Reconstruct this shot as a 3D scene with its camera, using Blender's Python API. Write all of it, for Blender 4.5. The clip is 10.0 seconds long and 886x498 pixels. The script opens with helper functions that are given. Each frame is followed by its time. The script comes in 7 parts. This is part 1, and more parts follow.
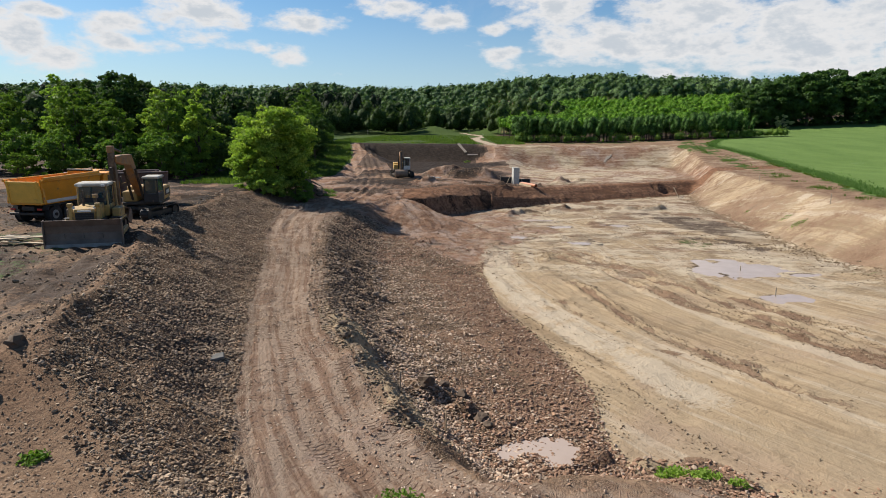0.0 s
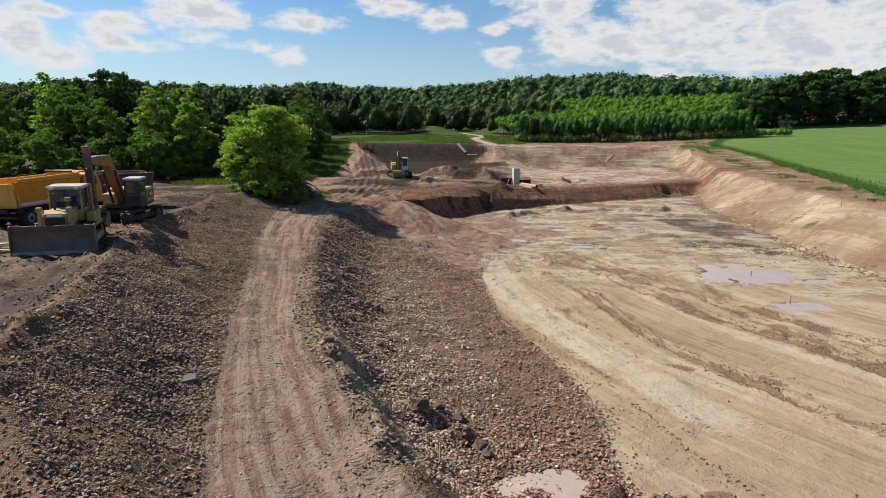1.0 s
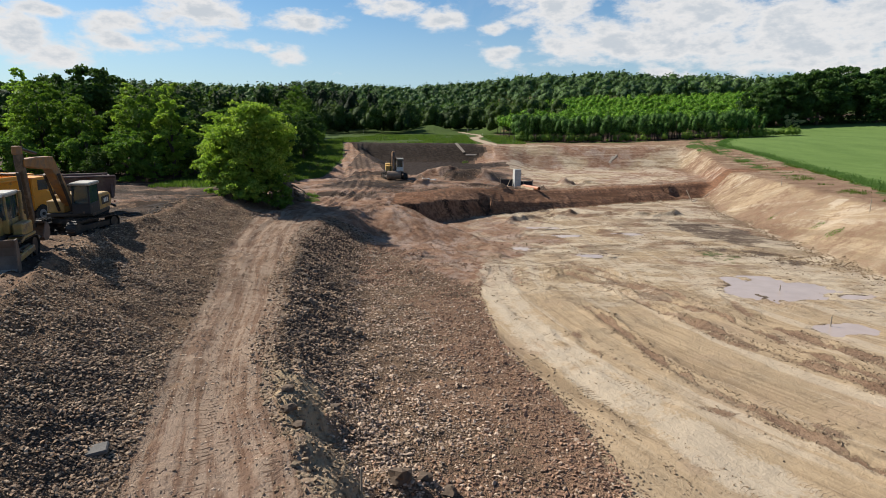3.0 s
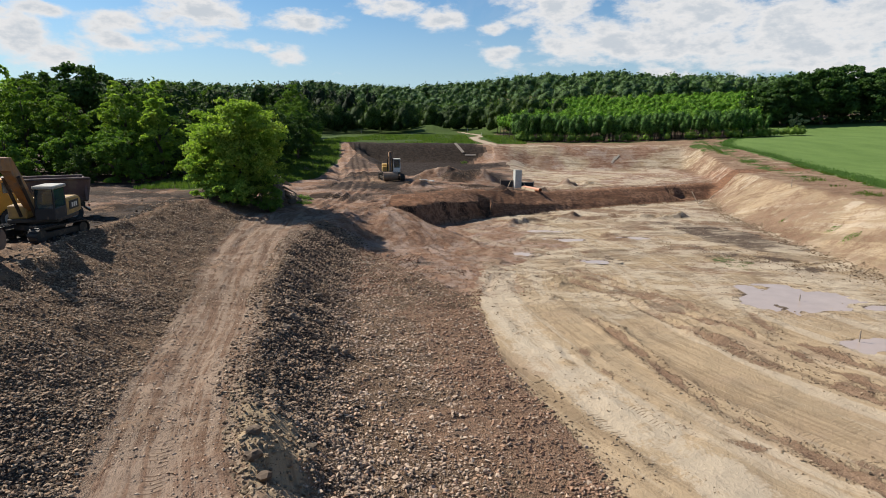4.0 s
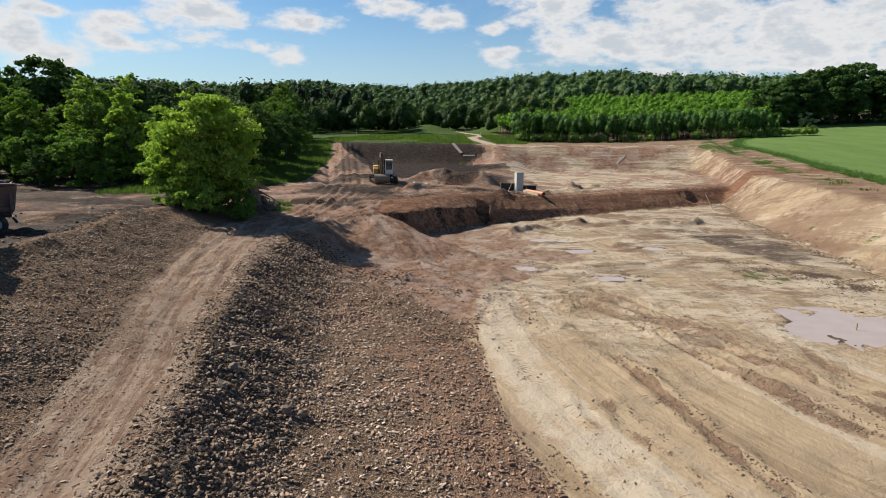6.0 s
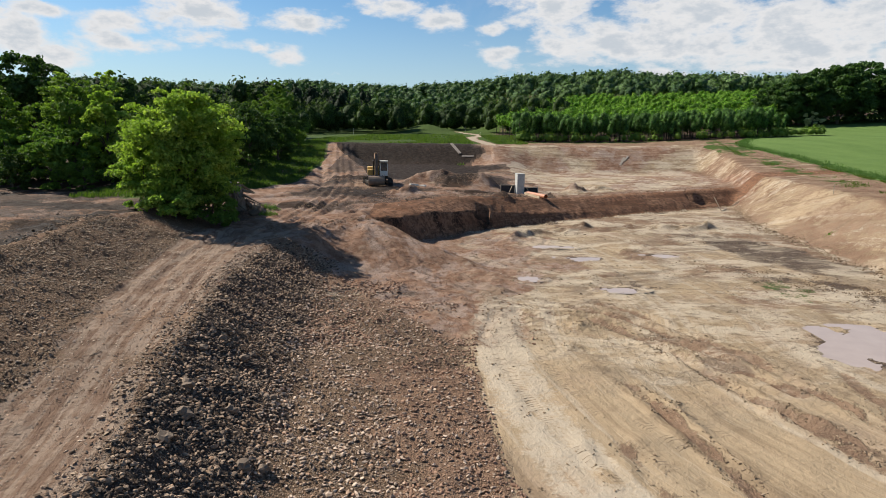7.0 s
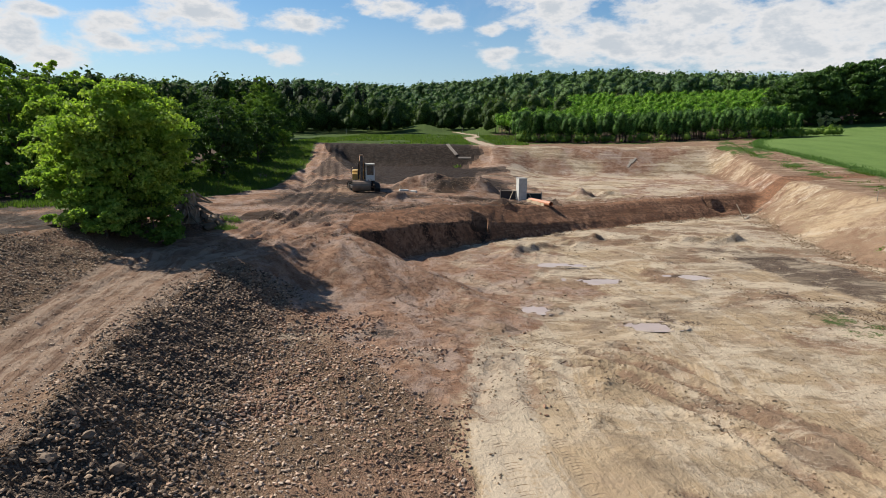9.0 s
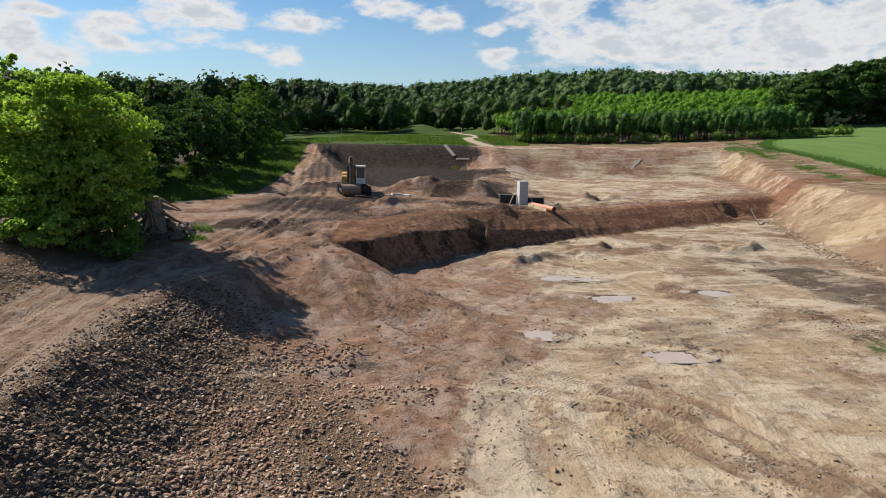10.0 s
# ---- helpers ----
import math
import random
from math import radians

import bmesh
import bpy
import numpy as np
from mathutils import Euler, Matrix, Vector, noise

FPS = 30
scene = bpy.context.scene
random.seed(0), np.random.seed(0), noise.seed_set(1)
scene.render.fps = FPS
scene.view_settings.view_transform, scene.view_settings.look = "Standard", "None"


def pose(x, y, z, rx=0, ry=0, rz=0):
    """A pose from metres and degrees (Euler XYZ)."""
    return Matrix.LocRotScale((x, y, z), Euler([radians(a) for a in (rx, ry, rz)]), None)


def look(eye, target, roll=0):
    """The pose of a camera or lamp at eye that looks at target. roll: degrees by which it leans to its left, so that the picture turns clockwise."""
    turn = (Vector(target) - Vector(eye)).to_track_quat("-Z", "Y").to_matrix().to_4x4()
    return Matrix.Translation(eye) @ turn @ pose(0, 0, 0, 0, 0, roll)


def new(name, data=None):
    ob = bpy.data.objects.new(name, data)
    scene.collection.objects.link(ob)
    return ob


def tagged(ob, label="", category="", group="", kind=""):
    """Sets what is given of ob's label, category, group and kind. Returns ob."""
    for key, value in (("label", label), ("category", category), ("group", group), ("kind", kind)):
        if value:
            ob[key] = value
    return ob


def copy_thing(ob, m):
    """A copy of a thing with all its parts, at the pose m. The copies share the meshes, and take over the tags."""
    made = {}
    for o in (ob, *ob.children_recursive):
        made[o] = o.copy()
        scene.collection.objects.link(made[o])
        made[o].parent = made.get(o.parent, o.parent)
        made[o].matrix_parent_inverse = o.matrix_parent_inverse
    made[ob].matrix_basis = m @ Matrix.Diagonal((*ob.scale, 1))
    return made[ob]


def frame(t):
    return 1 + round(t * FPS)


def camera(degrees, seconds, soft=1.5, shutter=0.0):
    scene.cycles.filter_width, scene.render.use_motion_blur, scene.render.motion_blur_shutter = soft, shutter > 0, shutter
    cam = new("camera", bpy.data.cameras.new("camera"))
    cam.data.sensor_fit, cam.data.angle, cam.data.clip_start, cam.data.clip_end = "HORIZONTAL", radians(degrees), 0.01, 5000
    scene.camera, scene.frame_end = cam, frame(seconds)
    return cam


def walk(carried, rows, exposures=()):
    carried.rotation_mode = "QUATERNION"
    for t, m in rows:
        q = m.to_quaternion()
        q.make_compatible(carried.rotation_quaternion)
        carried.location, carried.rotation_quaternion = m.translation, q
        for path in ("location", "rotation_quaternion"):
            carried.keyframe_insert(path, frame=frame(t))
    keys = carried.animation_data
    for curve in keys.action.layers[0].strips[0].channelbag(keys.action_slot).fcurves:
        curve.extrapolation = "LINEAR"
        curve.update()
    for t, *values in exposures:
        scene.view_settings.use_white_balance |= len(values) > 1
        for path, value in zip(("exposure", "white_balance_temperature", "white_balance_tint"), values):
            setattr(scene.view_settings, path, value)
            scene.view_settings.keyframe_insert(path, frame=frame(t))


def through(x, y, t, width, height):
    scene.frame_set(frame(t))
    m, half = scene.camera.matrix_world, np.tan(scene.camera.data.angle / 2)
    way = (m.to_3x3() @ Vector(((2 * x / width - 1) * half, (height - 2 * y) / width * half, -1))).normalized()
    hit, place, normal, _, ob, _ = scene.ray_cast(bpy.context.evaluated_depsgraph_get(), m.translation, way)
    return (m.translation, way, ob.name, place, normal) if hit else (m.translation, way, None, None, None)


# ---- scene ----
cam = camera(72.0, 10.0, soft=0.45)
ROWS = [
    (0.0, 0.000, 0.000, 11.000, -0.000, -11.300, -0.600),
    (0.5, 0.089, 1.026, 10.983, -0.006, -11.312, -0.605),
    (1.0, 0.177, 2.101, 10.962, -0.014, -11.323, -0.610),
    (1.5, 0.265, 3.227, 10.936, -0.023, -11.332, -0.615),
    (2.0, 0.354, 4.406, 10.908, -0.033, -11.339, -0.620),
    (2.5, 0.445, 5.640, 10.876, -0.045, -11.345, -0.625),
    (4.0, 0.736, 9.687, 10.765, -0.087, -11.353, -0.640),
    (4.5, 0.842, 11.158, 10.724, -0.103, -11.353, -0.645),
    (5.0, 0.955, 12.693, 10.682, -0.121, -11.351, -0.650),
    (5.5, 1.074, 14.295, 10.640, -0.140, -11.348, -0.655),
    (7.0, 1.482, 19.515, 10.511, -0.205, -11.328, -0.670),
    (7.5, 1.638, 21.401, 10.469, -0.229, -11.319, -0.675),
    (8.0, 1.805, 23.361, 10.428, -0.254, -11.308, -0.680),
    (8.5, 1.984, 25.400, 10.389, -0.281, -11.295, -0.685),
    (9.0, 2.176, 27.518, 10.351, -0.309, -11.281, -0.690),
    (9.5, 2.382, 29.717, 10.316, -0.338, -11.265, -0.695),
    (10.0, 2.603, 32.000, 10.284, -0.368, -11.248, -0.700),
]
walk(cam, [(t, pose(x, y, z, 90 + pitch, roll, yaw)) for t, x, y, z, yaw, pitch, roll in ROWS])

# ---- world ----
SUN_EL, SUN_AZ = radians(42.0), radians(-62.0)   # azimuth from +y towards +x
SUN_DIR = Vector((math.sin(SUN_AZ) * math.cos(SUN_EL), math.cos(SUN_AZ) * math.cos(SUN_EL), math.sin(SUN_EL)))

world = bpy.data.worlds.new("sky")
scene.world = world
world.use_nodes = True


class Nodes:
    """Short hand for node trees."""

    def __init__(self, tree):
        self.t = tree
        tree.nodes.clear()

    def add(self, kind, **props):
        n = self.t.nodes.new("ShaderNode" + kind)
        for k, v in props.items():
            if k == "op":
                n.operation = v
            elif k == "blend":
                n.data_type, n.blend_type = "RGBA", v
            elif k == "noise_dimensions":
                n.noise_dimensions = v
            elif k == "attribute_name":
                n.attribute_name = v
            elif k == "sky_type":
                n.sky_type = v
            elif k == "clamp":
                n.clamp = v
        return n

    def wire(self, value, socket):
        if isinstance(value, bpy.types.NodeSocket):
            self.t.links.new(value, socket)
        elif value is not None:
            if isinstance(value, (tuple, list)) and len(value) == 3 and socket.type == "RGBA":
                value = (*value, 1.0)
            socket.default_value = value

    def math(self, op, a, b=None, c=None):
        n = self.add("Math", op=op)
        for k, v in enumerate((a, b, c)):
            self.wire(v, n.inputs[k])
        return n.outputs[0]

    def vec(self, op, a, b=None):
        n = self.add("VectorMath", op=op)
        self.wire(a, n.inputs[0])
        self.wire(b, n.inputs[1])
        return n.outputs["Value"] if op in ("DOT_PRODUCT", "LENGTH", "DISTANCE") else n.outputs[0]

    def mix(self, f, a, b, blend="MIX"):
        n = self.add("Mix", blend=blend)
        self.wire(f, n.inputs[0])
        self.wire(a, n.inputs[6])
        self.wire(b, n.inputs[7])
        return n.outputs[2]

    def noise(self, vector, scale, detail=4.0, rough=0.55, distort=0.0):
        n = self.add("TexNoise", noise_dimensions="3D")
        self.wire(vector, n.inputs["Vector"])
        n.inputs["Scale"].default_value = scale
        n.inputs["Detail"].default_value = detail
        n.inputs["Roughness"].default_value = rough
        n.inputs["Distortion"].default_value = distort
        return n.outputs["Fac"]

    def voronoi(self, vector, scale):
        n = self.add("TexVoronoi")
        self.wire(vector, n.inputs["Vector"])
        n.inputs["Scale"].default_value = scale
        return n

    def step(self, v, lo, hi, a=0.0, b=1.0):
        n = self.add("MapRange")
        n.interpolation_type = "SMOOTHSTEP"
        self.wire(v, n.inputs[0])
        for k, w in enumerate((lo, hi, a, b)):
            n.inputs[k + 1].default_value = w
        return n.outputs[0]

    def bump(self, h, strength, distance, normal=None):
        n = self.add("Bump")
        n.inputs["Strength"].default_value = strength
        n.inputs["Distance"].default_value = distance
        self.wire(h, n.inputs["Height"])
        if normal is not None:
            self.wire(normal, n.inputs["Normal"])
        return n.outputs[0]


def sky_world():
    w = Nodes(world.node_tree)
    sky = w.add("TexSky", sky_type="NISHITA")
    sky.sun_disc = False
    sky.sun_elevation, sky.sun_rotation = SUN_EL, SUN_AZ
    sky.air_density, sky.dust_density, sky.ozone_density, sky.altitude = 1.0, 0.6, 1.5, 200
    d = w.add("TexCoord").outputs["Generated"]
    sep = w.add("SeparateXYZ")
    w.wire(d, sep.inputs[0])
    x, y, z = sep.outputs
    # clouds lie on a flat layer overhead: direction projected by its height
    zz = w.math("MAXIMUM", z, 0.0)
    el = w.math("ADD", zz, 0.09)
    u, v = w.math("DIVIDE", x, el), w.math("DIVIDE", y, el)
    comb = w.add("CombineXYZ")
    w.wire(u, comb.inputs[0])
    w.wire(v, comb.inputs[1])
    # cumulus, seen from the side: flattened noise on the sphere
    sq = w.vec("MULTIPLY", d, (1.0, 1.0, 2.1))
    big = w.noise(sq, 9.0, 7.0, 0.55, 0.3)
    fine = w.noise(sq, 26.0, 6.0, 0.6)
    az = w.math("ARCTAN2", x, y)
    # named clouds: azimuth, elevation, half width, half height (radians)
    field = None
    for a, e, ww, hh in CLOUDS:
        p = w.math("POWER", w.math("DIVIDE", w.math("SUBTRACT", az, a), ww), 2.0)
        q = w.math("POWER", w.math("DIVIDE", w.math("SUBTRACT", z, e), hh), 2.0)
        one = w.math("SUBTRACT", 1.0, w.math("SQRT", w.math("ADD", p, q)))
        field = one if field is None else w.math("MAXIMUM", field, one)
    away = w.step(w.math("ABSOLUTE", az), 0.66, 1.0)
    gen = w.math("MULTIPLY", w.math("SUBTRACT", big, 0.5), 3.0)
    high = w.math("MAXIMUM", away, w.step(z, 0.26, 0.4))
    field = w.math("MAXIMUM", w.math("MAXIMUM", field, -0.6), w.math("ADD", w.math("MULTIPLY", high, 2.0), w.math("SUBTRACT", gen, 2.7)))
    shape = w.math("ADD", field, w.math("ADD", w.math("MULTIPLY", w.math("SUBTRACT", big, 0.5), 2.6), w.math("MULTIPLY", w.math("SUBTRACT", fine, 0.5), 1.7)))
    cover = w.step(shape, -0.05, 0.7)
    haze = w.step(z, 0.0, 0.22, 0.42, 0.0)
    wisp = w.math("MULTIPLY", w.step(w.noise(sq, 4.0, 6.0, 0.6, 0.6), 0.48, 0.78), 0.22)
    # grey undersides where the cloud is thick
    thick = w.step(w.math("ADD", shape, w.math("MULTIPLY", w.math("SUBTRACT", fine, 0.5), 1.2)), 0.5, 1.3)
    white = w.mix(thick, (CLOUD_W, CLOUD_W, CLOUD_W * 1.01), (CLOUD_W * 0.72, CLOUD_W * 0.78, CLOUD_W * 0.85))
    blue = w.mix(1.0, sky.outputs[0], SKY_TINT, "MULTIPLY")
    blue = w.mix(w.math("MAXIMUM", haze, wisp), blue, (CLOUD_W * 0.86, CLOUD_W * 0.93, CLOUD_W))
    col = w.mix(cover, blue, white)
    bg = w.add("Background")
    w.wire(col, bg.inputs[0])
    bg.inputs[1].default_value = SKY_STRENGTH
    out = w.add("OutputWorld")
    w.wire(bg.outputs[0], out.inputs[0])


SKY_STRENGTH, CLOUD_W, SKY_TINT = 0.0485, 10.2, (0.78, 1.14, 1.4)
CLOUDS = [
    (-0.553, 0.145, 0.04, 0.012), (-0.592, 0.105, 0.05, 0.04), (-0.551, 0.084, 0.055, 0.024), (-0.476, 0.136, 0.06, 0.028), (-0.369, 0.157, 0.095, 0.036), (-0.468, 0.109, 0.064, 0.017),
    (-0.225, 0.155, 0.078, 0.022), (-0.277, 0.114, 0.042, 0.013), (-0.238, 0.102, 0.04, 0.017), (-0.075, 0.179, 0.07, 0.02), (-0.001, 0.164, 0.05, 0.024), (0.081, 0.149, 0.028, 0.013), (0.097, 0.113, 0.034, 0.018),
    (0.172, 0.185, 0.1, 0.05), (0.18, 0.117, 0.055, 0.028), (0.27, 0.135, 0.16, 0.05), (0.38, 0.155, 0.24, 0.09), (0.406, 0.108, 0.17, 0.045), (0.511, 0.13, 0.24, 0.09), (0.583, 0.111, 0.16, 0.07), (0.339, 0.085, 0.03, 0.013), (0.502, 0.086, 0.16, 0.02),
]
sky_world()
sun = new("sun", bpy.data.lights.new("sun", "SUN"))
sun.data.energy, sun.data.angle, sun.data.color = 5.0, radians(0.6), (1.0, 0.93, 0.82)
sun.matrix_world = look((0, 0, 60), Vector((0, 0, 60)) - SUN_DIR)
scene.view_settings.exposure = 0.68

# ---- materials ----
def material(name):
    m = bpy.data.materials.new(name)
    m.use_nodes = True
    n = Nodes(m.node_tree)
    return m, n


def finish(n, colour, rough=0.8, normal=None, metal=0.0, spec=0.5):
    b = n.add("BsdfPrincipled")
    n.wire(colour, b.inputs["Base Color"])
    n.wire(rough, b.inputs["Roughness"])
    n.wire(metal, b.inputs["Metallic"])
    n.wire(spec, b.inputs["Specular IOR Level"])
    if normal is not None:
        n.wire(normal, b.inputs["Normal"])
    out = n.add("OutputMaterial")
    n.wire(b.outputs[0], out.inputs[0])
    return b


def plain(name, colour, rough=0.6, metal=0.0, vary=0.25, scale=3.0, bump=0.15, dirt=0.0, dirt_colour=(0.16, 0.11, 0.075)):
    """A paint, metal, wood or stone with two scales of variation and, where asked, dried dirt."""
    m, n = material(name)
    p = n.add("TexCoord").outputs["Object"]
    a, b = n.noise(p, scale, 5.0), n.noise(p, scale * 9.0, 4.0)
    dark = tuple(c * (1 - vary) for c in colour)
    col = n.mix(n.step(a, 0.3, 0.7), dark, colour)
    col = n.mix(n.step(b, 0.45, 0.75, 0.0, vary), col, tuple(c * 0.55 for c in colour))
    r = n.math("ADD", rough, n.math("MULTIPLY", n.math("SUBTRACT", b, 0.5), 0.25))
    if dirt > 0:
        f = n.step(n.math("ADD", n.noise(p, 1.7, 6.0, 0.65), n.math("MULTIPLY", b, 0.15)), 0.72 - 0.45 * dirt, 0.86 - 0.3 * dirt, 0.0, 0.9)
        col = n.mix(f, col, dirt_colour)
        r = n.math("MAXIMUM", r, n.math("MULTIPLY", f, 0.9))
        metal = n.math("MULTIPLY", n.math("SUBTRACT", 1.0, f), metal)
    finish(n, col, r, n.bump(b, bump, 0.01), metal)
    return m


def ground_material():
    m, n = material("earth")
    pos = n.add("NewGeometry").outputs["Position"]
    za, zb, zc, zd = (n.add("Attribute", attribute_name=k) for k in ("zone_a", "zone_b", "zone_c", "zone_d"))
    sa, sb, sc, sd = (n.add("SeparateColor") for _ in range(4))
    for z, s in ((za, sa), (zb, sb), (zc, sc), (zd, sd)):
        n.wire(z.outputs["Color"], s.inputs[0])
    sand, gravel, grass = sa.outputs
    wet, slate, crop = sb.outputs
    track, pale, red = sc.outputs
    churn, clay, dark_soil_shade = sd.outputs
    flow = n.add("Attribute", attribute_name="flow").outputs["Vector"]
    lane = n.noise(n.vec("MULTIPLY", flow, (1.0, 0.07, 1.0)), 2.2, 6.0, 0.62, 0.3)
    line = n.noise(n.vec("MULTIPLY", flow, (1.0, 0.035, 1.0)), 6.5, 5.0, 0.6)
    n1, n2, n3, n4 = n.noise(pos, 0.23, 6.0, 0.6), n.noise(pos, 1.3, 6.0, 0.6), n.noise(pos, 7.0, 5.0, 0.65), n.noise(pos, 31.0, 4.0, 0.6)

    def mask(v, width=0.55):
        # a zone's edge, frayed at two scales
        f = n.math("ADD", v, n.math("MULTIPLY", n.math("ADD", n.math("SUBTRACT", n2, 0.5), n.math("SUBTRACT", n3, 0.5)), width))
        return n.step(f, 0.38, 0.62)

    earth = n.mix(n.step(n1, 0.35, 0.65), EARTH_A, EARTH_B)
    earth = n.mix(n.step(n2, 0.4, 0.7, 0.0, 0.6), earth, EARTH_C)
    redc = n.mix(n.step(n2, 0.35, 0.65), RED_A, RED_B)
    redc = n.mix(n.step(n.noise(pos, 0.4, 6.0, 0.68, 0.5), 0.46, 0.6, 0.0, 0.9), redc, RED_C)
    redc = n.mix(n.step(n.noise(pos, 2.1, 5.0, 0.7, 0.6), 0.52, 0.68, 0.0, 0.7), redc, RED_D)
    col = n.mix(mask(red), earth, redc)
    # broken stone: cells of grey, brown and ochre
    cells = n.voronoi(n.vec("ADD", pos, n.vec("MULTIPLY", n.add("TexNoise").outputs["Color"], (0.02, 0.02, 0.02))), 24.0)
    cell_v = n.add("SeparateColor")
    n.wire(cells.outputs["Color"], cell_v.inputs[0])
    stone = n.mix(n.step(cell_v.outputs[0], 0.2, 0.9), STONE_A, STONE_B)
    stone = n.mix(n.step(cell_v.outputs[1], 0.6, 0.95, 0.0, 0.8), stone, STONE_C)
    stone = n.mix(n.step(n1, 0.4, 0.7, 0.0, 0.5), stone, EARTH_A)
    stone = n.mix(n.math("MULTIPLY", mask(red), n.step(n3, 0.35, 0.6, 0.25, 0.8)), stone, RUSTY)
    # shade between the stones, painted dark along the cell edges
    gap_shade = n.math("MULTIPLY", n.step(cells.outputs["Distance"], 0.42, 0.7), n.step(n3, 0.35, 0.65, 0.35, 0.85))
    stone = n.mix(gap_shade, stone, (0.035, 0.025, 0.018))
    g = mask(gravel)
    speck = n.math("MULTIPLY", n.step(cell_v.outputs[2], 0.72, 0.8), n.step(cells.outputs["Distance"], 0.5, 0.3))
    shade = n.math("MULTIPLY", n.step(cell_v.outputs[0], 0.25, 0.15), n.step(n3, 0.45, 0.6))
    col = n.mix(n.math("MULTIPLY", speck, 0.75), col, STONE_B)
    col = n.mix(n.math("MULTIPLY", shade, 0.6), col, EARTH_C)
    col = n.mix(n.step(n3, 0.52, 0.7, 0.0, 0.55), col, EARTH_C)
    col = n.mix(n.math("MULTIPLY", g, n.step(n3, 0.3, 0.55, 0.5, 1.0)), col, stone)
    col = n.mix(n.math("MULTIPLY", mask(slate), 0.9), col, n.mix(n.step(cell_v.outputs[2], 0.3, 0.9), SLATE_A, SLATE_B))
    s = mask(sand, 0.75)
    sandc = n.mix(n.step(lane, 0.4, 0.62, 0.0, 0.6), SAND_A, SAND_B)
    sandc = n.mix(n.step(n.noise(pos, 0.16, 4.0, 0.55, 0.5), 0.5, 0.68, 0.0, 0.8), sandc, SAND_E)
    sandc = n.mix(n.step(n1, 0.45, 0.7, 0.0, 0.7), sandc, SAND_D)
    sandc = n.mix(n.step(line, 0.54, 0.7, 0.0, 0.22), sandc, SAND_C)
    fine = n.noise(n.vec("MULTIPLY", flow, (1.0, 0.03, 1.0)), 15.0, 4.0, 0.65)
    broad = n.noise(n.vec("MULTIPLY", flow, (1.0, 0.05, 1.0)), 0.75, 5.0, 0.6, 0.4)
    sandc = n.mix(n.step(broad, 0.53, 0.62, 0.0, 0.6), sandc, PALE)
    sandc = n.mix(n.step(broad, 0.46, 0.36, 0.0, 0.6), sandc, SAND_C)
    sandc = n.mix(n.math("MULTIPLY", n.step(fine, 0.56, 0.66, 0.0, 0.3), n.step(n1, 0.35, 0.6)), sandc, SAND_C)
    sandc = n.mix(n.math("MULTIPLY", n.step(fine, 0.44, 0.36, 0.0, 0.4), n.step(lane, 0.4, 0.6)), sandc, PALE)
    sandc = n.mix(n.step(n2, 0.52, 0.72, 0.0, 0.4), sandc, SAND_C)
    sandc = n.mix(n.step(n3, 0.6, 0.75, 0.0, 0.1), sandc, SAND_C)
    col = n.mix(s, col, sandc)
    col = n.mix(n.math("MULTIPLY", mask(pale, 0.8), 0.75), col, PALE)
    # churned, half dried floor: grey mud, dark crumbs, pale crusts, dull tufts
    n6, n7, n8 = n.noise(pos, 0.2, 9.0, 0.66, 0.6), n.noise(pos, 2.6, 6.0, 0.72, 0.5), n.noise(n.vec("ADD", n.vec("MULTIPLY", pos, (0.6, 1.0, 1.0)), (31.0, 17.0, 0.0)), 0.3, 8.0, 0.66, 0.6)
    ch = n.step(n.math("ADD", churn, n.math("MULTIPLY", n.math("SUBTRACT", n2, 0.5), 0.5)), 0.15, 0.85)
    col = n.mix(n.math("MULTIPLY", ch, n.step(n6, 0.5, 0.6, 0.0, 0.65)), col, CHURN_A)
    col = n.mix(n.math("MULTIPLY", ch, n.step(n8, 0.48, 0.6, 0.0, 0.75)), col, CHURN_B)
    col = n.mix(n.math("MULTIPLY", ch, n.step(n7, 0.55, 0.64, 0.0, 0.6)), col, CHURN_C)
    n9 = n.noise(n.vec("ADD", n.vec("MULTIPLY", pos, (0.55, 1.0, 1.0)), (7.0, 3.0, 0.0)), 1.1, 8.0, 0.72, 0.4)
    col = n.mix(n.math("MULTIPLY", ch, n.step(n9, 0.54, 0.62, 0.0, 0.5)), col, CHURN_C)
    col = n.mix(n.math("MULTIPLY", ch, n.step(n9, 0.44, 0.36, 0.0, 0.55)), col, CHURN_B)
    drawn = n.add("Mapping")
    n.wire(pos, drawn.inputs[0])
    drawn.inputs["Rotation"].default_value = (0.0, 0.0, -0.3)
    drawn.inputs["Scale"].default_value = (0.09, 0.9, 1.0)
    scrape = n.noise(drawn.outputs[0], 1.0, 7.0, 0.68, 0.4)
    sep = n.add("SeparateXYZ")
    n.wire(pos, sep.inputs[0])
    upper = n.math("MULTIPLY", n.math("MULTIPLY", n.step(sep.outputs[1], 88.0, 96.0), n.step(sep.outputs[1], 158.0, 150.0)), n.step(sep.outputs[0], -14.0, -6.0))
    col = n.mix(n.math("MULTIPLY", upper, n.step(scrape, 0.53, 0.62, 0.0, 0.5)), col, n.mix(n.step(n2, 0.4, 0.6), CLAY_C, EARTH_C))
    col = n.mix(n.math("MULTIPLY", upper, n.step(scrape, 0.45, 0.36, 0.0, 0.6)), col, CHURN_B)
    cl = mask(clay, 0.5)
    col = n.mix(n.math("MULTIPLY", cl, 0.92), col, n.mix(n.step(n7, 0.4, 0.62), n.mix(n.step(n6, 0.4, 0.6), CLAY_A, CLAY_B), CLAY_C))
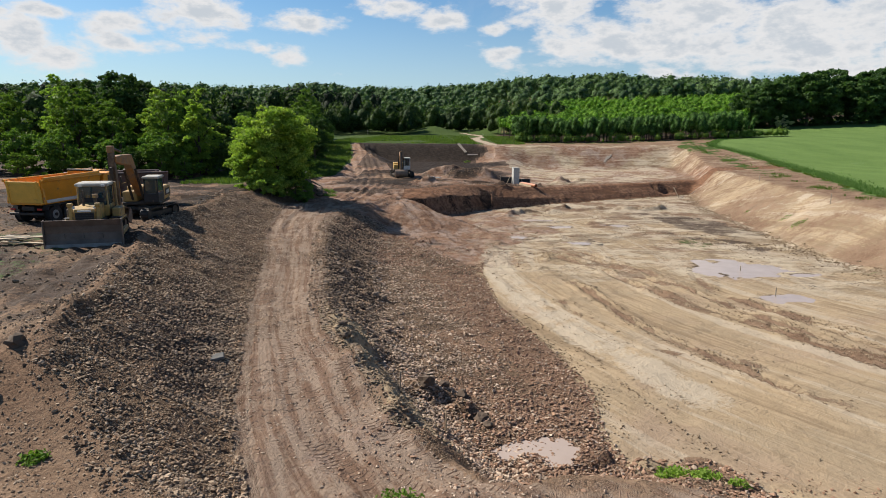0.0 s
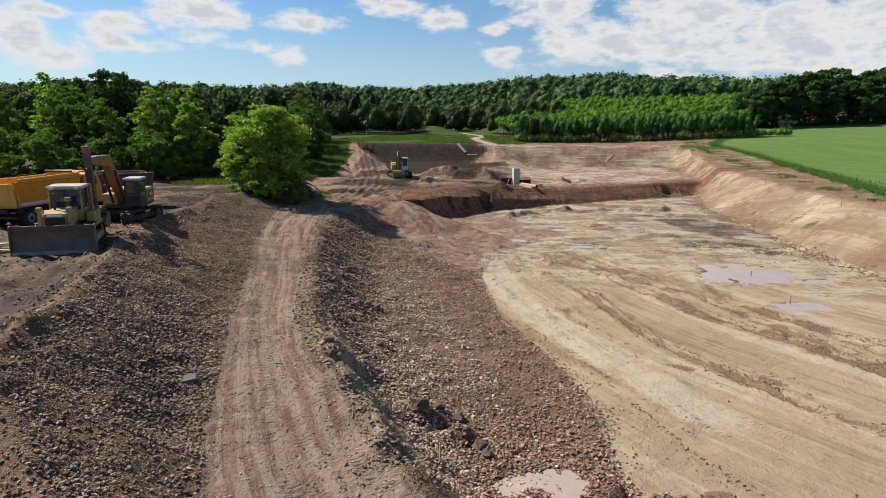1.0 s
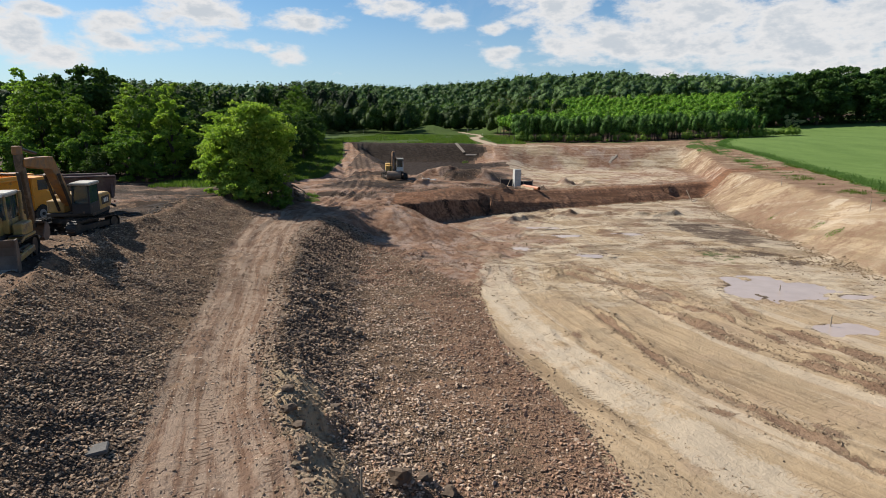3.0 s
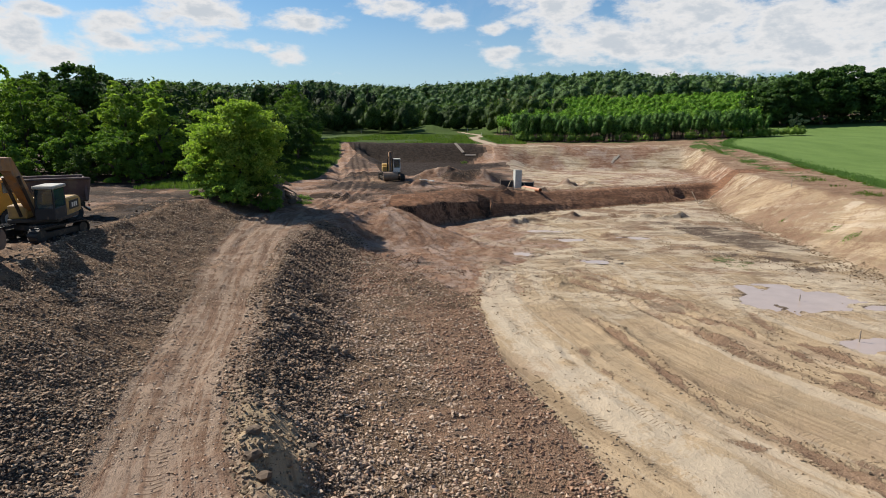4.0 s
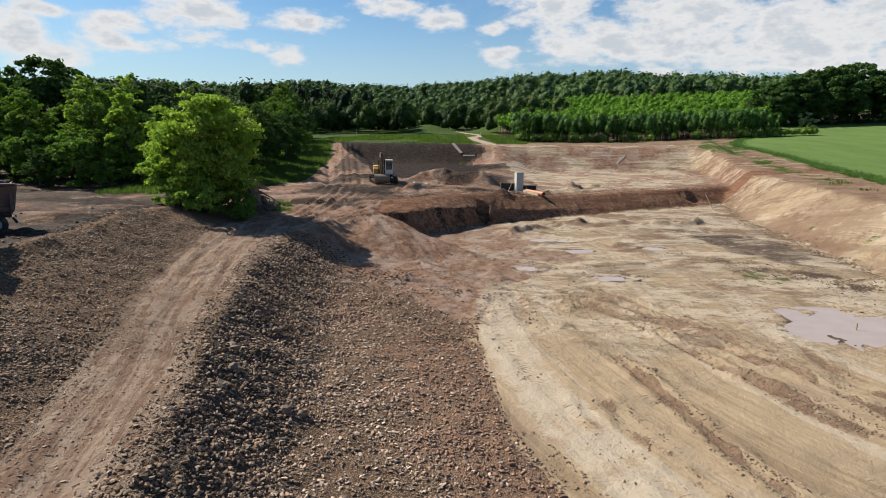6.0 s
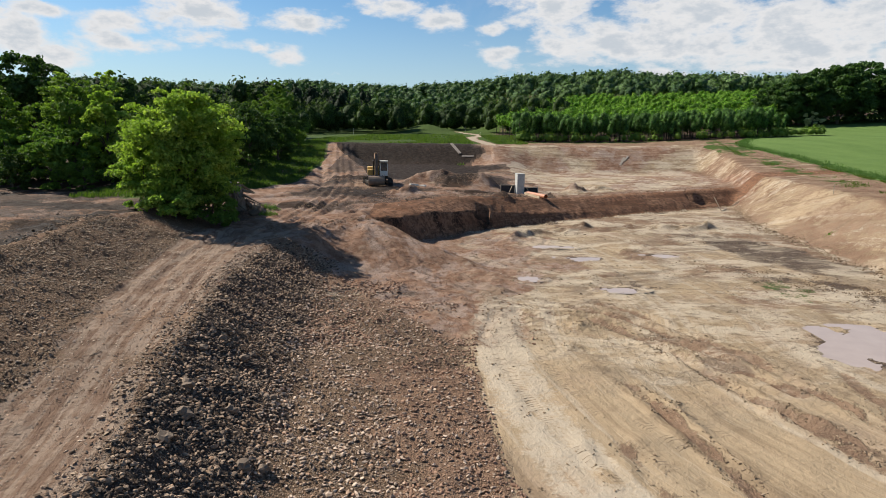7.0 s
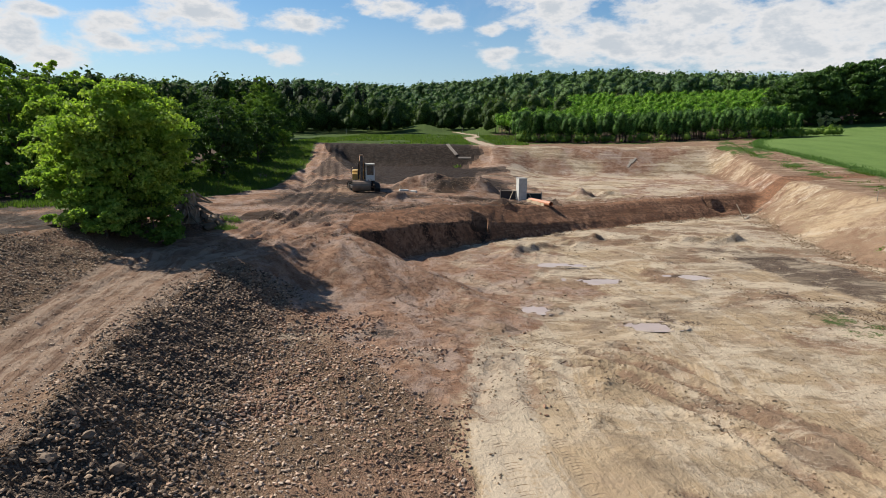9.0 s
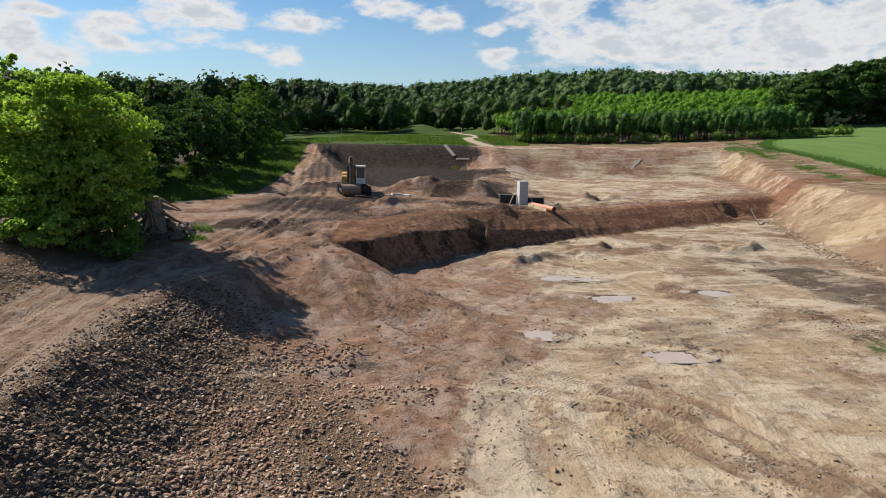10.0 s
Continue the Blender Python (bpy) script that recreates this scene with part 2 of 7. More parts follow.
    beds = n.noise(n.vec("MULTIPLY", pos, (0.07, 0.07, 2.6)), 1.0, 6.0, 0.65, 0.3)
    col = n.mix(n.math("MULTIPLY", cl, n.step(beds, 0.5, 0.6, 0.0, 0.65)), col, CLAY_C)
    col = n.mix(n.math("MULTIPLY", mask(track, 0.7), 0.8), col, n.mix(n.step(n.math("ADD", n.math("MULTIPLY", lane, 0.65), n.math("MULTIPLY", n2, 0.35)), 0.45, 0.56), TRACK_A, n.mix(n.step(line, 0.45, 0.6), TRACK_B, TRACK_C)))
    w = mask(wet, 0.8)
    col = n.mix(n.math("MULTIPLY", w, 0.92), col, n.mix(n.step(n7, 0.4, 0.65), WET, (0.085, 0.056, 0.04)))
    # dark soil, with the shade of steep faces put into its colour
    col = n.mix(n.math("MULTIPLY", mask(dark_soil_shade, 0.6), 0.9), col, n.mix(n.step(n7, 0.4, 0.62), (0.013, 0.0095, 0.0075), (0.032, 0.022, 0.016)))
    gr = mask(grass, 0.9)
    col = n.mix(gr, col, n.mix(n.step(n3, 0.3, 0.7), GRASS_A, n.mix(n1, GRASS_B, GRASS_C)))
    rows = n.noise(n.vec("MULTIPLY", pos, (0.25, 0.02, 1.0)), 1.0, 3.0)
    cropc = n.mix(n.step(n.math("ADD", n.math("MULTIPLY", rows, 0.7), n.math("MULTIPLY", n2, 0.3)), 0.35, 0.65), CROP_A, CROP_B)
    cropc = n.mix(n.step(n3, 0.4, 0.7, 0.0, 0.4), cropc, CROP_C)
    col = n.mix(n.step(crop, 0.4, 0.6), col, cropc)
    keep = n.math("SUBTRACT", 1.0, n.math("MULTIPLY", s, n.math("SUBTRACT", 0.5, n.math("MULTIPLY", ch, 0.4))))
    col = n.mix(n.math("MULTIPLY", n.step(n4, 0.35, 0.75, 0.0, 0.28), keep), col, n.mix(0.5, col, (0.05, 0.04, 0.03)))
    rough = n.math("SUBTRACT", 0.95, n.math("MULTIPLY", w, n.step(n2, 0.4, 0.6, 0.05, 0.25)))
    n5 = n.noise(pos, 2.6, 5.0, 0.7)
    col = n.mix(n.math("MULTIPLY", n.step(n5, 0.55, 0.75, 0.0, 0.35), keep), col, n.mix(0.55, col, (0.06, 0.042, 0.03)))
    hb = n.math("ADD", n.math("MULTIPLY", n3, 0.08), n.math("MULTIPLY", n4, 0.04))
    hb = n.math("ADD", hb, n.math("MULTIPLY", n.math("MULTIPLY", cells.outputs["Distance"], g), -0.06))
    hb = n.math("ADD", hb, n.math("MULTIPLY", n5, 0.17))
    hb = n.math("ADD", hb, n.math("MULTIPLY", line, n.math("MULTIPLY", n.math("ADD", s, track), 0.045)))
    finish(n, col, rough, n.bump(n.math("MULTIPLY", hb, keep), 0.9, 1.0), 0.0, n.math("ADD", 0.05, n.math("MULTIPLY", w, 0.03)))
    return m


EARTH_A, EARTH_B, EARTH_C = (0.180, 0.113, 0.074), (0.255, 0.172, 0.115), (0.108, 0.068, 0.046)
RED_A, RED_B, RED_C, RED_D = (0.168, 0.092, 0.058), (0.285, 0.178, 0.123), (0.29, 0.215, 0.175), (0.12, 0.068, 0.046)
RUSTY = (0.32, 0.195, 0.128)
STONE_A, STONE_B, STONE_C = (0.085, 0.058, 0.040), (0.30, 0.218, 0.15), (0.20, 0.116, 0.07)
SLATE_A, SLATE_B = (0.05, 0.038, 0.031), (0.125, 0.098, 0.079)
SAND_E = (0.29, 0.21, 0.147)
SAND_A, SAND_B, SAND_C, SAND_D = (0.345, 0.260, 0.166), (0.272, 0.198, 0.122), (0.172, 0.119, 0.074), (0.262, 0.205, 0.138)
PALE, WET = (0.41, 0.345, 0.262), (0.048, 0.034, 0.026)
TRACK_A, TRACK_B, TRACK_C = (0.275, 0.208, 0.158), (0.190, 0.124, 0.088), (0.128, 0.078, 0.053)
CHURN_A, CHURN_B, CHURN_C = (0.225, 0.176, 0.126), (0.46, 0.385, 0.285), (0.140, 0.100, 0.068)
CLAY_A, CLAY_B, CLAY_C = (0.205, 0.102, 0.058), (0.29, 0.163, 0.1), (0.112, 0.06, 0.037)
GRASS_A, GRASS_B, GRASS_C = (0.032, 0.06, 0.014), (0.058, 0.095, 0.023), (0.088, 0.115, 0.032)
CROP_A, CROP_B, CROP_C = (0.098, 0.158, 0.044), (0.13, 0.198, 0.057), (0.066, 0.115, 0.034)


def leaf_material(name, a, b, c, through=0.35, grain=0.0, patch=0.35):
    """Foliage: every leaf its own green, and light passing through; grain gives far crowns their leafiness."""
    m, n = material(name)
    g = n.add("NewGeometry")
    info = n.add("ObjectInfo")
    r = g.outputs["Random Per Island"]
    big = n.noise(g.outputs["Position"], patch, 4.0)
    col = n.mix(n.step(r, 0.0, 1.0), a, b)
    col = n.mix(n.step(big, 0.35, 0.65, 0.0, 0.75), col, c)
    col = n.mix(n.step(info.outputs["Random"], 0.2, 1.0, 0.0, 0.35), col, n.mix(1.0, col, (1.25, 1.05, 0.7), "MULTIPLY"))
    p = n.add("BsdfPrincipled")
    if grain > 0:
        tuft = n.noise(g.outputs["Position"], grain, 5.0, 0.7)
        # hollows between tufts darkened: their shade is painted into the leaf colour
        col = n.mix(n.step(tuft, 0.56, 0.42, 0.0, 0.8), col, tuple(0.3 * v for v in a))
        n.wire(n.bump(tuft, 1.0, 1.6 / grain), p.inputs["Normal"])
    n.wire(col, p.inputs["Base Color"])
    p.inputs["Roughness"].default_value = 0.65
    p.inputs["Specular IOR Level"].default_value = 0.15
    t = n.add("BsdfTranslucent")
    n.wire(n.mix(1.0, col, (1.38, 1.6, 0.7), "MULTIPLY"), t.inputs[0])
    mx = n.add("MixShader")
    mx.inputs[0].default_value = through
    n.wire(p.outputs[0], mx.inputs[1])
    n.wire(t.outputs[0], mx.inputs[2])
    out = n.add("OutputMaterial")
    n.wire(mx.outputs[0], out.inputs[0])
    return m


def stone_material(name, a, b, c):
    m, n = material(name)
    g = n.add("NewGeometry")
    r = g.outputs["Random Per Island"]
    fine = n.noise(g.outputs["Position"], 25.0, 4.0)
    col = n.mix(n.step(r, 0.0, 0.7), a, b)
    col = n.mix(n.step(r, 0.72, 0.98), col, c)
    col = n.mix(n.step(n.noise(g.outputs["Position"], 0.5, 4.0), 0.4, 0.65, 0.0, 0.6), col, n.mix(0.5, col, a))
    col = n.mix(n.step(fine, 0.4, 0.7, 0.0, 0.4), col, n.mix(0.6, col, (0.05, 0.04, 0.03)))
    finish(n, col, 0.85, n.bump(fine, 0.4, 0.02), 0.0, 0.15)
    return m


M_EARTH = ground_material()
M_STONE = stone_material("broken_stone", (0.120, 0.080, 0.052), (0.44, 0.33, 0.232), (0.29, 0.178, 0.108))
M_SLATE = stone_material("dark_stone", (0.066, 0.046, 0.033), (0.36, 0.262, 0.184), (0.34, 0.22, 0.14))
M_APRON = stone_material("apron_stone", (0.17, 0.118, 0.083), (0.58, 0.445, 0.335), (0.40, 0.245, 0.158))
M_CLOD = stone_material("clods", (0.13, 0.086, 0.054), (0.22, 0.155, 0.1), (0.29, 0.21, 0.14))
M_TURNED = stone_material("turned_earth", (0.2, 0.14, 0.09), (0.29, 0.21, 0.137), (0.35, 0.26, 0.175))
M_CRUMB = stone_material("sandy_clods", (0.19, 0.14, 0.092), (0.28, 0.21, 0.14), (0.33, 0.255, 0.175))
M_LEAF_BRIGHT = leaf_material("leaf_bright", (0.110, 0.180, 0.030), (0.340, 0.430, 0.100), (0.195, 0.300, 0.050), 0.4)
M_LEAF_MID = leaf_material("leaf_mid", (0.060, 0.120, 0.022), (0.160, 0.248, 0.046), (0.098, 0.172, 0.028), 0.28)
M_LEAF_DARK = leaf_material("leaf_dark", (0.026, 0.058, 0.016), (0.068, 0.114, 0.027), (0.040, 0.078, 0.020), 0.24)
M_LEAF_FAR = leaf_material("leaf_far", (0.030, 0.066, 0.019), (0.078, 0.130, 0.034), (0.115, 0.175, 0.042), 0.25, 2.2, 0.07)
# hill leaves paler and bluer: distance haze is put into the colour
M_LEAF_HILL_HAZE = leaf_material("leaf_hill_haze", (0.062, 0.130, 0.050), (0.115, 0.205, 0.064), (0.150, 0.245, 0.070), 0.12, 0.9, 0.035)
M_LEAF_OAK = leaf_material("leaf_oak", (0.034, 0.074, 0.024), (0.080, 0.140, 0.042), (0.052, 0.100, 0.031), 0.3)
# darker copy of the plantation leaf: the front's shade is in the colour
M_LEAF_FRONT_SHADE = leaf_material("leaf_front_shade", (0.056, 0.140, 0.028), (0.130, 0.260, 0.050), (0.085, 0.195, 0.038), 0.15, 2.0)
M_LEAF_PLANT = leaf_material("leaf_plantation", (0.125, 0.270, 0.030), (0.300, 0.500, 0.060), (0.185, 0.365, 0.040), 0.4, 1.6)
M_CONIFER = leaf_material("needles", (0.016, 0.034, 0.014), (0.03, 0.055, 0.02), (0.02, 0.04, 0.016), 0.1, 1.6)
M_BLOSSOM = leaf_material("blossom", (0.3, 0.33, 0.16), (0.55, 0.55, 0.36), (0.35, 0.38, 0.2), 0.3)
M_CROP = leaf_material("crop_blades", (0.059, 0.119, 0.030), (0.112, 0.188, 0.052), (0.085, 0.150, 0.041), 0.3)
M_GRASS = leaf_material("grass_blades", (0.047, 0.090, 0.016), (0.105, 0.150, 0.032), (0.078, 0.118, 0.024), 0.35)
# bark darkened, with the shade under the plantation's crowns in its colour
M_STEM = plain("shaded_bark", (0.055, 0.043, 0.033), 0.9, 0, 0.4, 4.0, 0.6)
M_BARK = plain("bark", (0.1, 0.075, 0.055), 0.9, 0, 0.4, 4.0, 0.6)

# ---- the lie of the land ----
rng = np.random.default_rng(7)
LATTICE = rng.random((256, 256))


def vnoise(x, y, cell, seed=0):
    """Smooth value noise, -1 to 1."""
    u, v = np.asarray(x) / cell + 37.3 * seed, np.asarray(y) / cell + 91.7 * seed
    i, j = np.floor(u).astype(int), np.floor(v).astype(int)
    a, b = u - i, v - j
    a, b = a * a * (3 - 2 * a), b * b * (3 - 2 * b)
    p, q, r, s = (LATTICE[(i + m) & 255, (j + k) & 255] for m, k in ((0, 0), (1, 0), (0, 1), (1, 1)))
    return ((p * (1 - a) + q * a) * (1 - b) + (r * (1 - a) + s * a) * b) * 2 - 1


def fbm(x, y, cell, octaves=4, seed=0):
    total, amp = 0.0, 1.0
    for k in range(octaves):
        total = total + amp * vnoise(x, y, cell / 2 ** k, seed + 5 * k)
        amp *= 0.5
    return total


def smooth(v, a=0.0, b=1.0):
    t = np.clip((v - a) / (b - a), 0, 1)
    return t * t * (3 - 2 * t)


def along(y, table):
    return np.interp(y, *zip(*table))


def polyline(x, y, pts):
    """Distance from a line of points, and the way along it."""
    best, way, gone = np.full(np.shape(x), 1e9), np.zeros(np.shape(x)), 0.0
    for (ax, ay), (bx, by) in zip(pts, pts[1:]):
        dx, dy = bx - ax, by - ay
        length = math.hypot(dx, dy)
        t = np.clip(((x - ax) * dx + (y - ay) * dy) / length ** 2, 0, 1)
        d = np.hypot(x - ax - t * dx, y - ay - t * dy)
        near = d < best
        best, way = np.where(near, d, best), np.where(near, gone + t * length, way)
        gone += length
    return best, way


def curve(pts, per=6):
    """A smooth line through the points (Catmull-Rom)."""
    p = [pts[0], *pts, pts[-1]]
    out = []
    for a, b, c, d in zip(p, p[1:], p[2:], p[3:]):
        for k in range(per):
            t = k / per
            out.append(tuple(0.5 * (2 * b[i] + (c[i] - a[i]) * t + (2 * a[i] - 5 * b[i] + 4 * c[i] - d[i]) * t * t + (3 * b[i] - a[i] - 3 * c[i] + d[i]) * t ** 3) for i in (0, 1)))
    return [*out, pts[-1]]


# lines of the plan, as (y, x): plateau crest, haul road's two edges, foot of the pit slope, edge of the sand, right bank
CREST_L = [(-40, -3), (11, -5.2), (12, -6.0), (13, -7.0), (14.2, -8.3), (15.4, -9.6), (16.6, -10.9), (18, -11.7), (20.6, -12.1), (27.4, -13.9), (34, -16), (41, -17.9), (48, -18.4), (57, -20), (64, -19.2), (72, -22), (90, -30), (400, -60)]
ROAD_L = [(-40, 6), (5, 0), (10, -3.2), (15, -5.3), (17.5, -6.3), (21.4, -7.4), (28, -9.1), (37, -10.9), (43, -12.6), (50, -14.2), (58.5, -15.4), (64, -16.2), (80, -18), (100, -20), (400, -40)]
ROAD_R = [(-40, 30), (5, 12), (12, 3), (15.8, -0.3), (18, -1.6), (21.3, -2.9), (24.2, -4.5), (28, -5.6), (34, -6.7), (38, -7.7), (44, -8.6), (49, -9.4), (56, -10.1), (61, -9.8), (64, -8.2), (66, -7.0), (69, -5.6), (75, -5.4), (82, -4.5), (100, -4.5), (400, -4)]
FOOT = [(-40, 34), (5, 16), (12, 8), (15.8, 3.2), (18, 1.2), (21.3, 0.2), (24.2, -0.8), (28, -2.0), (34, -2.9), (38, -3.5), (44, -4.4), (50, -5.0), (56, -5.4), (60, -5.4), (64, -4.9), (68, -3.4), (75, -0.6), (79, 1.6), (82, 3.2), (88, 5), (100, 6), (400, 7)]
TONGUE = [(-8.0, 75.5, 3.0), (-5.6, 72.5, 2.95), (-2.7, 68.9, 2.6), (-0.7, 67.3, 1.8), (2.4, 65.6, 1.05), (4.2, 63.4, 0.6), (6.2, 60.5, 0.1), (7.2, 58.5, -0.3)]   # crest of the ramp into the pit
SAND_E = [(-40, 36), (5, 22), (12, 12), (15.5, 8.0), (18.5, 6.2), (20.5, 5.9), (24, 6.3), (28.8, 5.7), (36.4, 3.6), (46.3, 3.0), (50, 3.4), (55.4, 4.6), (60, 5), (68, 5), (82, 5), (100, 6), (400, 7)]
BANK_T = [(-40, 40), (5, 33), (42, 34.2), (50, 34.4), (60, 34.6), (69, 35.7), (78, 36.7), (84, 37.1), (92, 38.7), (97, 40.2), (104, 42.6), (125, 47), (140, 50), (400, 70)]
BANK_C = [(-40, 47), (5, 38.5), (42, 40.2), (54, 40.6), (63.5, 41.3), (70, 42.3), (78, 43.8), (87, 45.0), (95, 46.4), (106, 47.6), (112, 48.8), (130, 54), (150, 58), (400, 80)]
FIELD_E = [(-40, 49), (5, 40.5), (42, 42), (56, 43.4), (65.4, 45.5), (76.4, 49.5), (91.8, 55.2), (100, 57.8), (108, 60.4), (117, 62.4), (124, 63.2), (131, 63.4), (138, 62.6), (146, 62.2), (158, 68), (170, 77), (185, 82), (400, 160)]
CUT = [(-60, 40), (-10, 66), (-6, 70), (-3, 72.2), (-0.4, 75), (1.6, 77.6), (5.2, 81.8), (9.5, 85.2), (14.2, 88.3), (21, 92.8), (29, 97.6), (38, 102.6), (44, 106), (300, 140)]
CUT_WIDTH = [(-6, 8.0), (0, 6.6), (2, 5.4), (5, 4.4), (9, 4.3), (15, 4.1), (40, 3.7)]   # how far back the cut's rim lies, by x
CUT_FOOT = [(-8, 0.86), (0, 0.8), (6, 0.58), (12, 0.45), (20, 0.32), (40, 0.3)]   # how much of the cut its steep foot takes, by x
CUT_RUN = [(-8, 2.0), (0, 1.7), (6, 1.2), (20, 0.9), (40, 0.9)]
BENCH = [(-60, 3.1), (2, 3.1), (6, 2.9), (10, 2.45), (15, 2.1), (21, 1.9), (40, 2.0), (60, 2.4)]
SOUTH = [(-100, 0), (-4, 10), (0, 12.4), (4, 13.0), (7, 12.4), (9, 10.8), (12, 7.5), (30, 4), (100, 2)]
PUDDLES = [((23.4, 47.9), 3.1, 2.4, -0.04), ((28.4, 46.4), 1.2, 0.55, -0.046), ((22.9, 39.4), 1.4, 0.8, -0.04), ((3.4, 19.1), 1.25, 0.75, 0.32), ((7.9, 61.6), 0.9, 0.5, -0.03), ((13.7, 58.9), 1.2, 0.55, -0.03), ((13.4, 68.8), 1.6, 0.7, -0.04), ((20.4, 70.3), 1.5, 0.6, -0.04), ((12.0, 73.6), 1.7, 0.5, -0.04)]
BERM = [(8.4, 77.6), (11.0, 80.2), (13.7, 82.2), (19.7, 86.2), (24.7, 85.1), (27.0, 83.3), (30.9, 85.4)]   # spoil line before the cut
RUTS = [  # tracks over the pit floor: line, gauge, depth
    (curve([(9.5, 43.7), (10.1, 40.7), (10.6, 38.0), (11.0, 34.4), (12.1, 31.3), (13.0, 29.2), (15.2, 24.5)]), 0.0, 0.34),
    (curve([(10.9, 55.8), (12.7, 53.8), (14.4, 50.8), (15.8, 47.5), (16.5, 44.1), (17.5, 40.8), (18.6, 36.9), (19.7, 33.6), (22, 28)]), 0.0, 0.25),
    (curve([(9.3, 55.0), (11.2, 53.2), (12.6, 51.6), (13.9, 48.6), (15.1, 45.4), (16.0, 42.4)]), 0.0, 0.2),
    (curve([(8.0, 53.5), (10.2, 52.6), (11.3, 50.4), (12.5, 48.0), (13.4, 44.6), (14.5, 41.1), (15.8, 38.8), (17.0, 36.2), (18.5, 33.0), (20.8, 28)]), 0.0, 0.27),
    (curve([(7.5, 39.8), (7.5, 36.2), (8.2, 33.6), (9.4, 30)]), 0.9, 0.08),
    (curve([(6.4, 33.0), (7.3, 29.7), (8.3, 27.2), (10, 23)]), 0.0, 0.05),
    (curve([(19.6, 46.2), (19.0, 41.4), (20.4, 37.4), (22.0, 34.4), (23.5, 32)]), 0.0, 0.2),
    (curve([(19.4, 39.4), (20.9, 35.6), (22.3, 31.6), (24, 27)]), 0.0, 0.22),
    (curve([(14.6, 41.0), (15.6, 37.4), (17.7, 34.0), (20.2, 29.3), (22.5, 25)]), 0.0, 0.18),
    (curve([(4.9, 54.4), (4.3, 51.8), (3.8, 49.6)]), 0.0, 0.13), (curve([(6.1, 54.3), (6.1, 51.9), (5.9, 49.4)]), 0.0, 0.14),
    (curve([(4.4, 57.0), (4.9, 49.0), (6.0, 42.0), (8.0, 34.0)]), 1.9, 0.07),
    (curve([(-4, 70), (0.5, 62), (5.2, 56.5), (10, 51), (16, 45)]), 2.0, 0.13),
    (curve([(-3, 68), (2, 63.5), (8, 61.0), (15, 62), (24, 66)]), 2.0, 0.11),
    (curve([(5.5, 71.5), (10, 79.5), (17, 85), (25, 86)]), 1.6, 0.10),
    (curve([(6.0, 66), (9, 71), (11, 78)]), 1.8, 0.09),
    (curve([(12, 30), (17, 24), (22, 20)]), 1.9, 0.06),
]
ROAD_RUTS = [
    (curve([(1.5, 12.2), (-2.2, 15.8), (-5.0, 22), (-7.2, 30), (-9.2, 40), (-11.6, 49), (-12.6, 58), (-10.8, 66), (-8.5, 76), (-8.5, 90)]), 2.0, 0.08),
    (curve([(4.0, 11.2), (-0.5, 14.2), (-3.9, 20.5), (-6.4, 29), (-8.4, 38), (-10.6, 47)]), 2.0, 0.08),
    (curve([(-13.5, 60), (-10.0, 70), (-9.5, 82), (-10.8, 100), (-14, 120), (-18.5, 148)]), 2.0, 0.22),
    (curve([(-14.6, 61), (-11.2, 69), (-10.6, 82), (-12.4, 102), (-15.6, 122), (-19.5, 148)]), 2.0, 0.18),
    (curve([(-15, 62), (-9.0, 69), (-6.0, 79), (-3, 90), (10, 94), (30, 104), (46, 112)]), 2.1, 0.2),
    (curve([(-14, 60), (-8.0, 67.5), (-4.6, 79), (0, 91.5), (12, 97), (30, 107), (48, 116)]), 2.1, 0.16),
    (curve([(14, 100), (26, 108), (40, 118), (50, 128)]), 2.2, 0.16), (curve([(2, 107), (14, 112), (30, 118), (44, 132)]), 2.2, 0.14),
    (curve([(-22, 54), (-24, 62), (-27, 70), (-33, 78)]), 2.0, 0.10),
    (curve([(-13.6, 18), (-14.6, 23), (-16.4, 29), (-19.5, 36), (-22.5, 48)]), 2.0, 0.2), (curve([(-15.8, 19), (-17.0, 25), (-19.0, 31)]), 2.0, 0.16),
    (curve([(-16.5, 14), (-18.5, 24), (-20, 30)]), 2.0, 0.08),
    (curve([(44.5, 60), (49, 84), (53, 105), (47, 118), (40, 150)]), 2.0, 0.08),
]
DITCH = [(-21, 82), (-18.4, 82.7), (-14.6, 85.2), (-13.4, 92.5), (-14.7, 103.7), (-19.1, 124.8)]
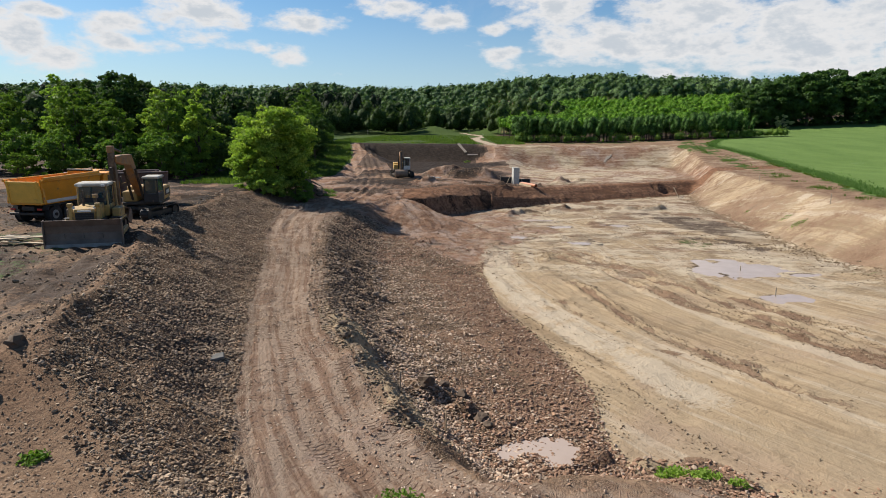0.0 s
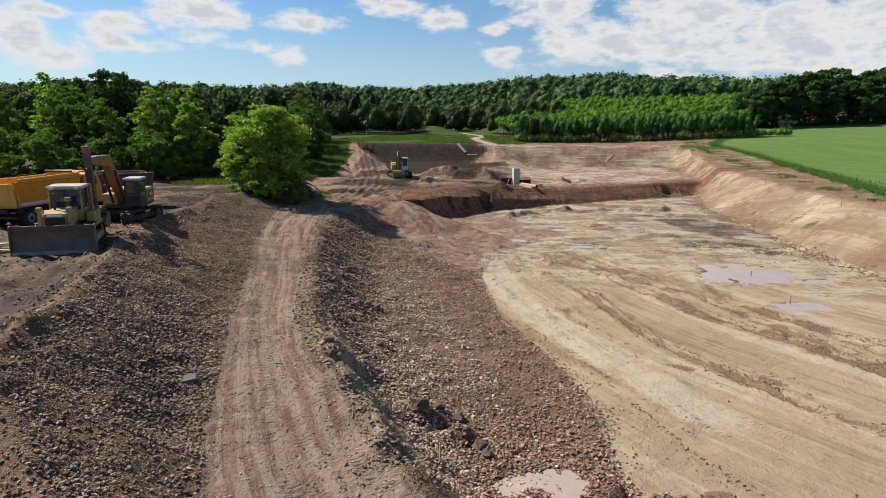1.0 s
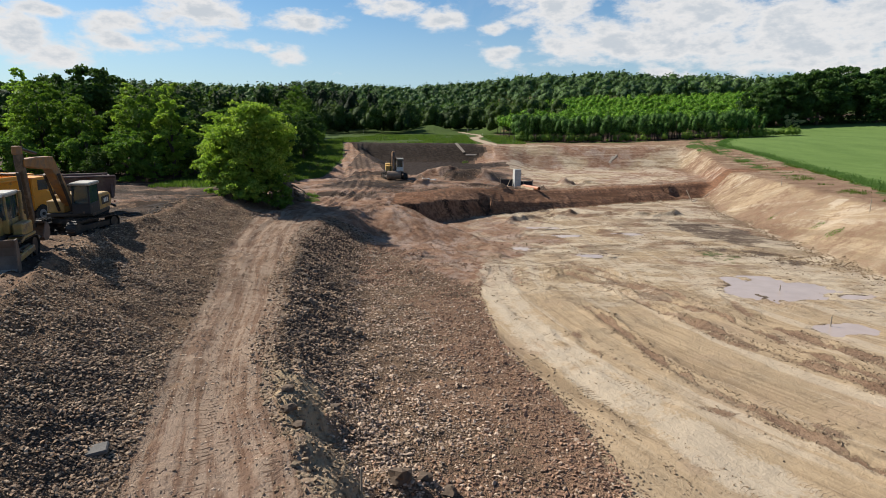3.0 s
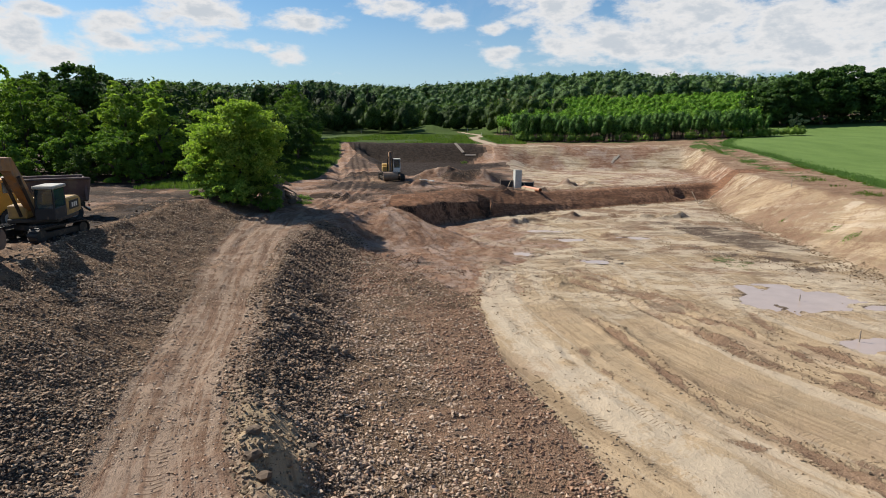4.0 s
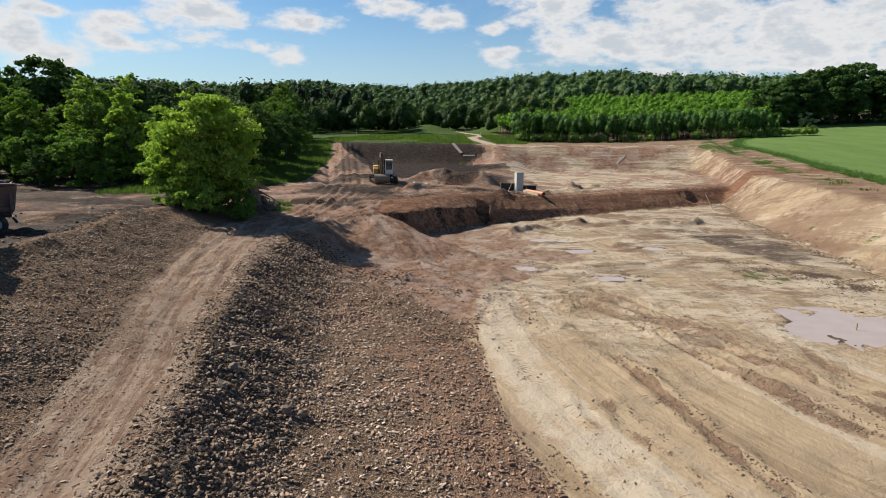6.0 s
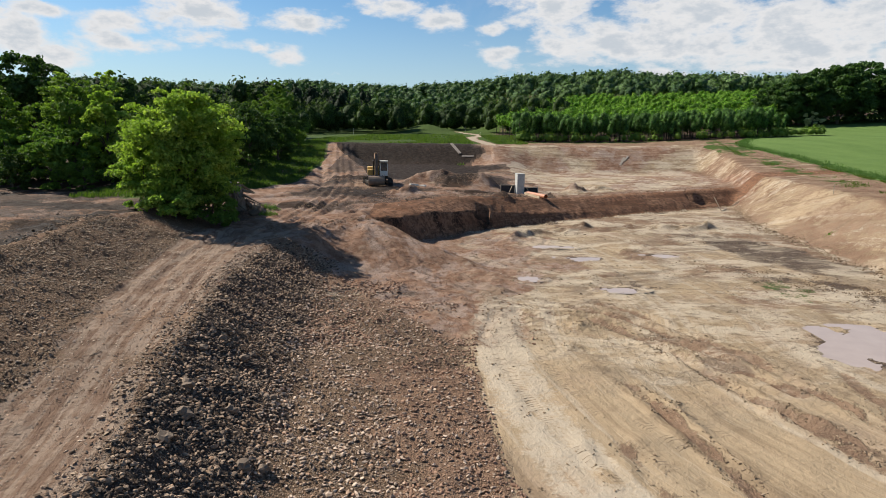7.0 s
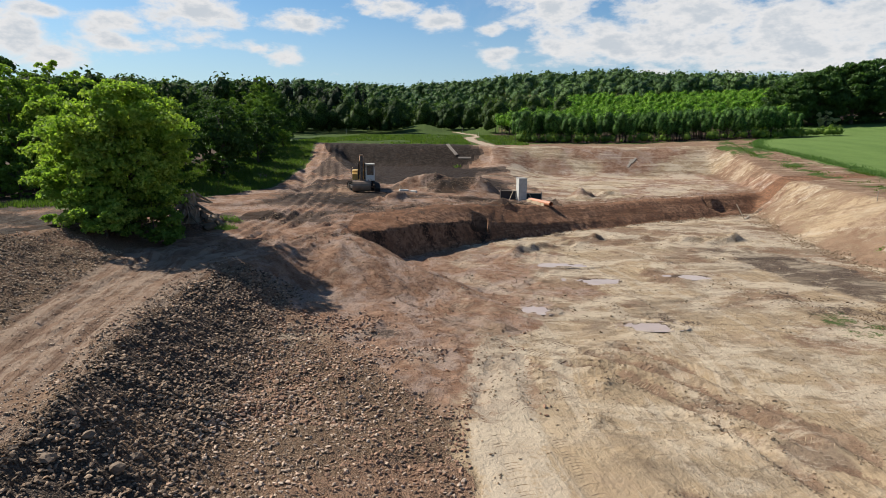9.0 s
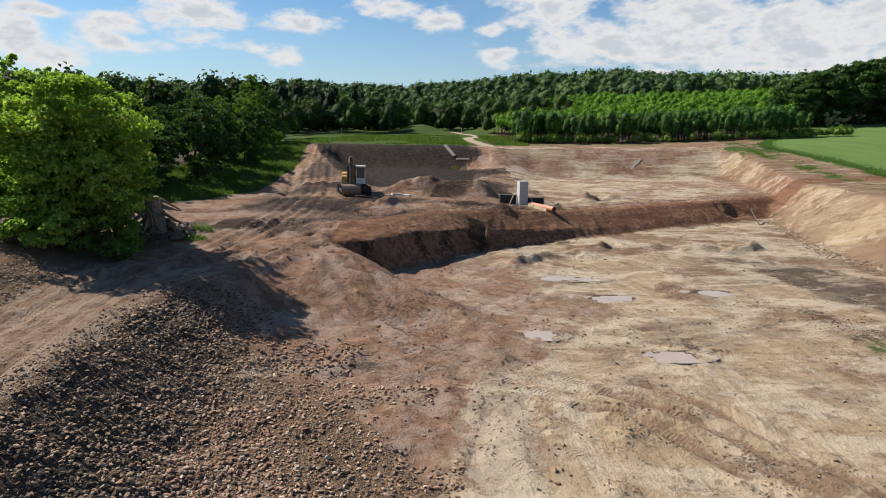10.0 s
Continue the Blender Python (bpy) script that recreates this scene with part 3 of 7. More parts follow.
HEAPS = [  # x, y, radius x, radius y, height
    (3.8, 101.0, 6.8, 2.9, 0.75), (4.6, 98.4, 5.2, 1.6, 0.45), (20, 104, 1.9, 1.6, 1.2),
    (24, 106, 2.4, 1.4, 0.7), (-2.0, 88.2, 2.4, 1.1, 0.8), (8.4, 89.4, 2.4, 0.9, 0.6), (26.5, 84.5, 1.2, 0.7, 0.45), (29.5, 84.8, 1.4, 0.8, 0.5), (14.5, 80.4, 2.4, 0.5, 0.25),
    (9.3, 51.4, 0.95, 0.6, 0.36), (8.0, 48.2, 0.7, 0.5, 0.26), (10.6, 41.5, 0.6, 0.4, 0.2), (5.6, 58.2, 0.8, 0.5, 0.22), (12.5, 46.9, 0.35, 0.25, 0.18), (18, 72, 1.4, 1.0, 0.25), (12.5, 62.5, 0.9, 0.7, 0.15),
    (7.6, 16.6, 2.4, 1.9, 0.45), (9.8, 15.7, 1.8, 1.5, 0.4), (6.8, 18.4, 0.8, 0.5, 0.3), (-3.4, 21.2, 1.0, 1.6, 0.4), (-2.4, 19.6, 0.9, 0.9, 0.28), (-3.9, 24.2, 0.8, 1.2, 0.3), (-0.6, 22.6, 1.1, 0.8, 0.55), (0.9, 21.4, 0.8, 0.6, 0.5), (-13.2, 15.6, 1.2, 1.0, 0.7), (-13.0, 20.0, 0.8, 0.9, 0.35),
    (-15.7, 71.6, 2.0, 1.4, 0.55), (-14.8, 73.4, 1.5, 1.1, 0.4),
]

heap_rng = np.random.default_rng(17)
HEAPS += [(heap_rng.uniform(-2.4, 9.4), heap_rng.uniform(99.2, 103.0), heap_rng.uniform(1.2, 2.4), heap_rng.uniform(1.0, 1.8), heap_rng.uniform(0.2, 0.5)) for _ in range(24)]   # tipped loads, side by side


HILL = [(-900, 29.8), (-368, 29.8), (-274, 35.3), (-180, 32.5), (-132, 31.1), (-104, 34.5), (-62, 32.9), (-29, 31.8), (4, 34.7), (52, 39.2), (85, 41.9), (117, 43.3), (151, 41.0), (198, 37.3), (236, 33.5), (260, 30.5), (293, 28.0), (373, 27.0), (900, 27.0)]   # crest of the wooded hill, x and height


def far_land(x, y):
    """Valley floor, the rise under the plantation, the wooded hill."""
    z = 7.0 + np.where(x < 40, 0.012, 0.02) * np.maximum(y - 150, 0) - 0.02 * np.maximum(150 - y, 0)
    z = z + 0.048 * np.clip(x - 45, 0, 160)
    z = z + smooth(x, 18, 60) * 0.062 * np.clip(y - 182, 0, 150)
    z = z + (along(x, HILL) - 0.02 * np.maximum(y - 540, 0) - z) * smooth(y, 285, 540)
    z = z + 2.8 * np.exp(-((x + 4) / 7.5) ** 2 - ((y - 250) / 13.0) ** 2) + 4.2 * np.exp(-((x - 24) / 7.5) ** 2 - ((y - 254) / 13.0) ** 2)
    return z + 0.6 * vnoise(x, y, 40, 3) * smooth(y, 170, 260)


def height(x, y):
    """Ground height over a grid whose rows share y."""
    wob = 0.3 * vnoise(x, y, 5.0, 1) + 0.22 * vnoise(x, y, 1.6, 2)
    near = smooth(y, 160, 130)
    out = np.zeros_like(x)
    for k in range(x.shape[0]):
        Y = y[k, 0]
        zp = along(Y, [(0, 3.0), (12.8, 3.15), (14.2, 3.5), (15.4, 3.95), (16.8, 4.55), (18.6, 4.9), (24, 5.05), (30, 5.1), (42, 5.0), (58, 4.85), (70, 4.3), (90, 4.3), (110, 4.8), (150, 7.2)])
        zr = along(Y, [(0, 1.95), (15.8, 2.02), (18.6, 2.2), (22, 2.45), (27, 2.68), (38, 2.85), (60, 3.0), (96, 2.9), (108, 3.5), (130, 5.4), (150, 7.0)])
        foot = along(Y, [(0, 0.3), (22, 0.55), (30, 0.75), (44, 0.35), (60, 0.5), (75, 0.1)])
        xs = [along(Y, t) for t in (CREST_L, ROAD_L, ROAD_R, FOOT, SAND_E, BANK_T, BANK_C, FIELD_E)]
        c, l, r, f, s, bt, bc, fe = xs
        bz = along(Y, [(0, 3.8), (50, 4.1), (108, 4.1), (120, 4.7), (150, 6.8)])
        drop = along(Y, [(0, -0.02), (24, -0.02), (30, 0.28)])
        mid = 0.5 * (l + r)
        px = [-400, c - 7, c - 0.9, c - 0.15, c + 0.5, max(l - 0.9, c + 0.55), l, mid, r - 0.5, r - 0.05, r + 0.55, 0.45 * r + 0.55 * f, f, max(s, f + 1), bt, 0.5 * (bt + bc), bc, fe, fe + 40, fe + 200]
        fz = bz + 0.45
        pz = [zp + 1, zp - 0.3, zp - 0.12, zp + 0.1, zp - 0.3, zr + 0.2, zr - 0.02, zr - 0.1, zr - 0.02, zr + 0.16, zr - drop, 0.42 * zr + 0.58 * foot, foot, 0.0, 0.0, 0.47 * bz, bz, fz, fz + 2.6, fz + 9]
        out[k] = np.interp(x[k] + wob[k] * (1 if Y < 160 else 0), px, pz)
    # bench above the inner cut, and the upper basin's back and side slopes
    wy = y + 0.25 * vnoise(x, y, 6.0, 8) + 0.06 * vnoise(x, y, 1.2, 9)
    bench = along(x, BENCH)
    up_face = (wy - along(x, CUT)) / along(x, CUT_WIDTH)
    share, run = along(x, CUT_FOOT), along(x, CUT_RUN) / along(x, CUT_WIDTH)
    cut = np.where(up_face < run, share * np.maximum(up_face, 0) / run, share + (1.02 - share) * np.clip((up_face - run) / (0.92 - run), 0, 1)) * bench
    out = np.maximum(out, np.where(x > -20, cut, 0))
    side = along(y, [(90, -5), (104, -5.2), (115, -7.5), (132, -13.5), (150, -18)])
    road_z = along(y, [(0, 2.95), (96, 2.9), (108, 3.5), (130, 5.6), (150, 7.1)])
    left = smooth(side + 2.2 - (x + wob * 2), 0, 4.5) * (road_z - bench)
    up = (y > 88) & (x < 30) & (x > -40)
    floor2 = bench + np.maximum(left, 0)
    out = np.where(up & (x > side - 6), np.maximum(cut, floor2 * smooth(up_face, 0.82, 0.98)), out)
    back = smooth(wy, np.where(x < 12, 140.5, 136.5), 149)
    ramp = np.exp(-((x - 13.5) / 4.5) ** 2)
    back = back * (1 - 0.6 * ramp) + 0.6 * ramp * smooth(wy, 118, 149)
    far = far_land(x, y)
    out = np.where(x < 62, out + (far - out) * back, out + (far - out) * smooth(y, 125, 170))
    # south dam that the road turns onto
    south = smooth(along(x, SOUTH) + 4.2 - (y + wob * 1.5), 0, 4.2) * 2.9
    out = np.where((x > -3) & (x < 34), np.maximum(out, south), out)
    # a dug niche in the cut, a hole at the bank's foot
    for nx, ny, w, l, zb in ((6.0, 83.9, 0.6, 0.9, 0.35), (37.6, 103.8, 1.9, 1.1, 0.15)):
        k = (np.abs(x - nx) < w) & (np.abs(y - ny) < l)
        out[k] = np.minimum(out[k], zb)
    return out


def blur(z, weight, times):
    """Rounds the ground off where weight is 1."""
    for _ in range(times):
        p = np.pad(z, 1, mode="edge")
        z = z + weight * ((p[:-2, 1:-1] + p[2:, 1:-1] + p[1:-1, :-2] + p[1:-1, 2:]) / 4 - z)
    return z


def detail(x, y, z):
    """Heaps, ruts, puddle hollows and roughness."""
    lump = fbm(x, y, 0.9, 3, 11)
    for hx, hy, rx, ry, hh in HEAPS:
        d = np.hypot((x - hx) / rx, (y - hy) / ry)
        near = d < 1.6
        rough = fbm(x[near], y[near], 0.75 * min(rx, ry) + 0.1, 2, 12)
        z[near] += hh * (smooth(1.2 - d[near] + 0.26 * rough, 0, 1.2)) * (1 + 0.12 * rough)
    for pts, gauge, depth in RUTS + ROAD_RUTS:
        lo, hi = np.min(pts, 0) - 3, np.max(pts, 0) + 3
        k = (x > lo[0]) & (x < hi[0]) & (y > lo[1]) & (y < hi[1])
        if not k.any():
            continue
        d, _ = polyline(x[k], y[k], pts)
        e = np.abs(d - gauge / 2) if gauge else d
        ridge = np.exp(-((e - 0.48) / 0.2) ** 2) * (0.65 + 0.55 * vnoise(x[k], y[k], 0.7, 21)) * 0.9
        groove = np.exp(-(e / 0.3) ** 2) * 0.7
        z[k] += (1.0 if not gauge else 1.7 if pts[0][0] < 5 and depth < 0.125 and z[k].mean() > 1.5 else 0.85) * depth * (ridge - groove) * (0.6 + 0.5 * vnoise(x[k], y[k], 3.0, 22))
    d, _ = polyline(x, y, curve(BERM))
    z += 0.5 * np.exp(-(d / 0.7) ** 2) * np.maximum(0, 0.45 + fbm(x, y, 1.5, 3, 69)) * (y < 90)
    busy = smooth(-x - 10, 0, 5) * smooth(y, 75, 60) + 0.7 * smooth(y, 78, 84)
    d, _ = polyline(x, y, curve(DITCH))
    z -= 0.35 * np.exp(-((d / 0.5) ** 2)) * (0.8 + 0.4 * vnoise(x, y, 2.0, 66))
    face = np.exp(-((y - along(x, CUT) - 1.1) / 1.6) ** 2) * (x > -6)
    z += face * (0.07 * fbm(x, y, 1.1, 3, 61) + 0.05 * vnoise(x * 2.5, y * 0.4, 1.0, 62))
    spur = smooth(y, 50, 58) * smooth(y, 86, 76) * smooth(x, -12, -8) * smooth(x, 10, 4)
    z += spur * (0.08 * fbm(x, y, 0.9, 3, 63) + 0.04 * fbm(x, y, 2.2, 2, 64))
    bank = ((x > along(y, CREST_L)) & (x < along(y, ROAD_L))) | ((x > along(y, ROAD_R)) & (x < along(y, SAND_E) - 0.5))
    z += 0.09 * bank * (y < 62) * fbm(x, y, 0.8, 3, 68)
    for edge, amount in ((CREST_L, 0.16), (ROAD_R, 0.13)):   # ragged lips where the slopes break
        z += amount * np.exp(-((x - along(y, edge)) / 0.55) ** 2) * fbm(x, y, 0.9, 3, 67) * (y < 64)
    loose = np.exp(-((x - along(y, ROAD_R) - 0.75) / 1.0) ** 2) * smooth(y, 15, 18) * smooth(y, 30, 26)
    z += loose * (0.16 * fbm(x, y, 0.8, 3, 92) + 0.1 * vnoise(x, y, 1.8, 93))
    z += (0.035 + 0.05 * busy) * lump + 0.06 * fbm(x, y, 3.5, 2, 15)
    return z


def spaced(lo, hi, start, stop, step, grow, near):
    """Coordinates, fine from start to stop, coarser outwards, and faster so past near."""
    mid = list(np.arange(start, stop, step))

    def outwards(end, first, sign):
        a, d = [first], step
        while (a[-1] - end) * sign < 0:
            d *= 1 + (grow if abs(a[-1] - first) < near else 0.045)
            a.append(a[-1] + sign * d)
        return a

    return np.array(outwards(lo, mid[0], -1)[:0:-1] + mid + outwards(hi, mid[-1], 1)[1:])


GX = spaced(-2500, 2500, -16.0, 12.0, 0.2, 0.011, 36)
GY = spaced(-600, 4000, 13.0, 92.0, 0.22, 0.012, 40)
XX, YY = np.meshgrid(GX, GY)
SMOOTH_Z = blur(height(XX, YY), smooth(YY, 50, 58) * smooth(YY, 84, 74) * smooth(XX, 2, -2) * smooth(XX, -22, -18) * (1 - np.exp(-((YY - along(XX, CUT) - 2.0) / 4.0) ** 4) * smooth(XX, -8.5, -6.5)), 90)
SMOOTH_Z = blur(SMOOTH_Z, smooth(YY, 62, 56) * 0.9, 3)


def tongue(x, y):
    """The ramp: a rounded ridge running down from the road, its flank to the wood side gentler."""
    off, way = polyline(x, y, [p[:2] for p in TONGUE])
    gone = np.cumsum([0] + [math.hypot(b[0] - a[0], b[1] - a[1]) for a, b in zip(TONGUE, TONGUE[1:])])
    crest = np.interp(way, gone, [p[2] for p in TONGUE])
    east = x > along(y, sorted((p[1], p[0]) for p in TONGUE))
    off = off + 0.35 * vnoise(x, y, 2.5, 91)
    off = np.where(east, off, np.maximum(off - 1.7 * smooth(crest, 0.6, 2.2), 0))
    return crest - np.where(east, 0.75, 0.38) * (np.sqrt(np.maximum(off, 0) ** 2 + 0.9) - 0.95)


RIDGE = tongue(XX, YY)
gapz = np.sqrt((RIDGE - SMOOTH_Z) ** 2 + 0.03)
SMOOTH_Z = np.where((YY > 47) & (YY < 77), 0.5 * (RIDGE + SMOOTH_Z + gapz) - 0.087, SMOOTH_Z)
SMOOTH_Z = blur(SMOOTH_Z, smooth(YY, 46, 50) * smooth(YY, 80, 76) * smooth(XX, 10, 6) * smooth(XX, -14, -11) * smooth(YY - along(XX, CUT), -0.5, -2.0), 8)
ZZ = detail(XX, YY, SMOOTH_Z.copy())


def zone_masks(x, y, z):
    c, l, r, f, s, bt, bc, fe = (along(y, t) for t in (CREST_L, ROAD_L, ROAD_R, FOOT, SAND_E, BANK_T, BANK_C, FIELD_E))
    s = s + 0.5 * fbm(x, y, 3.0, 3, 36) * (0.5 + smooth(y, 42, 50)) - 1.2 * smooth(y, 46, 54)
    n1, n2 = vnoise(x, y, 6.0, 31), fbm(x, y, 2.2, 3, 32)
    cut = y - along(x, CUT)
    pit = (x > s) & (x < bt) & (cut < 0)
    far_edge = smooth(y, 42, 52)
    soft = smooth(x - s + far_edge * (2.4 * fbm(x, y, 3.5, 4, 44) - 0.5), -0.5 - 0.8 * far_edge, 0.5 + 1.6 * far_edge) * ((x > s - 4) & (x < bt) & (cut < 0))
    xw = x + 3.0 * fbm(x, y, 7.0, 4, 50)
    far_pit = smooth(y + 0.55 * x + 5 * n1, 62, 72)
    m1, m2 = fbm(x, y, 5.0, 4, 37), fbm(x, y, 1.5, 3, 38)
    on_ramp = smooth(tongue(x, y) - 0.12, -0.1, 0.25) * (y > 48) * (y < 77)
    soft = soft * (1 - on_ramp)
    sand = soft * np.where(x > s - 4, 1 - 0.42 * far_pit + 0.38 * m1 * (0.5 + far_pit) + 0.2 * m2 * far_pit - smooth(y, 42, 54) * smooth(s + 6 - x, 0, 6) * (0.5 + 0.5 * m1), 0)
    for pts, gauge, depth in RUTS:
        d, _ = polyline(x, y, pts)
        e = np.abs(d - gauge / 2) if gauge else d
        sand = sand - smooth(0.5 - e, 0, 0.4) * (0.1 + 1.9 * depth) * (0.8 + 0.5 * m2) - smooth(1.9 - e, 0, 1.6) * np.clip(0.06 + 0.25 * m1 + 0.22 * m2, 0, 0.32) * smooth(x, 6.5, 9.5)
    # the bank shows the same sand
    sand = np.maximum(sand, np.where((x > bt - 1) & (x < bc + 1) & (y < 108), 0.4 + 0.12 * m1 + 0.14 * smooth(x - bt + 2.5 * n1, 0.5, 4.5) * smooth(bc + 0.3 - x, 0, 0.7), 0))
    sand = np.maximum(sand, np.where((cut > 8) & (x > 16) & (x < bc) & (y < 150), 0.42 + 0.4 * m1, 0))
    slope = ((x > c - 0.3) & (x < l + 0.3) & (y < 72)) | ((x > r - 0.2) & (x < s + 0.2) & (y + 1.1 * (x + 4) < 57 + 3.5 * n1))
    gravel = np.where(slope, 0.95 + 0.1 * n2, 0)
    gravel = np.maximum(gravel, np.where((x >= l) & (x <= r) & (y < 66), 0.34 + 0.3 * n1, 0))
    gravel = np.maximum(gravel, np.where((x < c) & (x > c - 1.6) & (y < 62), 0.32 + 0.25 * n1, 0))
    edge = smooth(along(x, SOUTH) + 4 + 4.0 * np.exp(-((x - 9) / 2.6) ** 2) - y + 1.2 * n2, -0.9, 0.9) * smooth(x + 3 + 1.5 * n1, -1.5, 1.5) * (x < 30)
    gravel = gravel * smooth(y + 2 * n1, 9, 13) * (1 - edge) + edge * (0.5 + 0.3 * n1)
    sand = sand * (1 - edge)
    berm = np.exp(-((x - r - 0.75) / 1.35) ** 4) * smooth(y, 16, 19) * smooth(y + 2 * n2, 28.5, 26)
    gravel, sand = gravel * (1 - berm), np.maximum(sand, berm * (0.75 + 0.2 * n2))
    slate = smooth(y, 16, 20) * np.where((x > c + 0.6) & (x < l - 0.2) & (y < 40), 0.62 - 0.028 * np.abs(y - 22) + 0.2 * n1, 0)
    slate = np.maximum(slate, np.where((x > r + 0.3) & (x < f + 0.3) & (y > 26) & (y < 60), 0.62 + 0.25 * n1 + 0.3 * n2 - 0.55 * smooth(x - 0.5 * (r + f), 0, 2.2), 0))
    slate = np.maximum(slate, 1.0 * np.exp(-(((x - 30) * 0.9 + (y - 70) * 0.3) / 4.5) ** 2 - ((y - 72 - 0.5 * (x - 30)) / 14.0) ** 2) * pit)
    grass = np.where(x >= fe, 0.9, np.where(x > fe - 0.18 * (fe - bc) - 0.3, 0.3 + 0.35 * n2, 0))
    strip = (fe - x) / np.maximum(fe - bc, 1)
    grass = np.maximum(grass, np.exp(-((strip - 0.5) / 0.2) ** 2) * smooth(y, 78, 100) * (0.42 + 0.4 * n2 + 0.2 * smooth(y, 100, 130)))
    grass = np.maximum(grass, np.where((x > fe - 7) & (x < fe + 1) & (y > 134), smooth(y, 134, 142) * (0.5 + 0.45 * n2), 0))
    grass = np.maximum(grass, (0.34 + 0.35 * m2) * np.exp(-((x - 33.5) / 2.2) ** 2 - ((y - 47.5) / 4.0) ** 2))
    grass = np.maximum(grass, (0.36 + 0.35 * m2) * np.exp(-((x - 25.5) / 3.5) ** 2 - ((y - 59) / 2.6) ** 2))
    grass = np.maximum(grass, np.where((y > 152) & (x < 19), 0.95, 0))
    grass = np.maximum(grass, np.where((y > 158 + 0.1 * x) & (x < fe + 2), 0.62 + 0.3 * n2, 0))
    grass = np.maximum(grass, np.where((x < c - 3.5) & (y < 40), 0.22 + 0.35 * fbm(x, y, 3.0, 2, 34), 0))
    grass = np.maximum(grass, 1.1 * np.exp(-((x + 25.5) / 2.6) ** 2 - ((y - 78) / 5.0) ** 2) + 0.15 * n2)
    grass = np.maximum(grass, np.where((x < along(y, [(70, -25), (84, -22), (100, -17.5), (125, -18), (150, -22)])) & (y > 86) & (x > -30), 0.7 + 0.3 * n2, 0))
    grass = np.maximum(grass, 0.4 * np.exp(-((x - 25) / 3.0) ** 2 - ((y - 60) / 4.0) ** 2) + 0.3 * fbm(x, y, 2.0, 2, 35) * np.exp(-((x - 25) / 6.0) ** 2 - ((y - 58) / 8.0) ** 2))
    crop = smooth(x - fe + 0.5 * n2, 0.0, 0.8) * (y > -50) * (y < 186 + 0.12 * x) * (x < 400)
    wet = np.zeros_like(x)
    for (px, py), a, b, level in PUDDLES:
        wet = np.maximum(wet, 1.0 - 0.5 * np.hypot((x - px) / a, (y - py) / b))
    wet = np.maximum(wet, np.where(pit, 0.1 + 0.35 * fbm(x, y, 3.0, 4, 40), 0) * smooth(y + 0.4 * x, 50, 70))
    wet = np.maximum(wet, np.where((cut > -1.8) & (cut < 0.0) & (x > -2), 0.3 + 0.3 * n2, 0))
    wet = np.maximum(wet, np.where((cut > 4) & (x < 16) & (x > -16) & (y < 130), 0.42 + 0.1 * smooth(x, -3, -7) + 0.3 * fbm(x, y, 4.0, 4, 47), 0))
    wet = np.maximum(wet, smooth(y, 16, 20) * np.where((x < c - 0.8) & (y < 80) & (x > -45), 0.66 + 0.35 * fbm(x, y, 3.0, 3, 46), 0))
    wet = np.maximum(wet, np.where((y > 106) & (y < 151) & (xw < 12 - 0.1 * (y - 120)) & (x > along(y, [(90, -5), (104, -5.2), (115, -7.5), (132, -13.5), (150, -18)]) - 2), 0.85 + 0.25 * n2, 0))
    wet = np.maximum(wet, np.where((x < -30) & (y > 78) & (y < 400), 0.95, 0))
    litter = (x > 20) & (y > 169) & (y < 232) & (x < along(y, [(165, 78), (185, 84), (200, 95), (300, 300)]))
    wet = np.where(litter, 1.0, wet)
    grass = np.where(litter, 0.0, grass)
    pale = np.where(pit, 0.28 * far_pit + 0.5 * fbm(x, y, 4.0, 4, 39) * far_pit, 0)
    d, _ = polyline(x, y, curve([(5.4, 57), (4.6, 50), (4.8, 43), (6.0, 37), (8.0, 31), (11, 24)]))
    pale = np.maximum(pale, smooth(2.2 - d, 0, 1.4) * (0.62 + 0.16 * m2) * (x > s))
    pale = np.maximum(pale, np.where((x > bt + 2) & (x < bc) & (y < 108), 0.04 + 0.5 * fbm(x, y, 4.0, 3, 45), 0))
    pale = np.maximum(pale, np.where((cut > 9) & (x > 14) & (x < bt) & (y < 140), 0.4 + 0.4 * n2, 0))
    track = np.where((x > l - 0.2) & (x < r + 0.1) & (y < 64), 0.75 + 0.25 * n2, 0)
    for pts, gauge, depth in ROAD_RUTS[2:]:
        d, _ = polyline(x, y, pts)
        track = np.maximum(track, smooth(2.8 - d, 0, 2.2) * (0.5 - 0.18 * smooth(y, 60, 72)) * (z > 1.0))
    track = np.maximum(track, smooth(along(x, SOUTH) + 0.6 - y + n2, -1, 1) * smooth(x + 3 + 1.5 * n1, -2, 2) * (x < 30) * 0.7)
    red = np.where((x > r - 0.6) & (x < 8) & (y > 56) & (y < 160), 0.7 + 0.3 * n1, 0)
    red = np.maximum(red, np.where((cut > -2) & (y < 152) & (x < 50), 0.75 + 0.3 * n1, 0))
    red = np.maximum(red, np.where((x <= l) & (y > 58) & (y < 150), 0.45 + 0.3 * n1, 0))
    red = np.maximum(red, np.where((x > f) & (x < s) & (y < 45), 0.22 + 0.3 * n1 + 0.25 * n2 + 0.8 * (x - f) / np.maximum(s - f, 1), 0))
    red = np.maximum(red, np.where((x > r) & (x < s + 3) & (y > 40), smooth(y + 1.1 * (x + 4), 50, 60) * 0.9 + 0.2 * n1 - smooth(x - s, 0, 3) * 0.6, 0))
    red = np.maximum(red, np.where((x >= l) & (x <= r) & (y < 24), 0.6, 0))
    path, _ = polyline(x, y, curve([(12, 150), (10, 190), (14, 215), (8, 245)]))
    pale = np.maximum(pale, smooth(1.6 - path, 0, 0.6) * 0.8 * (y > 150))
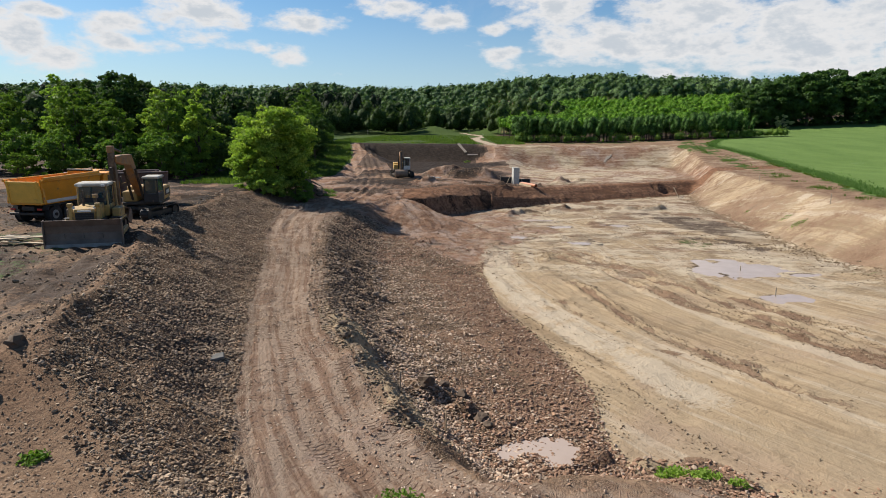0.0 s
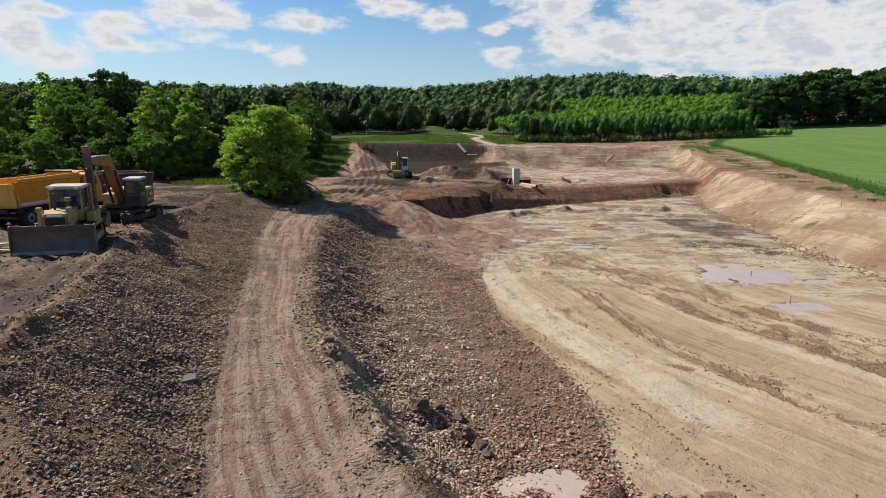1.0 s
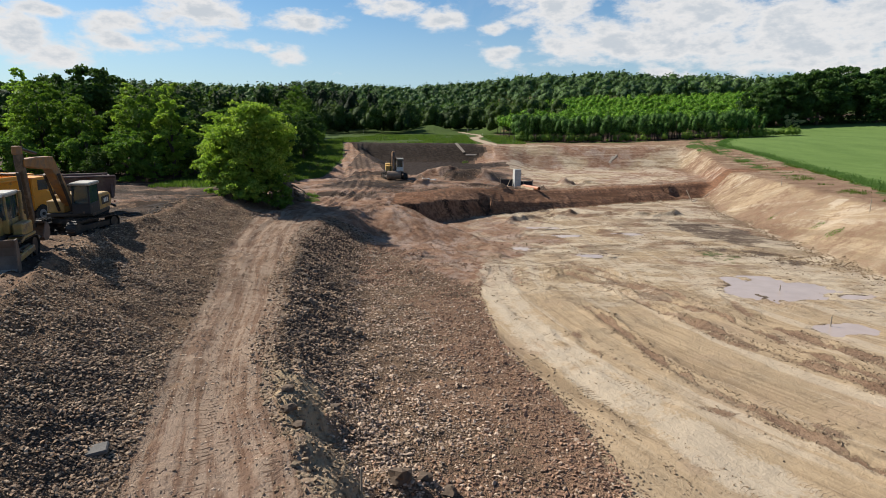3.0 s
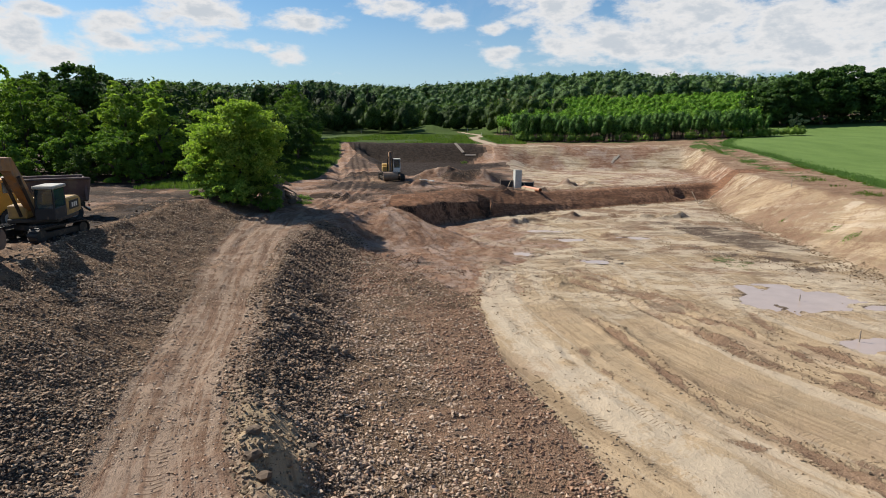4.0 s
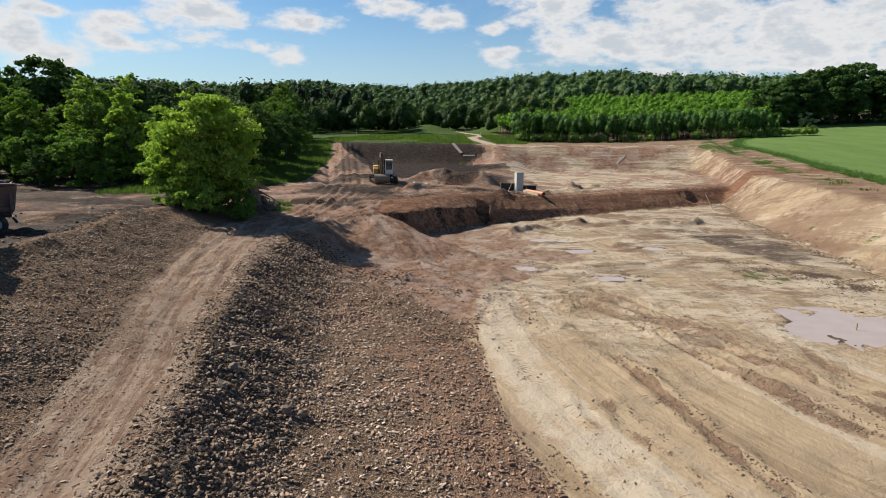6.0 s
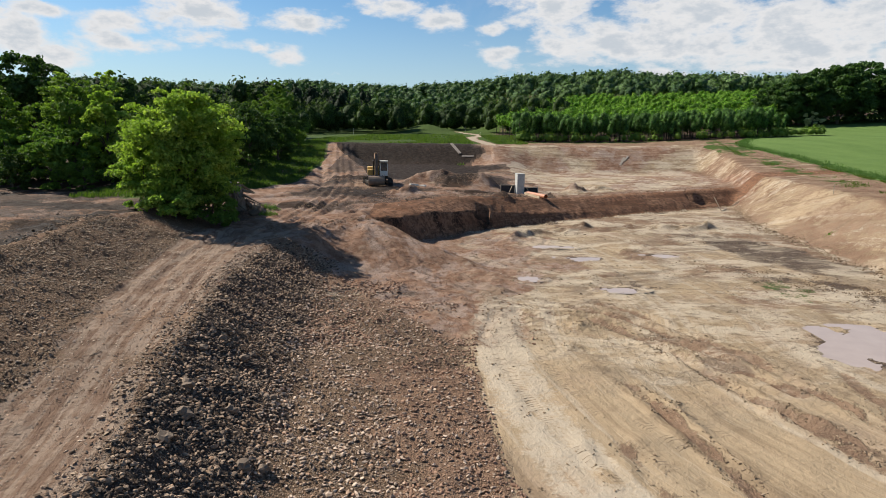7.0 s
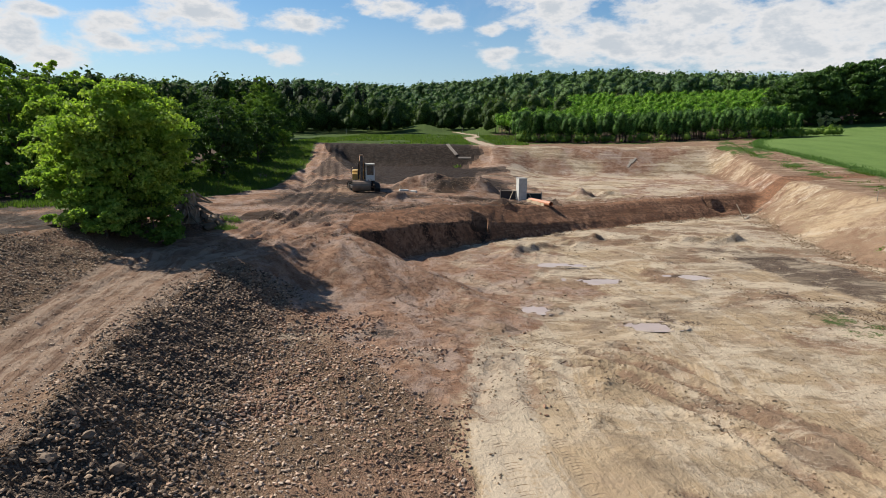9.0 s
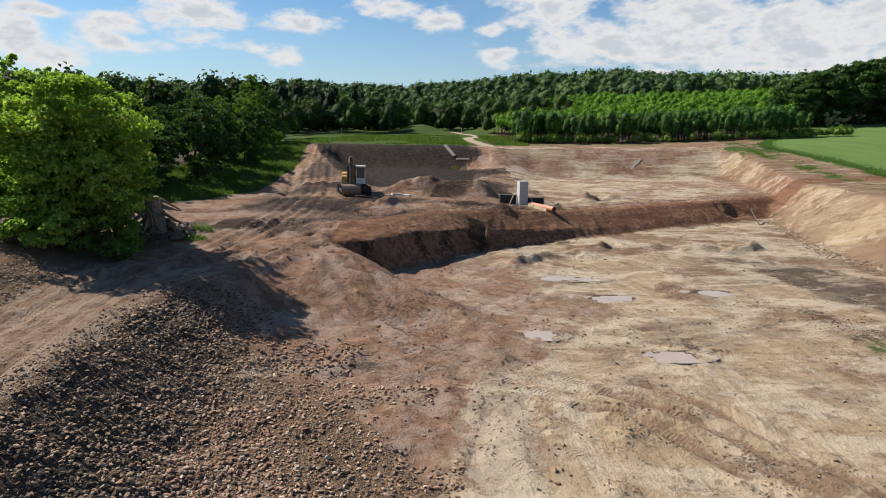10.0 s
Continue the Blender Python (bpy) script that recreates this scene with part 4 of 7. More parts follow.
    grass = np.where((path < 1.6) & (y > 150), 0, grass)
    churn = np.where(pit, smooth(y + 0.75 * x + 6 * n1 + 3 * m2, 44, 74) * (0.8 + 0.35 * m1) + 0.34 * smooth(y, 40, 50), 0)
    red = np.maximum(red, on_ramp * (0.75 + 0.2 * n1))
    gravel = gravel * (1 - on_ramp)
    slate = np.maximum(slate, 0.62 * np.exp(-((x + 0.5) / 1.6) ** 2 - ((y - 57) / 1.2) ** 2))
    churn = np.maximum(churn, np.where((x > f) & (x < s + 4) & (y > 52) & (cut < 0), 0.3 + 0.35 * m1, 0))
    churn = np.maximum(churn, np.where((x > bt - 0.5) & (x < bc + 2) & (y < 110), 0.22 + 0.2 * m1, 0))
    dark = smooth(1.0 - np.hypot((x - 31.3 + 0.15 * (y - 72)) / 4.6, (y - 73) / 10.0) + 0.35 * m1 + 0.15 * m2, 0, 0.5) * pit
    wet = np.maximum(wet, 0.2 * dark)
    band = np.exp(-((x - 29.5) / 6.5) ** 2 - ((y - 58.5 + 0.8 * (x - 29.5)) / 4.6) ** 2) * pit
    band = np.maximum(band, 0.8 * np.exp(-((x - 29.5) / 4.0) ** 2 - ((y - 43) / 3.0) ** 2) * pit)
    churn, wet = np.maximum(churn, band), np.maximum(wet, band * (0.52 + 0.45 * m2))
    ruddy = smooth(1.15 - np.hypot((x - 5) / 8.5, (y - 69) / 11.5) + 0.4 * m1 + 0.2 * m2, 0, 0.6) * pit
    sand, pale, churn, red = sand * (1 - 0.75 * ruddy), pale * (1 - 0.8 * ruddy), churn * (1 - 0.55 * ruddy), np.maximum(red, 0.75 * ruddy)
    sand, pale, churn, slate = sand * (1 - 0.9 * dark), pale * (1 - dark), churn * (1 - 0.5 * dark), np.maximum(slate, 0.8 * dark)
    churn = np.maximum(churn, np.where((cut > 7) & (x > 12) & (x < bc) & (y < 150), 0.45 + 0.4 * m1, 0))
    clay = np.where((cut > -0.2) & (cut < along(x, CUT_WIDTH) + 1.0) & (x > -5), 0.85 + 0.2 * n2, 0)
    clay = np.maximum(clay, np.where((y > 120) & (y < 151) & (xw < 9) & (x > along(y, [(90, -5), (104, -5.2), (115, -7.5), (132, -13.5), (150, -18)])), 0.7 + 0.3 * n2, 0))
    dark_soil_shade = np.where((y > 107 + 2.0 * n2) & (y < 151) & (xw < 11 - 0.1 * (y - 120)) & (x > along(y, [(90, -5), (104, -5.2), (115, -7.5), (132, -13.5), (150, -18)]) - 3), 0.85 + 0.2 * n2, 0)
    dark_soil_shade = np.maximum(dark_soil_shade, np.where((cut > -0.1) & (cut < 0.33 * along(x, CUT_WIDTH) + 0.3 * n2) & (x > -6), 0.33 + 0.3 * n2 - 0.3 * smooth(x, 8, 24), 0))   # patches of the steep foot's shade, put into the colour
    dark_soil_shade = np.maximum(dark_soil_shade, np.where((cut > along(x, CUT_WIDTH) + 1) & (y < 108) & (x < 12) & (x > -14), 0.47 + 0.3 * fbm(x, y, 5.0, 4, 48), 0))
    dark_soil_shade = np.maximum(dark_soil_shade, np.where((x < c - 0.6) & (x > -45) & (y > 34) & (y < 80), 0.42 + 0.1 * smooth(y, 50, 60) + 0.3 * fbm(x, y, 3.5, 4, 49), 0) * smooth(y, 34, 44))
    hard = np.clip
    return ((hard(sand, 0, 1), hard(gravel, 0, 1), hard(grass, 0, 1)), (hard(wet, 0, 1), hard(slate, 0, 1), hard(crop, 0, 1)), (hard(track, 0, 1), hard(pale, 0, 1), hard(red, 0, 1)), (hard(churn, 0, 1), hard(clay, 0, 1), hard(dark_soil_shade, 0, 1)))


# hollows that hold the puddles
for (px, py), a, b, level in PUDDLES:
    d = np.hypot((XX - px) / a, (YY - py) / b)
    d = d + 0.85 * smooth(d, 0.15, 0.8) * fbm(XX, YY, 0.9 * min(a, b) + 0.4, 4, 41)
    k = d < 1.45
    ZZ[k] = ZZ[k] + (np.minimum(ZZ[k], level - 0.07 + 0.07 * d[k] ** 2) - ZZ[k]) * smooth(1.45 - d[k], 0, 0.45)
    ring = (d >= 1.0) & (np.hypot((XX - px) / a, (YY - py) / b) < 1.85) & (ZZ < level + 0.4)
    ZZ[ring] = np.maximum(ZZ[ring], level + 0.015)


def at_ground(x, y):
    """Height of the finished ground at any place."""
    x, y = np.asarray(x, float), np.asarray(y, float)
    i = np.clip(np.searchsorted(GX, x) - 1, 0, len(GX) - 2)
    j = np.clip(np.searchsorted(GY, y) - 1, 0, len(GY) - 2)
    u, v = (x - GX[i]) / (GX[i + 1] - GX[i]), (y - GY[j]) / (GY[j + 1] - GY[j])
    return (ZZ[j, i] * (1 - u) + ZZ[j, i + 1] * u) * (1 - v) + (ZZ[j + 1, i] * (1 - u) + ZZ[j + 1, i + 1] * u) * v


def gz(x, y):
    return float(at_ground(x, y))


def mesh_from(name, verts, faces, flat=True):
    """A mesh from arrays: verts (n, 3), faces (m, 3 or 4)."""
    me = bpy.data.meshes.new(name)
    verts, faces = np.asarray(verts, np.float32), np.asarray(faces, np.int32)
    k = faces.shape[1]
    me.vertices.add(len(verts))
    me.vertices.foreach_set("co", verts.ravel())
    me.loops.add(faces.size)
    me.loops.foreach_set("vertex_index", faces.ravel())
    me.polygons.add(len(faces))
    me.polygons.foreach_set("loop_start", np.arange(0, faces.size, k, dtype=np.int32))
    me.polygons.foreach_set("use_smooth", np.full(len(faces), not flat))
    me.update(calc_edges=True)
    me.validate()
    return me


def build_ground():
    ny, nx = XX.shape
    idx = np.arange(ny * nx).reshape(ny, nx)
    faces = np.stack([idx[:-1, :-1], idx[:-1, 1:], idx[1:, 1:], idx[1:, :-1]], -1).reshape(-1, 4)
    me = mesh_from("ground", np.stack([XX, YY, ZZ], -1).reshape(-1, 3), faces, False)
    lead = curve([(3.6, 70), (5.4, 57), (4.9, 50), (5.6, 43), (7.6, 36), (11.0, 29), (16.0, 21), (22, 14)])
    d, way = polyline(XX, YY, lead)
    lx = along(YY, sorted((b, a) for a, b in lead))
    l, r = along(YY, ROAD_L), along(YY, ROAD_R)
    road = XX < r + 0.5
    att = me.attributes.new("flow", "FLOAT_VECTOR", "POINT")
    flow = np.stack([np.where(road, (XX - l) / np.maximum(r - l, 1) * 6.0, np.where(XX > lx, d, -d) + 40), np.where(road, YY, way), np.zeros_like(XX)], -1).astype(np.float32)
    att.data.foreach_set("vector", flow.ravel())
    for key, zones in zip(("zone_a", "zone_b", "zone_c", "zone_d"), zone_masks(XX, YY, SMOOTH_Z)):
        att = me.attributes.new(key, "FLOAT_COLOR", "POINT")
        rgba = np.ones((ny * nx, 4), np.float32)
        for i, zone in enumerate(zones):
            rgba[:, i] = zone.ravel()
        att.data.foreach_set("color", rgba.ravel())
    me.materials.append(M_EARTH)
    return tagged(new("ground", me), "bare reddish-brown earth, sand and gravel of an excavated basin", "ground", kind="structure")


build_ground()


def water_material():
    m, n = material("muddy_water")
    p = n.add("NewGeometry").outputs["Position"]
    col = n.mix(n.noise(p, 0.8, 4.0), (0.31, 0.24, 0.195), (0.42, 0.335, 0.28))
    finish(n, col, 0.16, n.bump(n.noise(p, 3.0, 3.0), 0.03, 0.05), 0.0, 0.5)
    return m


M_WATER = water_material()
for (px, py), a, b, level in PUDDLES:
    ring = [(px + 1.75 * a * math.cos(t), py + 1.75 * b * math.sin(t), level) for t in np.linspace(0, 2 * math.pi, 40, endpoint=False)]
    me = bpy.data.meshes.new("puddle")
    me.from_pydata(ring, [], [list(range(40))])
    me.materials.append(M_WATER)
    tagged(new("puddle", me), "shallow muddy puddle reflecting the sky on the pit floor", "puddle", "puddles", "structure")

# ---- trees ----
def tube(bm, pts, radii, sides=7):
    """A tapered limb through points."""
    rings = []
    for k, (p, r) in enumerate(zip(pts, radii)):
        p = Vector(p)
        d = (Vector(pts[min(k + 1, len(pts) - 1)]) - Vector(pts[max(k - 1, 0)])).normalized()
        q = d.to_track_quat("Z", "Y")
        rings.append([bm.verts.new(p + q @ Vector((r * math.cos(a), r * math.sin(a), 0))) for a in (2 * math.pi * i / sides for i in range(sides))])
    for a, b in zip(rings, rings[1:]):
        for i in range(sides):
            bm.faces.new((a[i], a[(i + 1) % sides], b[(i + 1) % sides], b[i]))
    bm.faces.new(rings[0][::-1])
    bm.faces.new(rings[-1])


def leaf_cards(g, centres, sizes, outward, spread=0.9):
    """Folded leaf sprays, each a bent diamond of its own, facing roughly outward."""
    n = len(centres)
    nrm = outward + spread * g.normal(size=(n, 3)) + np.array([0, 0, 0.35])
    nrm /= np.linalg.norm(nrm, axis=1)[:, None] + 1e-9
    ref = g.normal(size=(n, 3))
    u = np.cross(nrm, ref)
    u /= np.linalg.norm(u, axis=1)[:, None] + 1e-9
    v = np.cross(nrm, u)
    s = sizes[:, None]
    fold = nrm * s * 0.22
    a = centres - u * s * 0.6
    b = centres + v * s * 0.42 + fold
    c = centres + u * s * 0.6
    d = centres - v * s * 0.42 + fold
    verts = np.stack([a, b, c, d], 1).reshape(-1, 3)
    i = np.arange(n)[:, None] * 4
    faces = np.concatenate([i + np.array([[0, 1, 2]]), i + np.array([[0, 2, 3]])], 0)
    return verts, faces


def cores(centres, scale):
    """Rough solid hearts inside foliage: uneven 20-sided lumps."""
    t = (1 + 5 ** 0.5) / 2
    ico = np.array([(-1, t, 0), (1, t, 0), (-1, -t, 0), (1, -t, 0), (0, -1, t), (0, 1, t), (0, -1, -t), (0, 1, -t), (t, 0, -1), (t, 0, 1), (-t, 0, -1), (-t, 0, 1)]) / 1.9
    tri = np.array([(0, 11, 5), (0, 5, 1), (0, 1, 7), (0, 7, 10), (0, 10, 11), (1, 5, 9), (5, 11, 4), (11, 10, 2), (10, 7, 6), (7, 1, 8), (3, 9, 4), (3, 4, 2), (3, 2, 6), (3, 6, 8), (3, 8, 9), (4, 9, 5), (2, 4, 11), (6, 2, 10), (8, 6, 7), (9, 8, 1)])
    g = np.random.default_rng(len(centres))
    v = ico[None] * (0.75 + 0.4 * g.random((len(centres), 12, 1))) * scale[:, None, :] + centres[:, None, :]
    return v.reshape(-1, 3), (tri[None] + (np.arange(len(centres)) * 12)[:, None, None]).reshape(-1, 3)


def crown_points(g, height, radius, base, n, clumps, shape):
    """Leaf places: boughs spread unevenly through the crown, clumps on the boughs, leaves on the clumps."""
    boughs = max(12, clumps // 7)
    bs = []
    for k in range(boughs):
        t = (k + g.random()) / boughs
        a = k * 2.4 + g.normal() * 0.5
        if shape == "cone":
            prof = (1 - t) ** 0.9
        elif shape == "column":
            prof = (math.sin(math.pi * min(1, 0.12 + t * 0.88)) ** 0.5) * (1 - 0.45 * t)
        else:
            prof = math.sqrt(max(0.0, 1 - (2 * (0.14 + 0.86 * t) - 1.05) ** 2))
        reach = prof * radius * (0.4 + 0.5 * g.random())
        size = radius * (0.24 + 0.2 * g.random()) * (0.6 + 0.4 * prof)
        bs.append((reach * math.cos(a), reach * math.sin(a), base + size * 0.5 + t * (height - base - size), size))
    bs = np.array(bs)
    pick = g.choice(boughs, clumps, p=bs[:, 3] ** 2 / (bs[:, 3] ** 2).sum())
    d = g.normal(size=(clumps, 3))
    d /= np.linalg.norm(d, axis=1)[:, None]
    d[:, 2] = np.abs(d[:, 2]) * np.where(g.random(clumps) < 0.75, 1, -1)
    cs = np.concatenate([bs[pick, :3] + d * (bs[pick, 3] * (0.7 + 0.5 * g.random(clumps)))[:, None] * np.array([1.1, 1.1, 0.9]), (bs[pick, 3] * (0.26 + 0.26 * g.random(clumps)))[:, None]], 1)
    cs[:, 2] = np.maximum(cs[:, 2], base + 0.2)
    w = cs[:, 3] ** 2
    pick = g.choice(len(cs), n, p=w / w.sum())
    d = g.normal(size=(n, 3))
    d /= np.linalg.norm(d, axis=1)[:, None]
    d[:, 2] = np.where(g.random(n) < 0.8, np.abs(d[:, 2]), d[:, 2])
    r = cs[pick, 3] * (0.55 + 0.6 * g.random(n) ** 1.5)
    pos = cs[pick, :3] + d * r[:, None] * np.array([1.15, 1.15, 0.7])
    pos[:, 2] = np.maximum(pos[:, 2], 0.15)
    return pos, d, cs, bs


def make_tree(name, seed, height, radius, base, leaves, leaf, clumps, mat, shape="round", trunk=0.22, label="", category="tree", group=""):
    g = np.random.default_rng(seed)
    top = tagged(new(name), label, category, group)
    pos, out, cs, bs = crown_points(g, height, radius, base, leaves, clumps, shape)
    v, f = leaf_cards(g, pos, leaf * (0.5 + 0.9 * g.random(leaves)), out, 0.85)
    me = mesh_from("crown", v, f)
    me.materials.append(mat)
    crown = new("crown", me)
    crown.parent = top
    bm = bmesh.new()
    lean = g.normal(size=2) * 0.04 * height
    spine = [(lean[0] * t * t, lean[1] * t * t, -0.4 + t * (height * 0.8 + 0.4)) for t in np.linspace(0, 1, 7)]
    tube(bm, spine, [trunk * (1.25 - 1.1 * t) for t in np.linspace(0, 1, 7)])
    for k in range(min(clumps, 16)):
        c = cs[k]
        z0 = max(0.4, min(c[2] * 0.6, height * 0.7))
        t = (z0 + 0.4) / (height * 0.8 + 0.4)
        p0 = Vector((lean[0] * t * t, lean[1] * t * t, z0))
        p2 = Vector(c[:3])
        p1 = p0.lerp(p2, 0.5) + Vector((0, 0, 0.12 * (p2 - p0).length))
        tube(bm, [p0, p1, p2], [trunk * 0.4 * (1 - 0.5 * t), trunk * 0.25, trunk * 0.07], 5)
    me = bpy.data.meshes.new("trunk")
    bm.to_mesh(me)
    bm.free()
    me.materials.append(M_BARK)
    tr = new("trunk", me)
    tr.parent = top
    return top


def stand(tree, x, y, turn=0.0, size=1.0, sink=0.15):
    tree.matrix_basis = Matrix.LocRotScale((x, y, gz(x, y) - sink), Euler((0, 0, turn)), (size, size, size))
    return tree


def put_copy(tree, x, y, turn, size, tall=1.0):
    c = copy_thing(tree, Matrix.Identity(4))
    c.matrix_basis = Matrix.LocRotScale((x, y, gz(x, y) - 0.15), Euler((0, 0, turn)), (size, size, size * tall))
    return c


def forest(name, seed, spots, mat, quads, leaf, label, slim=0.32, low=0.25, hearts=4):
    """Far woods: crowns of many leaf sprays in one mesh. Spots: x, y, height."""
    g = np.random.default_rng(seed)
    allv, allf, at = [], [], 0
    for x, y, h in spots:
        r = h * slim * (0.8 + 0.4 * g.random())
        n = quads
        ground, half = gz(x, y), h * (1 - low) / 2
        # a body and a few boughs that stand out from it
        lumps = 4
        a = g.random() * 6.28 + np.arange(lumps) * 2.1
        up = np.array([0.0, 0.5, 0.05, -0.45]) + 0.25 * (g.random(lumps) - 0.5)
        out = r * np.array([0.1, 0.28, 0.6, 0.62]) * (0.7 + 0.5 * g.random(lumps))
        mid = np.stack([x + out * np.cos(a), y + out * np.sin(a), ground + h * low + half * (1 + up)], -1)
        wide = r * np.array([0.78, 0.62, 0.52, 0.55]) * (0.85 + 0.3 * g.random(lumps))
        tall = half * np.array([0.85, 0.5, 0.42, 0.5])
        pick = g.choice(lumps, n, p=(0.3, 0.28, 0.21, 0.21))
        d = g.normal(size=(n, 3))
        d[:, 2] = np.abs(d[:, 2]) * 1.2 - 0.45
        d /= np.linalg.norm(d, axis=1)[:, None]
        swell = 0.82 + 0.36 * g.random(n)
        pos = mid[pick] + d * np.stack([wide[pick] * swell, wide[pick] * swell, tall[pick] * swell], -1)
        v, f = leaf_cards(g, pos, leaf * (0.6 + 0.8 * g.random(n)) * h / 14.0, d, 0.7)
        hv, hf = cores(mid[:hearts], np.stack([wide, wide, tall], -1)[:hearts] * 0.8)
        allv += [v, hv]
        allf += [f + at, hf + at + len(v)]
        at += len(v) + len(hv)
    me = mesh_from(name, np.concatenate(allv), np.concatenate(allf), False)
    me.materials.append(mat)
    return tagged(new(name, me), label, "woods", kind="stuff")


PLANT_SPOTS = []


def trunks(name, seed):
    """Slender stems under the plantation's crowns."""
    bm_v, bm_f, at = [], [], 0
    g = np.random.default_rng(seed)
    for x, y, h in PLANT_SPOTS:
        z, r = gz(x, y), 0.07 + 0.05 * g.random()
        lean = g.normal(size=2) * 0.25
        ring = [(math.cos(a) * r, math.sin(a) * r) for a in (0, 1.57, 3.14, 4.71)]
        bm_v += [(x + u, y + v, z - 0.2) for u, v in ring] + [(x + lean[0] + u * 0.4, y + lean[1] + v * 0.4, z + h * 0.8) for u, v in ring]
        bm_f += [(at + i, at + (i + 1) % 4, at + 4 + (i + 1) % 4, at + 4 + i) for i in range(4)]
        at += 8
    me = mesh_from(name, bm_v, bm_f)
    me.materials.append(M_STEM)
    return tagged(new(name, me), "slender grey-brown stems of the young plantation", "trunks", kind="stuff")


def woods():
    g = np.random.default_rng(3)
    # the lone broad bush-tree where the plateau meets the road
    stand(make_tree("broadleaf_tree", 11, 9.3, 4.2, 0.3, 46000, 0.21, 420, M_LEAF_BRIGHT, trunk=0.2, label="bushy bright green young broadleaf tree beside the haul road"), -18.0, 67.0)
    for k, (x, y, h, r, m) in enumerate([(-20.6, 65.2, 4.2, 2.3, M_LEAF_BRIGHT), (-15.9, 65.8, 3.4, 2.0, M_LEAF_MID), (-17.9, 64.0, 3.0, 1.9, M_LEAF_BRIGHT), (-21.5, 69.5, 5.5, 2.6, M_LEAF_BRIGHT), (-19.4, 71.0, 6.0, 2.4, M_LEAF_MID)]):
        stand(make_tree("undergrowth_shrub", 13 + k, h, r, 0.0, 6000, 0.2, 90, m, trunk=0.06, label="leafy green shrub crowding the tree's foot", category="shrub", group="undergrowth"), x, y)
    # edge of the left wood
    kinds = [
        make_tree("wood_tree", 21, 11.0, 3.5, 0.4, 10500, 0.29, 240, M_LEAF_MID, label="mid-green broadleaf tree at the wood's edge", group="wood edge"),
        make_tree("wood_tree", 22, 11.8, 2.6, 0.4, 10500, 0.28, 230, M_LEAF_BRIGHT, "column", label="slim bright green tree at the wood's edge", group="wood edge"),
        make_tree("wood_tree", 23, 12.5, 4.2, 1.0, 9500, 0.34, 220, M_LEAF_DARK, label="tall dark green broadleaf tree of the wood", group="wood edge"),
        make_tree("wood_tree", 24, 6.0, 3.1, 0.0, 6000, 0.28, 130, M_LEAF_MID, label="rounded green shrub at the wood's edge", group="wood edge"),
        make_tree("wood_tree", 25, 8.0, 3.5, 0.0, 6500, 0.3, 140, M_LEAF_DARK, label="dense dark green shrub by the track", group="wood edge"),
    ]
    plan = [  # kind, x, y, size
        (1, -33, 84, 1.0), (0, -38, 86, 1.0), (1, -42, 92, 1.12), (0, -47, 88, 1.0), (3, -37, 81, 1.0), (0, -53, 90, 1.1), (1, -58, 94, 1.1), (0, -64, 92, 1.0), (2, -50, 99, 1.16), (2, -60, 104, 1.26), (2, -41, 101, 1.0),
        (3, -44, 84, 0.9), (0, -70, 88, 1.1), (3, -58, 84, 0.9), (3, -31, 87, 0.8), (2, -36, 95, 1.0), (0, -30, 95, 1.0), (4, -25, 96, 0.9), (4, -22.5, 104, 1.0), (3, -24, 90, 0.7), (0, -28, 103, 1.0),
        (4, -25, 112, 1.1), (2, -32, 112, 1.0), (4, -22.5, 119, 0.8), (0, -27, 122, 1.0), (2, -34, 125, 1.1), (4, -25, 131, 0.9), (0, -29, 138, 1.0), (2, -36, 142, 1.1), (4, -27, 147, 0.8), 
        (1, -45, 108, 1.1), (0, -34, 155, 1.0), (2, -42, 162, 1.1), (3, -29, 152, 0.8), (3, -50, 81, 0.9), (3, -66, 82, 1.0), (4, -76, 79, 1.0),
        (3, -33.5, 79.6, 0.5), (4, -40, 79, 0.55), (3, -46.5, 79.5, 0.55), (3, -54, 79, 0.6), (4, -61.5, 80, 0.6), (3, -71, 78, 0.7), (4, -29, 84, 0.55), (3, -27, 100, 0.6), (4, -36, 90, 0.7), (4, -44, 89, 0.7), (4, -53, 86, 0.7), (3, -23.5, 126, 0.6), (3, -24, 140, 0.6),
    ]
    plan = [(k, x - (2.2 if x > -29 and y > 88 else 0), y, s * (0.74 if k in (0, 2) and x > -37 and 90 < y < 150 else 1.0)) for k, x, y, s in plan]
    used = set()
    for k, x, y, s in plan:
        if k in used:
            put_copy(kinds[k], x, y, g.random() * 6.28, s * (0.86 if k == 2 else 1) * (0.88 + 0.2 * g.random()), 0.9 + 0.25 * g.random())
        else:
            used.add(k)
            stand(kinds[k], x, y, g.random() * 6.28, s)
    # the oaks over the crop field
    oak = make_tree("oak_tree", 31, 15.4, 8.0, 0.4, 11000, 0.75, 220, M_LEAF_OAK, trunk=0.45, label="tall dense dark green oak beyond the crop field", group="oaks")
    spots = [(100, 204, 0.8), (107, 203, 0.9), (113, 207, 0.98), (119, 204, 1.05), (128, 208, 1.1), (137, 203, 1.05), (147, 207, 1.1), (158, 204, 1.1), (170, 207, 1.1), (183, 205, 1.15)]
    for i, (x, y, s) in enumerate(spots):
        stand(oak, x, y, 0.3, s) if i == 0 else put_copy(oak, x, y, g.random() * 6.28, s)
    stand(make_tree("elder_bush", 33, 4.2, 2.3, 0.0, 2600, 0.4, 30, M_BLOSSOM, trunk=0.1, label="pale blossoming elder bush before the oaks", category="shrub", group="elders"), 107, 196)

    def scatter(n, xr, yr, hr, keep):
        out = []
        while len(out) < n:
            x, y = g.uniform(*xr), g.uniform(*yr)
